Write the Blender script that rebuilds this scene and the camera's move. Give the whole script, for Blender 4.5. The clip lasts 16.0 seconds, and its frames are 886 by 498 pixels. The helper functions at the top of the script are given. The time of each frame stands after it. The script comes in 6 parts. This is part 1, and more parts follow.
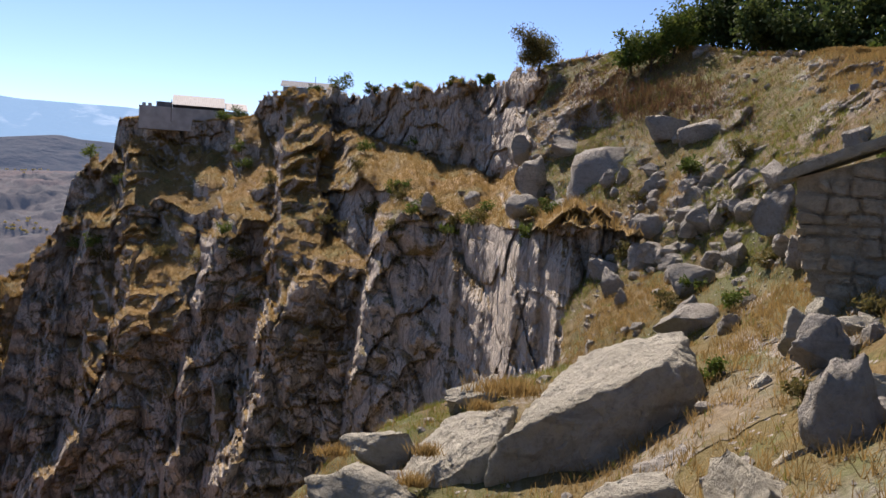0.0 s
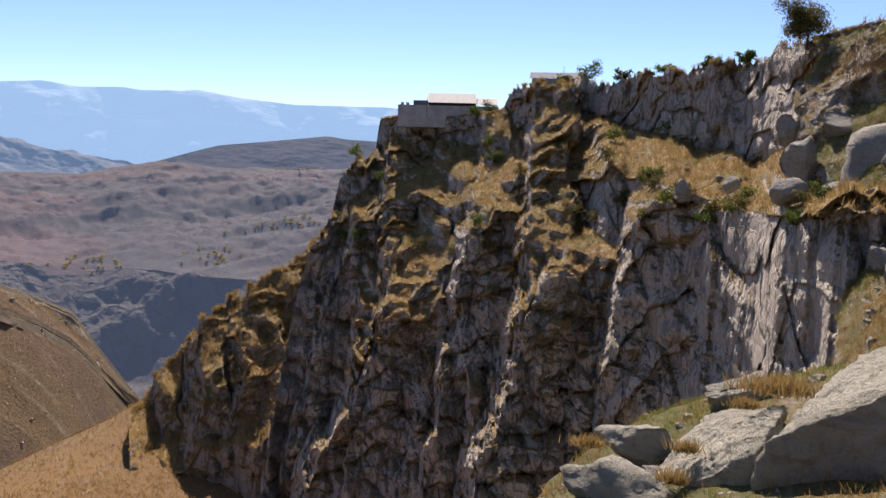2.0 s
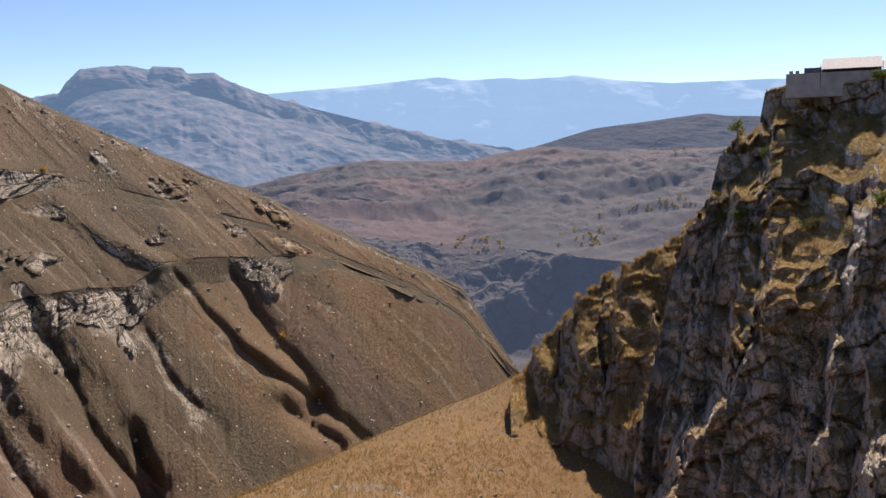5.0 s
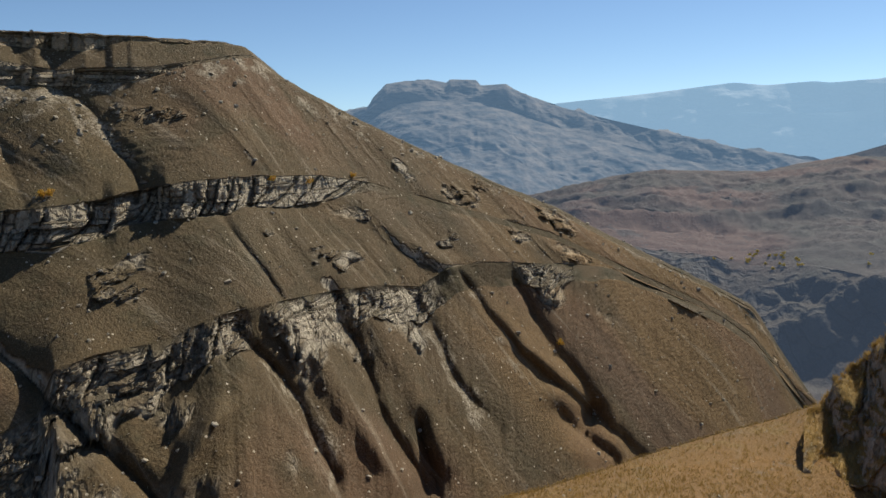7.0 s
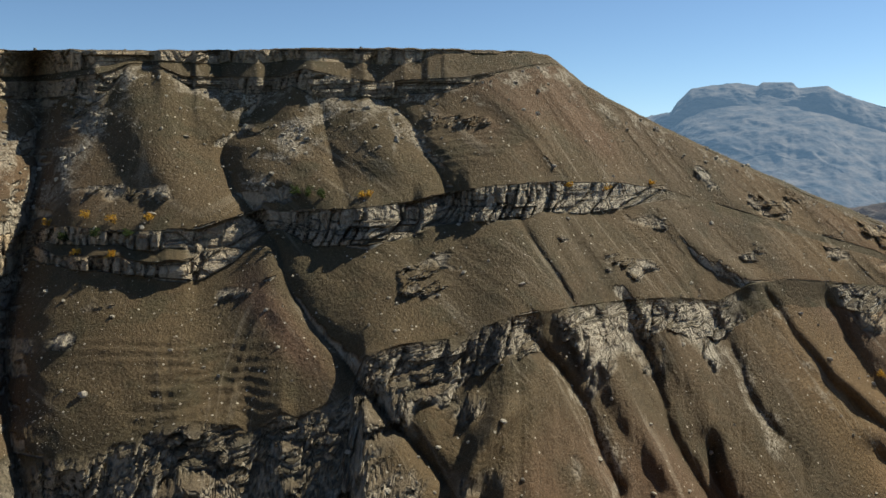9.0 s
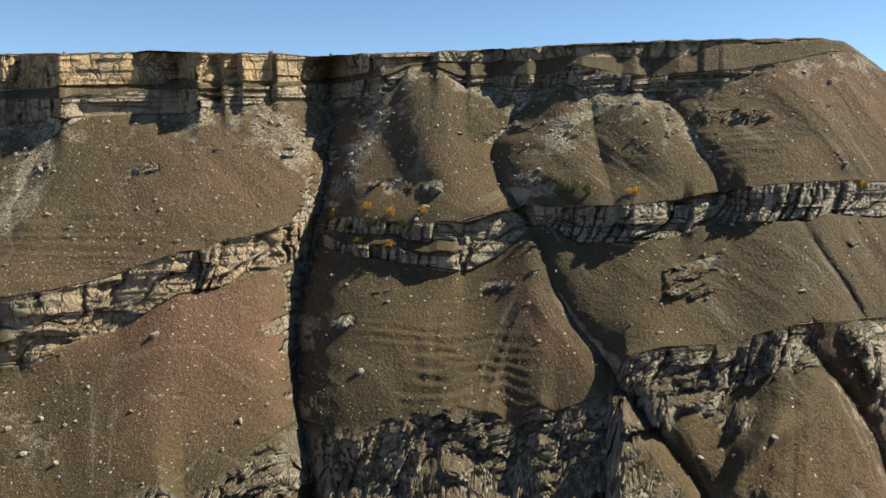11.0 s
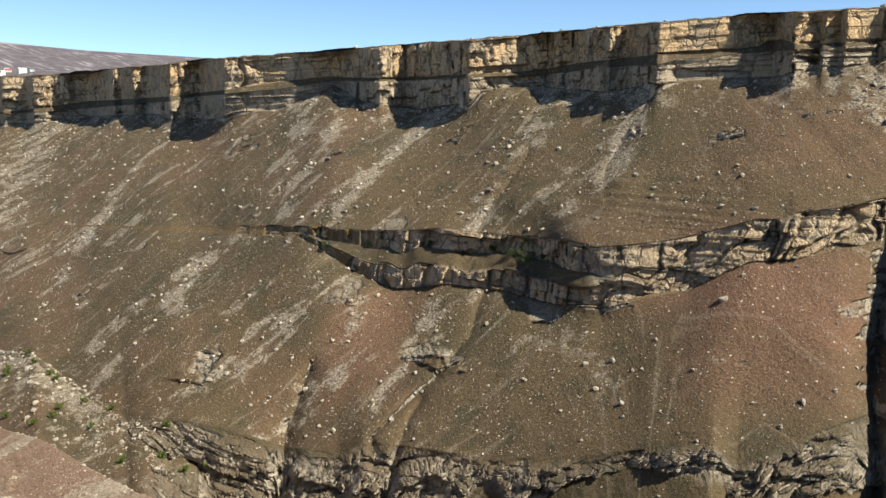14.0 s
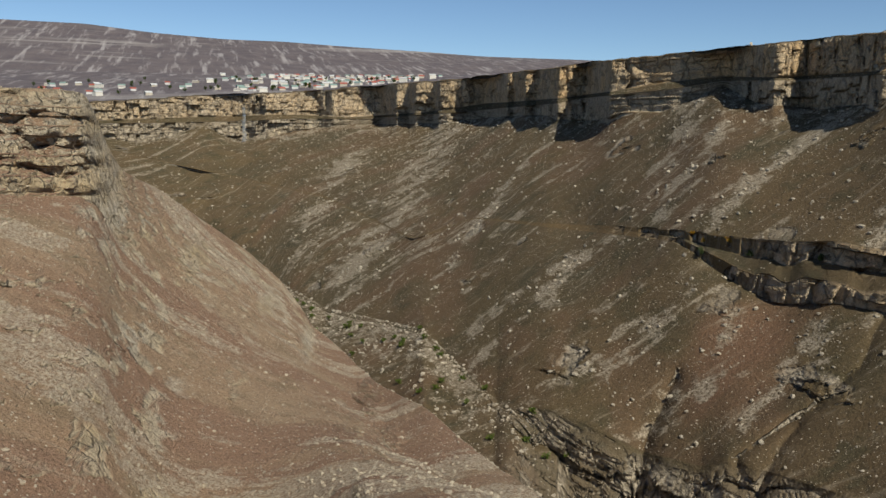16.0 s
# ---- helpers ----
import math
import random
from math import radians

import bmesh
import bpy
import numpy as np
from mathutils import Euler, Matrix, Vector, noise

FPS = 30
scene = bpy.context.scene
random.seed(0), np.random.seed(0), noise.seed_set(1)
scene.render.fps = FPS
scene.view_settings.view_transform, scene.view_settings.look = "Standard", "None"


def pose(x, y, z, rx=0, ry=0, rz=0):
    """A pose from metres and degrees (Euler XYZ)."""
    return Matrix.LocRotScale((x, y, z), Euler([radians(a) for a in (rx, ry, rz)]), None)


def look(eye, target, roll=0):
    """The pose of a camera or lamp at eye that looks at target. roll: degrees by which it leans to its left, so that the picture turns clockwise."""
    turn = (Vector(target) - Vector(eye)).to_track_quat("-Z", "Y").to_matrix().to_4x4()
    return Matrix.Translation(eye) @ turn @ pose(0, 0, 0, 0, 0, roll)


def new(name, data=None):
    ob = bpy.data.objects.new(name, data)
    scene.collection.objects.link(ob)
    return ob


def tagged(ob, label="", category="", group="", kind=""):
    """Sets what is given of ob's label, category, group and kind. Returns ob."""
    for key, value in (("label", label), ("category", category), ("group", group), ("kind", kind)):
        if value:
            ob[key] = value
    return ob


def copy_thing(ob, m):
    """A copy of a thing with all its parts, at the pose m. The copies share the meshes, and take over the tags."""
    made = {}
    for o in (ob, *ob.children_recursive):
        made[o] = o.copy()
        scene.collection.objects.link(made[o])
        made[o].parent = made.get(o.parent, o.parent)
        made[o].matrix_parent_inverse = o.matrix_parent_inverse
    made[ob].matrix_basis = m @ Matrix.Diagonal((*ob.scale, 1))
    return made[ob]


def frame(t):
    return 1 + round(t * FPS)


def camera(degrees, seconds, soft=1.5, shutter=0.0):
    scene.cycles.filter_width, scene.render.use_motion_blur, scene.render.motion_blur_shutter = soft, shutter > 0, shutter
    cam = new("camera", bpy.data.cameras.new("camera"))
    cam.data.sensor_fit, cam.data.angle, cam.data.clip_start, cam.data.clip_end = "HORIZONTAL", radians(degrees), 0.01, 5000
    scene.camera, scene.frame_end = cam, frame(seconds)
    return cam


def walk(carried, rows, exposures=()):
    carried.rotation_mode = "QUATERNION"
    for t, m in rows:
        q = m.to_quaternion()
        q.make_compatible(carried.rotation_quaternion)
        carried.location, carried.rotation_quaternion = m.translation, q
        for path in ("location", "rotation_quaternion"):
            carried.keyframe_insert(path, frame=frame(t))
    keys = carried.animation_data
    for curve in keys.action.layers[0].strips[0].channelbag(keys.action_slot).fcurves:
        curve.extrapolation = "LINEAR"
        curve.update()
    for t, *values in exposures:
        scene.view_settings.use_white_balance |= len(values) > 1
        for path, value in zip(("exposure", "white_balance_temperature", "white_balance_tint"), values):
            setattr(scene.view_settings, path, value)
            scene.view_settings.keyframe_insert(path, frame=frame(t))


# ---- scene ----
cam = camera(56.1, 16.0)
EYE = 1.6
ROWS = [
    (0.0, 0.0, 0.0, 0, -0.0, -4.83, -3.45),
    (0.5, -0.026, -0.001, 0, 4.22, -5.19, -3.03),
    (1.0, -0.051, -0.004, 0, 8.3, -5.58, -2.67),
    (1.5, -0.077, -0.009, 0, 12.75, -5.95, -2.09),
    (2.0, -0.102, -0.015, 0, 16.93, -6.24, -1.4),
    (2.5, -0.127, -0.024, 0, 21.26, -6.46, -0.61),
    (3.0, -0.151, -0.034, 0, 25.56, -6.74, 0.08),
    (3.5, -0.177, -0.048, 0, 30.33, -7.1, 0.66),
    (4.0, -0.196, -0.06, 0, 34.15, -7.4, 0.93),
    (4.2, -0.205, -0.066, 0, 35.86, -7.44, 1.13),
    (6.3, -0.28, -0.14, 0, 53.23, -7.19, 0.81),
    (6.5, -0.288, -0.152, 0, 55.48, -6.99, 0.92),
    (7.0, -0.308, -0.183, 0, 61.5, -6.53, 1.22),
    (7.5, -0.318, -0.203, 0, 65.17, -6.15, 0.91),
    (8.0, -0.329, -0.229, 0, 69.81, -5.98, 0.6),
    (8.5, -0.338, -0.261, 0, 75.27, -5.89, 0.5),
    (9.0, -0.346, -0.3, 0, 81.71, -5.74, 0.68),
    (9.2, -0.347, -0.308, 0, 83.11, -5.64, 0.58),
    (11.3, -0.34, -0.434, 0, 103.84, -5.89, 0.42),
    (11.5, -0.335, -0.45, 0, 106.62, -5.91, 0.42),
    (12.0, -0.323, -0.485, 0, 112.67, -6.11, 0.26),
    (12.5, -0.306, -0.52, 0, 119.07, -6.58, 0.09),
    (13.0, -0.288, -0.549, 0, 124.74, -7.19, 0.02),
    (13.5, -0.26, -0.584, 0, 132.01, -7.73, -0.18),
    (14.0, -0.233, -0.612, 0, 138.35, -8.29, -0.56),
    (14.5, -0.203, -0.635, 0, 144.5, -8.69, -0.86),
    (15.0, -0.155, -0.664, 0, 153.74, -8.94, -0.2),
    (15.5, -0.122, -0.678, 0, 159.6, -8.86, -0.61),
    (16.0, -0.097, -0.686, 0, 163.99, -8.54, -0.94),
]

walk(cam, [(t, pose(x, y, EYE + z, 90 + pitch, roll, yaw)) for t, x, y, z, yaw, pitch, roll in ROWS],
     exposures=[(0.0, 0.76, 6250, 20), (4.0, 0.74, 6200, 20), (6.5, 0.44, 6500, 11), (7.0, 0.30, 6450, 5), (8.2, 0.24, 6400, 3), (9.0, 0.42, 6400, 2), (11.5, 0.86, 6450, 3), (12.5, 0.96, 6400, 4), (13.5, 0.97, 6360, 5), (14.3, 0.92, 6340, 5), (15.0, 0.46, 6380, 5), (15.5, 0.20, 6360, 4), (16.0, 0.10, 6340, 4)])

# ---- world and sun ----
SUN_BEARING, SUN_HEIGHT = 19.0, 46.0      # degrees left of the first view, degrees up
world = bpy.data.worlds.new("sky")
scene.world = world
world.use_nodes = True
wn, wl = world.node_tree.nodes, world.node_tree.links
sky = wn.new("ShaderNodeTexSky")
sky.sky_type = "NISHITA"
sky.sun_disc = False
sky.sun_elevation = radians(SUN_HEIGHT)
sky.sun_rotation = radians(-SUN_BEARING)
sky.altitude = 1600
sky.air_density = 0.8
sky.dust_density = 0.15
sky.ozone_density = 3.0
wl.new(sky.outputs[0], wn["Background"].inputs[0])
wn["Background"].inputs[1].default_value = 0.09
sun_data = bpy.data.lights.new("sun", "SUN")
sun_data.energy, sun_data.angle, sun_data.color = 5.0, radians(0.53), (1.0, 0.91, 0.77)
sun = new("sun", sun_data)
b, h = radians(SUN_BEARING), radians(SUN_HEIGHT)
to_sun = Vector((-math.sin(b) * math.cos(h), math.cos(b) * math.cos(h), math.sin(h)))
sun.matrix_world = look(to_sun * 300, (0, 0, 0))


# ---- noise ----
def hashed(ix, iy, iz, seed):
    ix, iy, iz = (np.asarray(v).astype(np.int32).view(np.uint32) for v in (ix, iy, iz))
    n = ix * np.uint32(374761393) + iy * np.uint32(668265263) + iz * np.uint32(2147483647) + np.uint32((seed * 144665) & 0xFFFFFFFF)
    n = (n ^ (n >> np.uint32(13))) * np.uint32(1274126177)
    n = (n ^ (n >> np.uint32(16))) * np.uint32(2246822519)
    return ((n ^ (n >> np.uint32(15))) & np.uint32(0xFFFFFF)) / 8388607.5 - 1.0


def vnoise(x, y, z, seed=0):
    """Smooth noise from -1 to 1 on arrays."""
    x, y, z = (np.asarray(v, float) for v in (x, y, z))
    level = not z.any()
    x, y, z = np.broadcast_arrays(x, y, z)
    fx, fy, fz = np.floor(x), np.floor(y), np.floor(z)
    ux, uy, uz = x - fx, y - fy, z - fz
    ux, uy, uz = (u * u * u * (u * (u * 6 - 15) + 10) for u in (ux, uy, uz))
    total = 0
    for dx in (0, 1):
        wx = ux if dx else 1 - ux
        for dy in (0, 1):
            wy = uy if dy else 1 - uy
            if level:
                total = total + wx * wy * hashed(fx + dx, fy + dy, fz, seed)
                continue
            for dz in (0, 1):
                total = total + wx * wy * (uz if dz else 1 - uz) * hashed(fx + dx, fy + dy, fz + dz, seed)
    return total


def fbm(x, y, z, octaves=4, seed=0, gain=0.5):
    total, amp, size = 0, 1.0, 0
    for k in range(octaves):
        total = total + amp * vnoise(x, y, z, seed + 17 * k)
        size += amp
        amp *= gain
        x, y, z = x * 2.03, y * 2.03, z * 2.03
    return total / size


def ridged(x, y, z, octaves=4, seed=0):
    total, amp, size = 0, 1.0, 0
    for k in range(octaves):
        total = total + amp * (1 - 2 * np.abs(vnoise(x, y, z, seed + 31 * k)))
        size += amp
        amp *= 0.5
        x, y, z = x * 2.1, y * 2.1, z * 2.1
    return total / size


def step(a, b, x):
    t = np.clip((x - a) / (b - a), 0, 1)
    return t * t * (3 - 2 * t)


# ---- materials ----
def material(name, roughness=0.9):
    m = bpy.data.materials.new(name)
    m.use_nodes = True
    bsdf = m.node_tree.nodes["Principled BSDF"]
    bsdf.inputs["Roughness"].default_value = roughness
    bsdf.inputs["Specular IOR Level"].default_value = 0.2
    return m, m.node_tree, bsdf


def node(tree, kind, **sets):
    n = tree.nodes.new(kind)
    for key, value in sets.items():
        if key == "op":
            n.operation = value
        else:
            n.inputs[key].default_value = value
    return n


def noise_tex(tree, scale, vector, detail=4.0, stretch=None, rough=0.55):
    n = node(tree, "ShaderNodeTexNoise", Scale=scale, Detail=detail, Roughness=rough)
    if stretch:
        mp = tree.nodes.new("ShaderNodeMapping")
        mp.inputs["Scale"].default_value = stretch
        tree.links.new(vector, mp.inputs["Vector"])
        vector = mp.outputs[0]
    tree.links.new(vector, n.inputs["Vector"])
    return n.outputs["Fac"]


def ramp(tree, fac, *stops):
    r = tree.nodes.new("ShaderNodeValToRGB")
    els = r.color_ramp.elements
    while len(els) < len(stops):
        els.new(0.5)
    for e, (p, c) in zip(els, stops):
        e.position = p
        e.color = (c, c, c, 1) if isinstance(c, (int, float)) else (*c, 1)
    tree.links.new(fac, r.inputs[0])
    return r.outputs[0]


def mix(tree, fac, a, b, blend="MIX"):
    m = tree.nodes.new("ShaderNodeMix")
    m.data_type, m.blend_type = "RGBA", blend
    for socket, value in ((m.inputs[0], fac), (m.inputs[6], a), (m.inputs[7], b)):
        if isinstance(value, (int, float)):
            socket.default_value = value
        elif isinstance(value, tuple):
            socket.default_value = (*value, 1)
        else:
            tree.links.new(value, socket)
    return m.outputs[2]


def bump(tree, bsdf, height, distance, strength=0.6):
    b_ = node(tree, "ShaderNodeBump", Strength=strength, Distance=distance)
    tree.links.new(height, b_.inputs["Height"])
    tree.links.new(b_.outputs[0], bsdf.inputs["Normal"])


def attr(tree, name):
    a = tree.nodes.new("ShaderNodeAttribute")
    a.attribute_name = name
    return a


def terrain_material(name, rock, rock2, grass, grass2, soil, grain, strata=0.12, bumps=0.5, stony=0.10, stained=0.25, drips=0.55, green=(0.115, 0.105, 0.04), grit=0.3, runs=0.28, ochre=None, even=1.0):
    """Rock where the attribute 'rock' is high, dry grass elsewhere, bare soil and scree in streaks down the slope; grain: size in metres."""
    m, t, bsdf = material(name)
    pos = t.nodes.new("ShaderNodeNewGeometry").outputs["Position"]
    uv = t.nodes.new("ShaderNodeUVMap").outputs[0]
    big = noise_tex(t, 0.03 / grain, pos, 5)
    mid = noise_tex(t, 0.25 / grain, pos, 6)
    fine = noise_tex(t, 1.6 / grain, pos, 5, rough=0.7)
    layer = noise_tex(t, 1.0, pos, 4, (0.02 / grain, 0.02 / grain, strata / grain))
    drip = noise_tex(t, 1.0, uv, 5, (0.22 / grain, 0.05 / grain, 1), 0.65)
    streak = noise_tex(t, 1.0, uv, 6, (0.42 / grain, 0.022 / grain, 1), 0.62)
    patch = noise_tex(t, 0.11 / grain, pos, 5, rough=0.6)

    def cells(feature, sx, sz, warp=0.0):
        v = t.nodes.new("ShaderNodeTexVoronoi")
        v.feature = feature
        v.inputs["Scale"].default_value = 1.0
        mp = t.nodes.new("ShaderNodeMapping")
        mp.inputs["Scale"].default_value = (sx / grain, sx / grain, sz / grain)
        t.links.new(pos, mp.inputs["Vector"])
        source = mp.outputs[0]
        if warp:
            add = t.nodes.new("ShaderNodeVectorMath")
            add.operation = "ADD"
            t.links.new(source, add.inputs[0])
            wn_ = t.nodes.new("ShaderNodeTexNoise")
            wn_.inputs["Scale"].default_value = 1.3
            wn_.inputs["Detail"].default_value = 6
            t.links.new(source, wn_.inputs["Vector"])
            big_ = t.nodes.new("ShaderNodeVectorMath")
            big_.operation = "SCALE"
            big_.inputs["Scale"].default_value = warp
            t.links.new(wn_.outputs["Color"], big_.inputs[0])
            t.links.new(big_.outputs[0], add.inputs[1])
            source = add.outputs[0]
        t.links.new(source, v.inputs["Vector"])
        return v
    crack = cells("DISTANCE_TO_EDGE", 0.20, 0.13, 1.3).outputs["Distance"]
    crack2 = cells("DISTANCE_TO_EDGE", 0.75, 0.75, 1.3).outputs["Distance"]
    speck = cells("F1", 1.5, 1.5)
    small = node(t, "ShaderNodeMath", op="LESS_THAN")
    t.links.new(speck.outputs["Distance"], small.inputs[0])
    small.inputs[1].default_value = 0.33
    few = node(t, "ShaderNodeSeparateColor")
    t.links.new(speck.outputs["Color"], few.inputs[0])
    some = node(t, "ShaderNodeMath", op="GREATER_THAN")
    t.links.new(few.outputs[0], some.inputs[0])
    some.inputs[1].default_value = 1.0 - stony
    dots = node(t, "ShaderNodeMath", op="MULTIPLY")
    t.links.new(small.outputs[0], dots.inputs[0])
    t.links.new(some.outputs[0], dots.inputs[1])
    r = mix(t, ramp(t, layer, (0.35, 0.0), (0.65, 1.0)), rock, rock2)
    if ochre:
        r = mix(t, attr(t, "ochre").outputs["Fac"], r, mix(t, ramp(t, patch, (0.42, 0.0), (0.6, 1.0)), ochre, tuple(0.5 * (a + b_) for a, b_ in zip(ochre, rock))))
    r = mix(t, ramp(t, drip, (0.48, 0.0), (0.75, drips)), r, tuple(c * 0.45 for c in rock2))
    r = mix(t, ramp(t, fine, (0.36, 0.0), (0.56, 1.0)), mix(t, 0.4, r, (0.09, 0.08, 0.07)), r)
    gap = tuple(c * 0.3 for c in rock2)
    stain = noise_tex(t, 1.0, pos, 6, (0.16 / grain, 0.16 / grain, 0.07 / grain), 0.65)
    r = mix(t, ramp(t, stain, (0.42, 0.0), (0.6, stained)), r, tuple(c * 0.3 for c in rock2))
    r = mix(t, ramp(t, crack2, (0.0, 0.22), (0.07, 0.0)), r, gap)
    r = mix(t, ramp(t, crack, (0.0, 0.55), (0.08, 0.0)), r, gap)
    g = mix(t, ramp(t, big, (0.38, 0.0), (0.62, 1.0)), grass, grass2)
    g = mix(t, ramp(t, patch, (0.52, 0.0), (0.62, 0.8)), g, green)
    if ochre:
        g = mix(t, attr(t, "ochre").outputs["Fac"], g, (0.25, 0.15, 0.056))
    red = attr(t, "soil")
    g = mix(t, red.outputs["Fac"], g, soil)
    g = mix(t, ramp(t, fine, (0.35, 0.0), (0.65, 1.0)), mix(t, grit, g, (0.02, 0.017, 0.01)), g)
    g = mix(t, ramp(t, streak, (0.57, 0.0), (0.66, runs)), g, tuple(0.6 * a + 0.4 * b_ for a, b_ in zip(rock2, grass)))
    pepper = noise_tex(t, 5.0 / grain, pos, 3, rough=0.8)
    g = mix(t, ramp(t, pepper, (0.40, 0.5), (0.50, 0.0)), g, tuple(0.35 * c for c in grass))
    g = mix(t, ramp(t, pepper, (0.56, 0.0), (0.68, 0.45)), g, tuple(0.5 * a + 0.5 * b_ for a, b_ in zip(rock2, grass)))
    g = mix(t, dots.outputs[0], g, tuple(0.85 * c for c in rock2))
    scree = attr(t, "scree")
    edge = node(t, "ShaderNodeMath", op="ADD")
    t.links.new(scree.outputs["Fac"], edge.inputs[0])
    t.links.new(ramp(t, mid, (0.3, 0.0), (0.7, 0.7)), edge.inputs[1])
    g = mix(t, ramp(t, edge.outputs[0], (0.62, 0.0), (0.9, 0.75)), g, mix(t, ramp(t, fine, (0.4, 0.0), (0.58, 1.0)), tuple(0.6 * c for c in grass), tuple(0.75 * c for c in rock2)))
    rk = attr(t, "rock")
    col = mix(t, rk.outputs["Fac"], g, r)
    t.links.new(col, bsdf.inputs["Base Color"])
    hs = node(t, "ShaderNodeMath", op="ADD")
    t.links.new(mid, hs.inputs[0])
    t.links.new(fine, hs.inputs[1])
    calm = node(t, "ShaderNodeMath", op="MULTIPLY")
    t.links.new(hs.outputs[0], calm.inputs[0])
    t.links.new(ramp(t, rk.outputs["Fac"], (0.0, even), (0.6, 1.0)), calm.inputs[1])
    hs = calm
    split = node(t, "ShaderNodeMath", op="MULTIPLY")
    t.links.new(ramp(t, crack, (0.0, 0.0), (0.1, 1.0)), split.inputs[0])
    t.links.new(rk.outputs["Fac"], split.inputs[1])
    hs2 = node(t, "ShaderNodeMath", op="ADD")
    t.links.new(hs.outputs[0], hs2.inputs[0])
    t.links.new(split.outputs[0], hs2.inputs[1])
    hs3 = node(t, "ShaderNodeMath", op="MULTIPLY_ADD")
    t.links.new(dots.outputs[0], hs3.inputs[0])
    hs3.inputs[1].default_value = 0.3
    t.links.new(hs2.outputs[0], hs3.inputs[2])
    bump(t, bsdf, hs3.outputs[0], 1.3 * grain, bumps)
    return m


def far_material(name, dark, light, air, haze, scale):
    """Rock and scrub of a far range; haze of kilometres of air painted as emission."""
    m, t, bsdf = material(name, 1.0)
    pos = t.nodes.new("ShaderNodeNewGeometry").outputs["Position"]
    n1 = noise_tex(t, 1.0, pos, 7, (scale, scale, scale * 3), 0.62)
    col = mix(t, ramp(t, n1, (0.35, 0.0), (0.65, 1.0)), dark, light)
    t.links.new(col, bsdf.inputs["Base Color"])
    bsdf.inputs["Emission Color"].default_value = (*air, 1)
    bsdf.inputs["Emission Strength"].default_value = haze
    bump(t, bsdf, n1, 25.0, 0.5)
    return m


ROCK_OCHRE, ROCK_GREY = (0.78, 0.53, 0.28), (0.56, 0.475, 0.36)
mat_wall = terrain_material("canyon_wall", (0.54, 0.465, 0.36), ROCK_GREY, (0.122, 0.083, 0.043), (0.092, 0.070, 0.036), (0.20, 0.105, 0.064), 2.0, bumps=1.0, even=0.4, stony=0.02, green=(0.062, 0.054, 0.028), grit=0.45, stained=0.14, drips=0.35, ochre=ROCK_OCHRE)
mat_cliff = terrain_material("dark_cliff", (0.66, 0.565, 0.44), (0.60, 0.52, 0.42), (0.40, 0.25, 0.08), (0.27, 0.19, 0.06), (0.34, 0.21, 0.075), 0.6, bumps=0.8, stony=0.05, stained=0.12, drips=0.05, green=(0.17, 0.17, 0.045), runs=0.0)
mat_spur = terrain_material("spur_rock", (0.46, 0.38, 0.28), (0.42, 0.36, 0.28), (0.36, 0.22, 0.065), (0.25, 0.165, 0.055), (0.30, 0.19, 0.08), 0.9, runs=0.0, drips=0.1)
mat_gold = terrain_material("golden_slope", (0.25, 0.2, 0.15), (0.22, 0.19, 0.15), (0.24, 0.13, 0.043), (0.19, 0.11, 0.04), (0.22, 0.125, 0.05), 1.0, green=(0.22, 0.145, 0.05))
mat_hill = terrain_material("grassy_hill", (0.40, 0.34, 0.27), (0.36, 0.32, 0.27), (0.19, 0.125, 0.04), (0.085, 0.095, 0.026), (0.15, 0.10, 0.04), 0.25, stony=0.05, green=(0.09, 0.115, 0.025))
mat_near = terrain_material("bare_red_slope", (0.60, 0.46, 0.28), (0.70, 0.60, 0.46), (0.43, 0.285, 0.18), (0.46, 0.325, 0.21), (0.36, 0.22, 0.145), 1.0, bumps=1.0, stony=0.10, green=(0.33, 0.24, 0.15), grit=0.4)
mat_vale = terrain_material("hazed_fields", (0.075, 0.068, 0.062), (0.065, 0.062, 0.06), (0.07, 0.056, 0.045), (0.088, 0.06, 0.048), (0.125, 0.07, 0.051), 8.0, green=(0.07, 0.062, 0.048), grit=0.4)
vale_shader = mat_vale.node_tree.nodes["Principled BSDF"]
vale_shader.inputs["Emission Color"].default_value = (0.30, 0.40, 0.60, 1)   # far valley's haze painted as a faint blue glow of the ground
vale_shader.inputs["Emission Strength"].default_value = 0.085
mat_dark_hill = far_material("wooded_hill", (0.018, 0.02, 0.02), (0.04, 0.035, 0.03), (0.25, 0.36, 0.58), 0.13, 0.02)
mat_mesa = far_material("mesa_hazed", (0.03, 0.035, 0.045), (0.13, 0.112, 0.10), (0.25, 0.41, 0.63), 0.26, 0.012)
# the bluish, even base colours carry haze too, besides the glow
mat_range = far_material("far_range_hazed", (0.12, 0.13, 0.15), (0.155, 0.155, 0.165), (0.34, 0.53, 0.74), 0.58, 0.007)
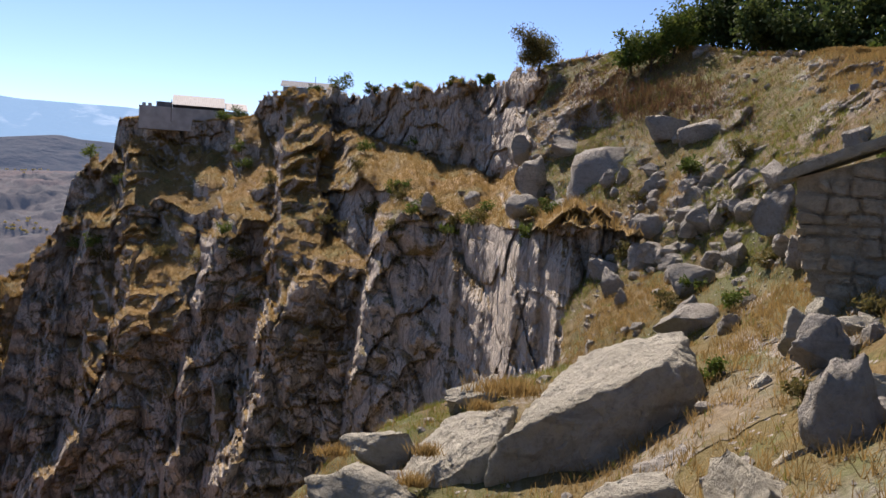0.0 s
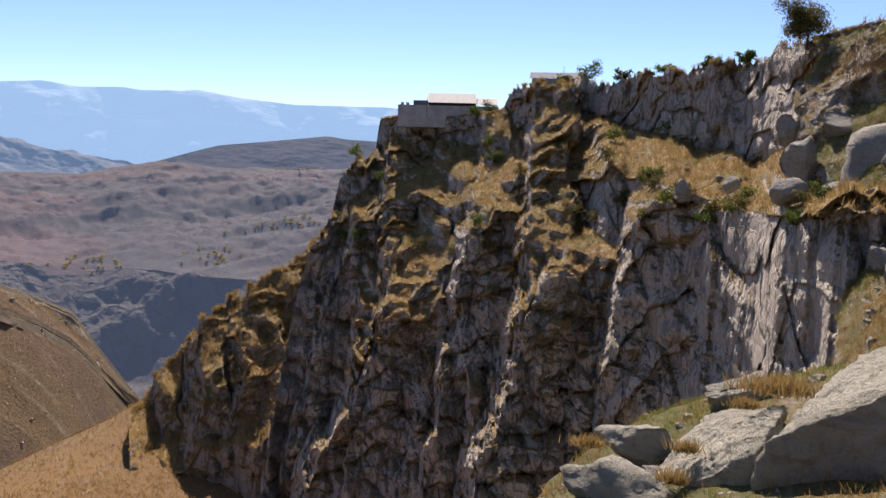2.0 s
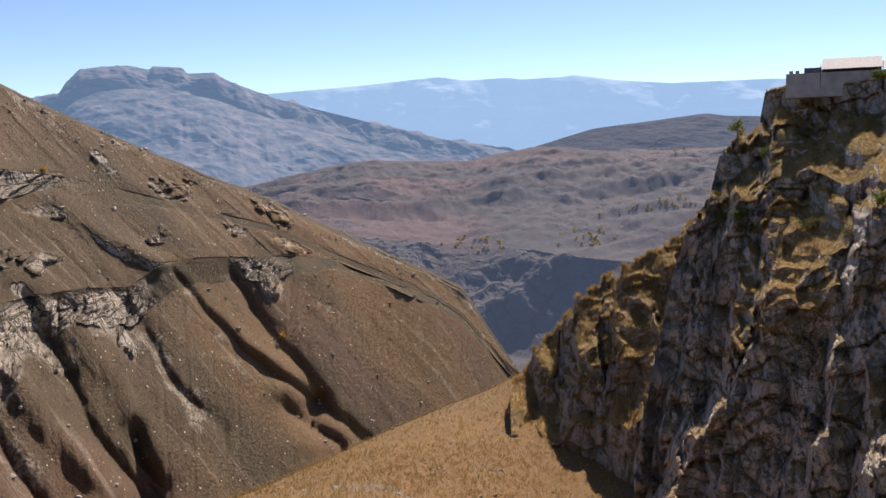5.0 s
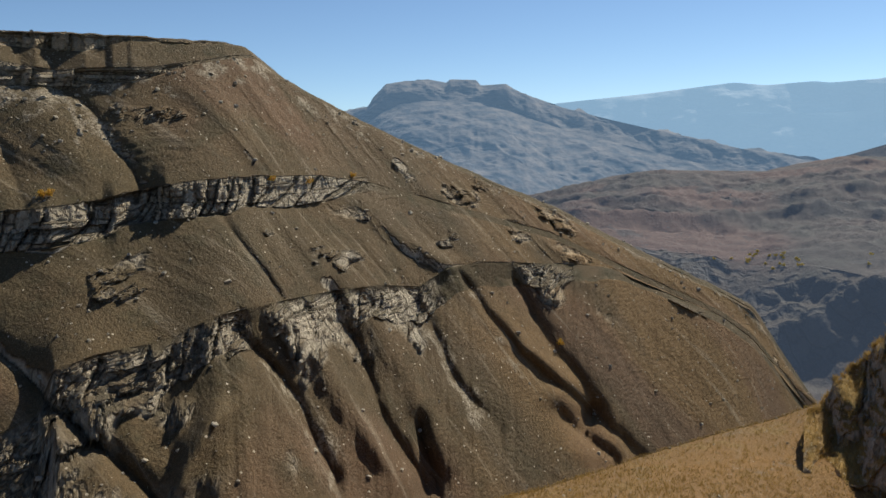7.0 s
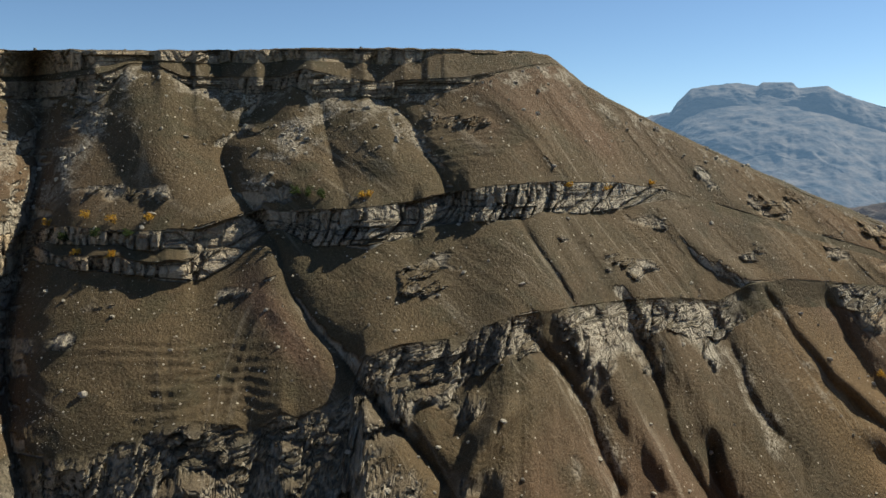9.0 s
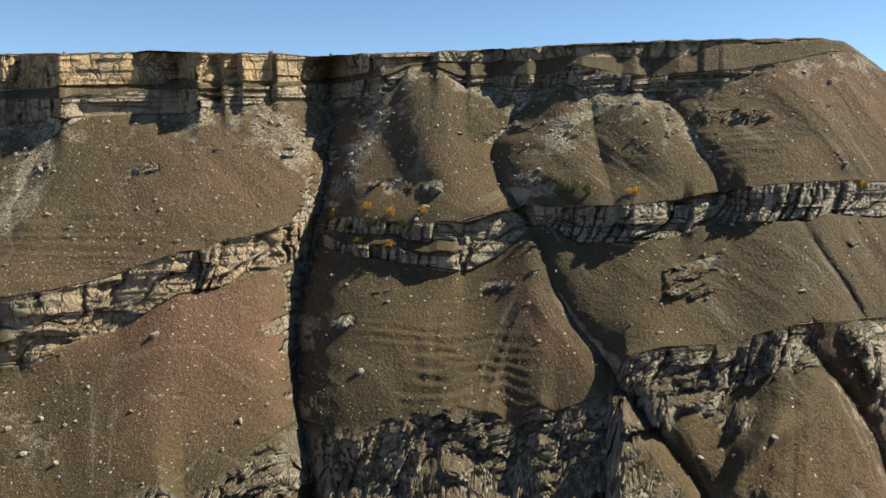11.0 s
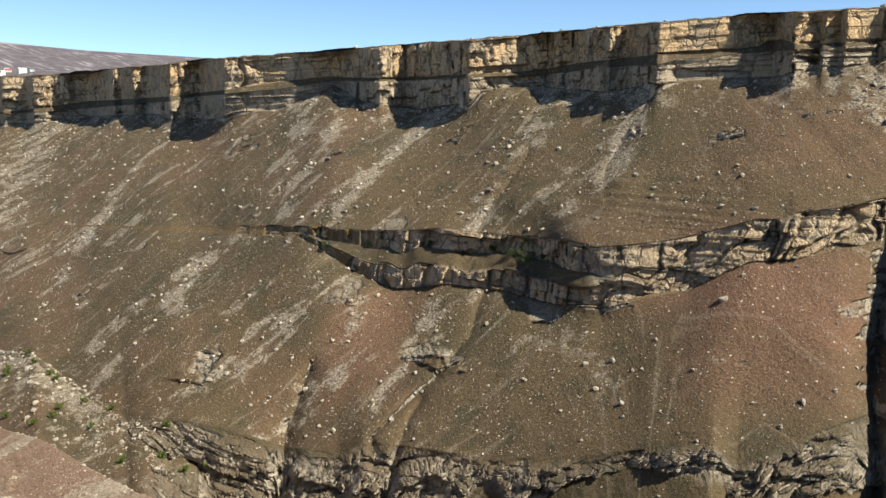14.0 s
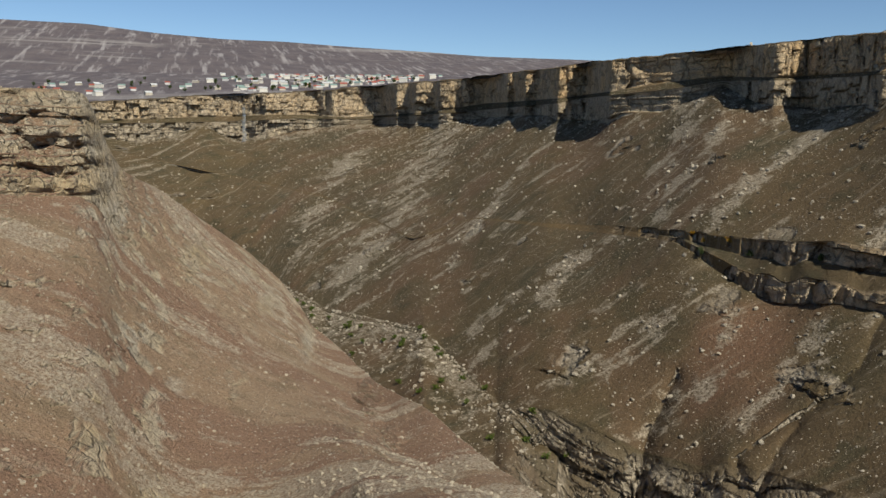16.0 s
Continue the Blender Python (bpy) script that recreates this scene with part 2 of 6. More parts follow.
def striped_material():
    m, t, bsdf = material("striped_mountain", 1.0)
    pos = t.nodes.new("ShaderNodeNewGeometry").outputs["Position"]
    scrub = noise_tex(t, 0.02, pos, 7, rough=0.65)
    run = noise_tex(t, 1.0, pos, 5, (0.055, 0.006, 0.006), 0.65)
    bed = noise_tex(t, 1.0, pos, 5, (0.001, 0.001, 0.045), 0.6)
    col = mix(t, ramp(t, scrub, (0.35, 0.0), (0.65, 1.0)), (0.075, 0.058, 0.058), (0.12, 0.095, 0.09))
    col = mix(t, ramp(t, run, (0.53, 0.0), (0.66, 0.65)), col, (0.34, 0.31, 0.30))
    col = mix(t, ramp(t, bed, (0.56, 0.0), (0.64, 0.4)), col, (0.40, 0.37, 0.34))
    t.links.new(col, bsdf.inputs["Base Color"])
    # distance haze painted on: rock and plateau glow faintly blue
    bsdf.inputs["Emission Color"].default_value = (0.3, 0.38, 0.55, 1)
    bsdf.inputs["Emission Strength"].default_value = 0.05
    bump(t, bsdf, scrub, 15.0, 0.6)
    return m


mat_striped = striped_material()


# ---- terrain sheets: bearing in degrees, distance and height in metres from the lookout ----
RIM = [(37, 600, -176), (39, 587, -142), (41, 573, -106), (43, 560, -93), (48, 542, -67), (54, 521, -36), (66, 472, 14), (72, 444, 39), (74.5, 440, 55), (76, 420, 55), (79, 412, 55), (82, 405, 55), (85, 401, 55), (91, 400, 55), (94, 411, 55), (105, 427, 55), (108, 442, 55), (111, 432, 55), (118, 433, 55), (126, 466, 55), (130, 491, 55), (138, 549, 55), (146, 628, 55), (154, 746, 55), (160, 926, 55), (166, 1162, 55), (172, 1250, 46), (175, 1250, 41), (177, 1250, 38), (179, 1250, 36), (186, 1250, 22)]
BAND_TOP = [(37, 591, -181), (39, 575, -148), (41, 552, -117), (43, 544, -102), (48, 525, -78), (54, 501, -49), (66, 429, -14), (72, 374, -9), (74.5, 347, -9), (76, 333, -9), (79, 336, -11), (82, 335, -12), (85, 325, -18), (91, 324, -16), (94, 333, -18), (105, 342, -20), (108, 360, -21), (111, 351, -23), (118, 337, -34), (126, 345, -45), (130, 360, -49), (138, 401, -50), (146, 441, -56), (154, 517, -61), (160, 616, -72), (166, 747, -103), (172, 770, -134), (175, 955, -158), (177, 1176, -68), (179, 1226, -42), (186, 1227, -39)]
BAND_FOOT = [(37, 586, -181), (39, 570, -149), (41, 547, -119), (43, 539, -104), (48, 520, -81), (54, 496, -52), (66, 424, -17), (72, 369, -18), (74.5, 342, -19), (76, 328, -21), (79, 331, -22), (82, 330, -25), (85, 320, -27), (91, 319, -30), (94, 328, -33), (105, 337, -38), (108, 355, -37), (111, 346, -43), (118, 332, -51), (126, 340, -69), (130, 355, -71), (138, 396, -75), (146, 436, -82), (154, 512, -77), (160, 611, -76), (166, 742, -106), (172, 765, -136), (175, 950, -161), (177, 1171, -72), (179, 1221, -45), (186, 1222, -42)]
LOW_TOP = [(37, 583, -182), (39, 567, -151), (41, 546, -116), (43, 538, -103), (48, 519, -77), (54, 477, -63), (66, 362, -58), (72, 318, -53), (74.5, 296, -52), (76, 284, -51), (79, 284, -56), (82, 280, -61), (85, 269, -64), (91, 261, -72), (94, 265, -78), (105, 272, -84), (108, 281, -88), (111, 278, -88), (118, 260, -96), (126, 271, -109), (130, 277, -114), (138, 297, -123), (146, 323, -128), (154, 353, -127), (160, 389, -132), (166, 532, -158), (172, 640, -140), (175, 730, -140), (177, 850, -135), (179, 950, -124), (186, 1080, -60)]
GOLD_CREST = [(25.6, 250, -67.5), (31.5, 250, -67.8), (35.9, 245, -68.1), (39.6, 230, -71.8), (45.2, 205, -71.7), (50.8, 180, -70.3), (55, 160, -66.7), (59.8, 140, -61.8)]
SPUR_TOP = [(23.8, 215, -12.4), (26.1, 224, -24.9), (27.6, 228, -31.5), (29.9, 232, -36.9), (33.5, 236, -48.1), (34.3, 240, -56.5), (35.5, 241, -60.1), (36.5, 240, -66.6), (37.8, 238, -74.5)]
SPUR_FOOT = [(23.7, 180, -58.5), (28.4, 188, -63.1), (31.6, 195, -69.8), (36, 203, -75.6), (37.9, 205, -74.6)]
CLIFF_TOP = [(-9.3, 62, 9.1), (-5.6, 72, 9.7), (-3.3, 82, 9.8), (0.7, 95, 10.5), (4.7, 112, 10.7), (7.7, 125, 11.8), (10.4, 135, 12.4), (12.6, 142, 11), (13, 150, 8.5), (16.5, 160, 7.7), (19.9, 168, 8.2), (21.3, 174, 7.5), (21.6, 176, 1.1), (23.9, 178, -3.3), (24.6, 178, -14), (26.1, 178, -20.6), (27.2, 175, -35.6), (28.1, 172, -49.1), (29.2, 170, -66)]
BUTTRESS_TOP = [(-13.7, 47, -5.3), (-10.9, 52, -4.5), (-8.4, 57, -2.9), (-6.4, 62, -2.8), (-3.2, 66, -4), (0.5, 71, -3.9), (2.8, 74, -3.7), (4.5, 76, -6.9), (5.2, 77, -9.2), (7.9, 80, -11.4), (9.9, 82, -11.7), (10.5, 83, -17.1), (11.6, 84, -20.4)]
HILL_SKY = [(-45, 34, 5.6), (-33.8, 36, 5.9), (-27.2, 40, 6.4), (-20.3, 47, 7.4), (-15, 54, 8.9), (-10, 60, 9.3), (-5.9, 66, 9.1)]
HILL_MID = [(-45.4, 24, 2.4), (-34.2, 25, 2.2), (-27.7, 28, 2.2), (-23.2, 32, 1.3), (-19.1, 38, 1.5), (-11.9, 46, 2.2), (-8.2, 52, 2.1), (-6.7, 54, 1.5)]
HILL_LOW = [(-46.2, 17, -0.6), (-35, 18, -1), (-28.4, 21, -1.5), (-23.2, 26, -2.4), (-18, 32, -2.8), (-12.5, 38, -3.3), (-10.6, 41, -3.8), (-9.9, 42, -4.2)]
HILL_FOOT = [(-46.7, 12, -1.4), (-35.6, 13, -2), (-29, 15, -2.6), (-23.6, 19, -3.2), (-18.4, 24, -4.1), (-11.1, 29, -6), (-8.7, 32, -7.2)]
HILL_NEAR = [(-47.1, 10, -1.9), (-36, 10, -2.4), (-29.5, 11, -2.9), (-24.1, 12.5, -3.4), (-18.9, 15, -4.1), (-11.6, 18, -5.6), (-5.5, 20.5, -5.6), (-2.8, 21, -5.8), (1.5, 21, -6.6), (5.4, 21, -7), (7.6, 21, -7.8), (9.1, 21, -8.3)]
HILL_EDGE = [(-47.3, 9, -2.1), (-36.3, 9, -2.6), (-29.8, 9.5, -3.1), (-21.1, 11, -3.9), (-13.8, 13, -5), (-6.1, 14.5, -5.9), (2, 16, -6.6), (7.5, 18, -7.3), (10.6, 19, -8.1)]
NEAR_CREST = [(148.7, 110, -55.9), (155.3, 139, -66.3), (157.8, 156, -69.6), (160.3, 172, -71.9), (162.8, 189, -72.5), (164.8, 210, -73.9), (166.8, 232, -77.6), (168.4, 262, -83.5), (169.9, 301, -88.6), (171.4, 340, -91.0), (172.9, 379, -93.2), (173.7, 394, -87.3), (175.1, 419, -78.6), (177.2, 412, -62.8), (179.3, 393, -49.0), (181.3, 370, -36.3), (182.9, 345, -26.6), (185.0, 300, -16.8), (185.8, 275, -7.6), (186.5, 255, 3.1), (187.0, 245, 6.6), (188.6, 242, 7.4), (191.7, 238, 7.2), (196, 225, 7.5), (204.6, 215, 5)]
NEAR_CLIFF_FOOT = [(148.5, 98, -53.4), (155.5, 122, -61), (162.9, 160, -71.4), (167.4, 190, -76.4), (170.3, 225, -78.6), (173.2, 255, -75.8), (175.7, 270, -70.3), (178.7, 275, -59.6), (182.3, 270, -46.9), (185.4, 250, -33.9), (186.2, 246, -26), (186.7, 240, -22), (187.6, 234, -20), (190.2, 226, -19), (192, 222, -18), (196.4, 205, -15.8), (205.1, 195, -13)]
VALE_EDGE = [(22, 1150, -166.5), (29, 1150, -173), (33.7, 1200, -172.4), (37.6, 1250, -165.5), (41.5, 1250, -171.2), (46.6, 1250, -154.5), (61.6, 1150, -114.9)]
VALE_FOOT = [(21.9, 1020, -275.6), (29.1, 1020, -284.4), (33.9, 1060, -294), (37.8, 1080, -289), (41.6, 1090, -249.6), (46.1, 1110, -218.3), (62, 1030, -200.5)]
VALE_CREST = [(18.3, 2600, -44.2), (22, 2600, -42.7), (27, 2650, -50.1), (31.3, 2700, -48.8), (35.9, 2700, -31.6), (40.5, 2550, -69.4), (47.4, 2500, -59.3), (50.2, 2500, -75.9), (55.3, 2400, -131.1), (61.4, 2300, -135.7)]
DARK_HILL = [(11.1, 3100, -35.7), (18.3, 3100, 38.7), (21.7, 3100, 55.5), (23.6, 3100, 59), (24.7, 3100, 70.2), (28.5, 3100, 46), (32, 3100, 25.5), (35.9, 3050, -35.7), (39, 3000, -78.9)]
MESA = [(34, 4250, -113.1), (39.4, 4250, -49.3), (44.9, 4250, 48.6), (50.3, 4250, 153.5), (54.1, 4250, 233.6), (56.4, 4200, 296.4), (57.1, 4200, 338.2), (58.8, 4200, 333.6), (59.1, 4200, 361.2), (60.9, 4200, 367.1), (61.1, 4200, 350.8), (62.4, 4200, 370), (65.2, 4200, 350.8), (66.1, 4200, 286), (66.5, 4200, 237.5), (68.3, 4200, 213.4), (71.2, 4150, 150.7), (76.4, 4100, 11.2)]
FAR_RANGE = [(-15.4, 4750, 343.6), (11, 4750, 264.1), (20.3, 4750, 272.1), (20.3, 4750, 264.8), (20.4, 4750, 275.8), (23.6, 4750, 274.9), (27, 4750, 273.4), (30.4, 4750, 299.1), (33.5, 4750, 339.6), (33.9, 4750, 326.8), (36.9, 4750, 318.8), (37.6, 4750, 331.8), (40.5, 4750, 321.2), (42.4, 4750, 344), (47.6, 4750, 305.1), (54.1, 4750, 264.2), (60.2, 4750, 213.3), (71.2, 4750, 142.5)]
STRIPED = [(145.1, 3200, 216.4), (154.4, 3100, 235.7), (161.6, 3100, 246.4), (165.4, 3050, 255.1), (171, 3000, 263.5), (174.7, 3000, 272.9), (178.3, 3000, 273.4), (182.9, 3000, 285.1), (186.8, 3000, 302.5), (191.4, 3000, 300.6), (202, 3000, 270.1), (212, 3000, 225)]
STRIPED_FOOT = [(145.1, 2500, 153.6), (154.4, 2400, 147), (167.2, 2300, 122.1), (178.4, 2300, 119.9), (191.6, 2300, 114.1), (212.3, 2300, 74.6)]


def at(table, az):
    a = np.array(table)
    return np.interp(az, a[:, 0], a[:, 1]), np.interp(az, a[:, 0], a[:, 2])


def smooth(v, n):
    if n < 2:
        return v
    k = np.hanning(n + 2)[1:-1]
    return np.convolve(np.pad(v, (n, n), "edge"), k / k.sum(), "same")[n:-n]


def point(az, dist, z):
    """World place of a bearing, a distance and a height above the lookout's eye."""
    return Vector((-math.sin(radians(az)) * dist, math.cos(radians(az)) * dist, EYE + z))


class Loft:
    """A sheet hung between lines of (distance, height) over the bearings az, from the back to the front."""

    def __init__(self, az, lines, counts):
        rows_a, rows_d, rows_z, seg, frac = [], [], [], [], []
        lines = [ln if len(ln) > 2 else (*ln, az) for ln in lines]
        for k, n in enumerate(counts):
            for i in range(n):
                f = i / n
                rows_d.append(lines[k][0] * (1 - f) + lines[k + 1][0] * f)
                rows_z.append(lines[k][1] * (1 - f) + lines[k + 1][1] * f)
                rows_a.append(lines[k][2] * (1 - f) + lines[k + 1][2] * f)
                seg.append(k), frac.append(f)
        rows_d.append(lines[-1][0]), rows_z.append(lines[-1][1]), rows_a.append(lines[-1][2])
        seg.append(len(counts) - 1), frac.append(1.0)
        self.d, self.z = np.array(rows_d), np.array(rows_z)
        self.seg, self.frac = np.array(seg)[:, None] + 0 * self.d, np.array(frac)[:, None] + 0 * self.d
        self.a = np.array(rows_a)
        self.along, self.run = None, None
        self.rock, self.soil, self.scree, self.ochre = (0 * self.d for _ in range(4))

    def xyz(self):
        r = np.radians(self.a)
        return -np.sin(r) * self.d, np.cos(r) * self.d, self.z

    def el(self):
        return np.degrees(np.arctan2(self.z, self.d))

    def push(self, dist):
        """Move outwards along the ray from the lookout."""
        k = (self.d + dist) / self.d
        self.d, self.z = self.d * k, self.z * k

    def upright(self):
        """The z part of the normals."""
        p = np.stack(self.xyz(), -1)
        n = np.cross(np.gradient(p, axis=0), np.gradient(p, axis=1))
        return np.abs(n[..., 2]) / (np.linalg.norm(n, axis=-1) + 1e-9)

    def ground(self, az, dist):
        """The height of the sheet at a bearing and a distance."""
        k = np.argmin((self.a - az) ** 2 * (math.pi / 180 * dist) ** 2 + (self.d - dist) ** 2)
        return float(self.z.flat[k])

    def seen(self, az, el):
        """The place of the sheet at a bearing and an elevation."""
        k = np.argmin((self.a - az) ** 2 + (self.el() - el) ** 2)
        return float(self.a.flat[k]), float(self.d.flat[k]), float(self.z.flat[k])

    def build(self, name, mat, label, category, kind="structure"):
        x, y, z = self.xyz()
        nv, nu = x.shape
        co = np.stack([x, y, z + EYE], -1).reshape(-1, 3).astype(np.float32)
        i = np.arange(nv * nu).reshape(nv, nu)
        quads = np.stack([i[:-1, :-1], i[1:, :-1], i[1:, 1:], i[:-1, 1:]], -1).reshape(-1, 4)
        mesh = bpy.data.meshes.new(name)
        mesh.vertices.add(len(co))
        mesh.vertices.foreach_set("co", co.ravel())
        mesh.loops.add(quads.size)
        mesh.loops.foreach_set("vertex_index", quads.ravel().astype(np.int32))
        mesh.polygons.add(len(quads))
        mesh.polygons.foreach_set("loop_start", np.arange(0, quads.size, 4, dtype=np.int32))
        mesh.update(calc_edges=True)
        mesh.polygons.foreach_set("use_smooth", np.ones(len(quads), bool))
        for key, v in (("rock", self.rock), ("soil", self.soil), ("scree", self.scree), ("ochre", self.ochre)):
            mesh.attributes.new(key, "FLOAT", "POINT").data.foreach_set("value", np.clip(v, 0, 1).ravel().astype(np.float32))
        if self.along is None:
            self.along = np.radians(self.a) * np.median(self.d)
            self.run = np.vstack([np.zeros(nu), np.cumsum(np.hypot(np.diff(self.d, axis=0), np.diff(self.z, axis=0)), 0)])
        uv = np.stack([self.along, self.run], -1).reshape(-1, 2)
        mesh.uv_layers.new(name="UVMap").data.foreach_set("uv", uv[quads.ravel()].ravel().astype(np.float32))
        mesh.materials.append(mat)
        mesh.validate()
        ob = new(name, mesh)
        return tagged(ob, label, category, kind=kind)


# -- the opposite wall of the canyon, from the valley mouth round to its head --
# lines of the wall as seen from the lookout: bearing, elevation in degrees
UPPER_FOOT_EL = [(76.73, 7.38), (81.92, 7.47), (84.24, 6.72), (86.56, 6.81), (88.27, 6.93), (91.78, 7.08), (93.93, 6.8), (96.13, 6.87), (96.5, 6.74), (100.2, 6.83), (102.1, 6.79), (103.3, 6.44), (106.6, 5.84), (107.9, 5.66), (112.1, 5.37), (114.6, 5.26), (115.1, 5.13), (116.9, 5.66), (117.8, 5.41), (118.1, 5.26), (119.5, 5.1), (121, 4.85), (124.4, 4.82), (128.4, 4.42), (130.2, 4.13), (132.8, 3.76), (138.4, 3.46), (142, 3.23), (145.8, 3.25), (149.1, 2.93), (152.8, 2.3), (156.3, 1.8), (159.8, 1.5), (161, 1.42), (165.1, 0.76), (170.4, 0.32), (174, 0.46), (180, 0.2), (186.1, -0.15)]
LOWER_TOP_EL = [(75.23, 6.65), (80.51, 5.74), (84.16, 5.7), (85.85, 5.49), (88.24, 5.87), (91.05, 6.48), (92.47, 5.89), (96.12, 5.85), (98.73, 5.84), (100.6, 6.69), (102.1, 6.64), (103.3, 6.06), (106.6, 5.43), (107.9, 5.36), (113, 5.11), (113.6, 5.1), (116.2, 4.96), (117.4, 4.89), (119.5, 4.79), (121, 4.56), (122.9, 4.56), (124.2, 4.15), (128, 4.05), (130.2, 3.69), (135.9, 3.4), (141.6, 3.09), (145.8, 3.02), (149.1, 2.45), (154.9, 1.83), (156.3, 1.51), (161.1, 1), (162.8, 0.79), (166.6, 0.51), (169.7, 0.25), (174.1, 0.17), (177.6, -0.06), (183.3, -0.26), (186.2, -0.32)]
CAP_FOOT_EL = [(75.24, 6.5), (78.27, 5.98), (80.52, 5.23), (84.17, 4.72), (85.82, 4.44), (86.69, 4.62), (87.52, 4.67), (90.3, 4.59), (91.92, 5.43), (92.81, 5.03), (94.63, 4.78), (98.35, 5.16), (100.6, 6.54), (102.1, 6.49), (103.3, 4.87), (106.6, 4.45), (107.9, 4.31), (109.8, 4.17), (115.1, 3.84), (117.4, 3.25), (121.1, 3.21), (124.7, 3.02), (127.5, 2.4), (129.8, 2.58), (132.8, 2.86), (135.8, 2.47), (136.6, 1.6), (138.4, 1.47), (140.1, 1.18), (143.9, 1.71), (145.8, 2.73), (147.6, 1.84), (149.5, 0.96), (152.1, 0.96), (153.9, 0.35), (155.7, 0.36), (156.7, 0.68), (160.4, 0.55), (164.7, 0.01), (170.4, -0.13), (174.1, -0.64), (176.1, -1.21), (177.7, -1.4), (180, -0.33), (181.7, -1.05), (183.4, -1.52), (186.2, -1.24)]
BAND_TOP_EL = [(37, -17), (39, -14.4), (41, -12), (43, -10.6), (48, -8.45), (54, -5.59), (66.49, -1.89), (69.98, -1.28), (75.4, -1.33), (78.46, -1.48), (82.63, -2.16), (83.93, -2.53), (88.01, -2.93), (92.85, -3.04), (93.78, -2.78), (96.01, -3.36), (98.28, -4.14), (103.7, -4.02), (106, -3.54), (108.4, -3.72), (109.7, -3.9), (112.3, -4.64), (112.9, -4.76), (115.3, -5.16), (116.1, -5.63), (117.6, -5.68), (119.5, -6.35), (122.4, -7.22), (125.3, -7.73), (127.9, -8.02), (129.5, -7.76), (131.8, -7.52), (136.1, -7.13), (138.1, -6.89), (140.8, -7.1), (143.5, -7.1), (147, -6.82), (150, -6.67), (156.6, -6.64), (161.7, -6.37), (166, -7.85), (172, -5), (186, -1.9)]
BAND_FOOT_EL = [(37, -17.2), (39, -14.6), (41, -12.3), (43, -10.9), (48, -8.85), (54, -5.98), (66.49, -2.39), (70, -3.06), (72.34, -3.42), (75.05, -3.23), (76.22, -3.83), (80.04, -3.9), (82.56, -4.18), (83.86, -4.86), (87.25, -5.38), (90.8, -5.39), (92.83, -4.18), (93.76, -4.3), (95.98, -6.23), (98.26, -7.41), (101, -7.05), (106, -6.26), (108.4, -5.47), (109.6, -6.31), (110.3, -6.61), (113.7, -7.63), (116.3, -8.36), (117.7, -8.36), (119.2, -9.1), (121.5, -10.5), (124.8, -11.3), (127, -12), (131.3, -11.8), (133.7, -11.1), (138, -10.7), (140.8, -11), (146.3, -11.1), (148.2, -10.3), (151.2, -9.69), (156.7, -7.72), (161.8, -6.51), (166, -8.13), (172, -5.4), (186, -2.1)]
LOW_TOP_EL = [(37, -17.3), (39, -14.9), (41, -12), (43, -10.8), (48, -8.44), (50.74, -7.84), (52.16, -7.7), (59.18, -7.48), (61.47, -7.89), (63.4, -9.06), (66.13, -8.88), (70.07, -9.25), (73.61, -9.77), (77.15, -10.4), (81.04, -11.8), (84.82, -12.2), (87.41, -12.9), (88.6, -15.4), (92.19, -16.8), (93.18, -16.3), (95.6, -17.5), (96.23, -17), (100.2, -16.4), (102.9, -17.2), (106.1, -17.6), (108.5, -17.6), (110.1, -17), (113.9, -19), (117.9, -21.4), (119.5, -20.1), (124.3, -21.1), (129.4, -22.1), (135.4, -22.3), (140.7, -21.6), (144, -21.2), (145.6, -21.9), (149.6, -21.4), (152.3, -20.4), (156, -19.2), (159.9, -18.7), (162.3, -16.7), (165.1, -14.1), (172, -12.6), (175, -10.9), (177, -9), (179, -7.5), (181.3, -5.9), (183, -4.7), (186, -3.2)]
BROW_HIGH = [(37, 0.3), (48, 0.5), (54, 1.6), (66, 2.2), (75, 2.6), (80, 3.2), (108, 3.4), (112, 4.2), (116, 3.2), (120, 1.2), (129, 1.3), (132, 4.2), (150, 5.0), (157, 3.0), (160, 0.3), (186, 0.3)]
# stretches of the cap and of the middle band that turn away from the sun: bearings
CAP_DARK = [(81.6, 81.9), (82.7, 83.2), (84.3, 86.2), (87.1, 88.0), (90.5, 93.2), (94.1, 96.5), (98.0, 98.3), (100.2, 100.8), (104.0, 107.7), (108.7, 109.0), (111.0, 111.5), (113.2, 113.6), (114.4, 114.7), (116.0, 117.3), (124.3, 126.5), (127.4, 130.2), (130.7, 131.4), (136.7, 141.0), (142.7, 145.3), (152.9, 154.5), (156.3, 157.8), (158.5, 159.3), (159.7, 161.2), (164.3, 164.7), (165.9, 166.4), (167.2, 168.3), (171.5, 172.6), (175.9, 177.5)]
BAND_DARK = [(69.2, 75.0), (80.0, 80.8), (83.2, 83.9), (87.0, 93.0), (100.4, 108.4), (128.1, 133.0)]
# which way the slopes fall: bearing, degrees from the wall's square
FALL = [(37, 40), (80, 40), (90, 45), (94, 52), (98, 25), (102, 5), (106.5, -20), (109, 62), (116, 56), (122, 42), (127, 22), (132, 7), (140, 0), (172, 0), (178, 40), (190, 60)]
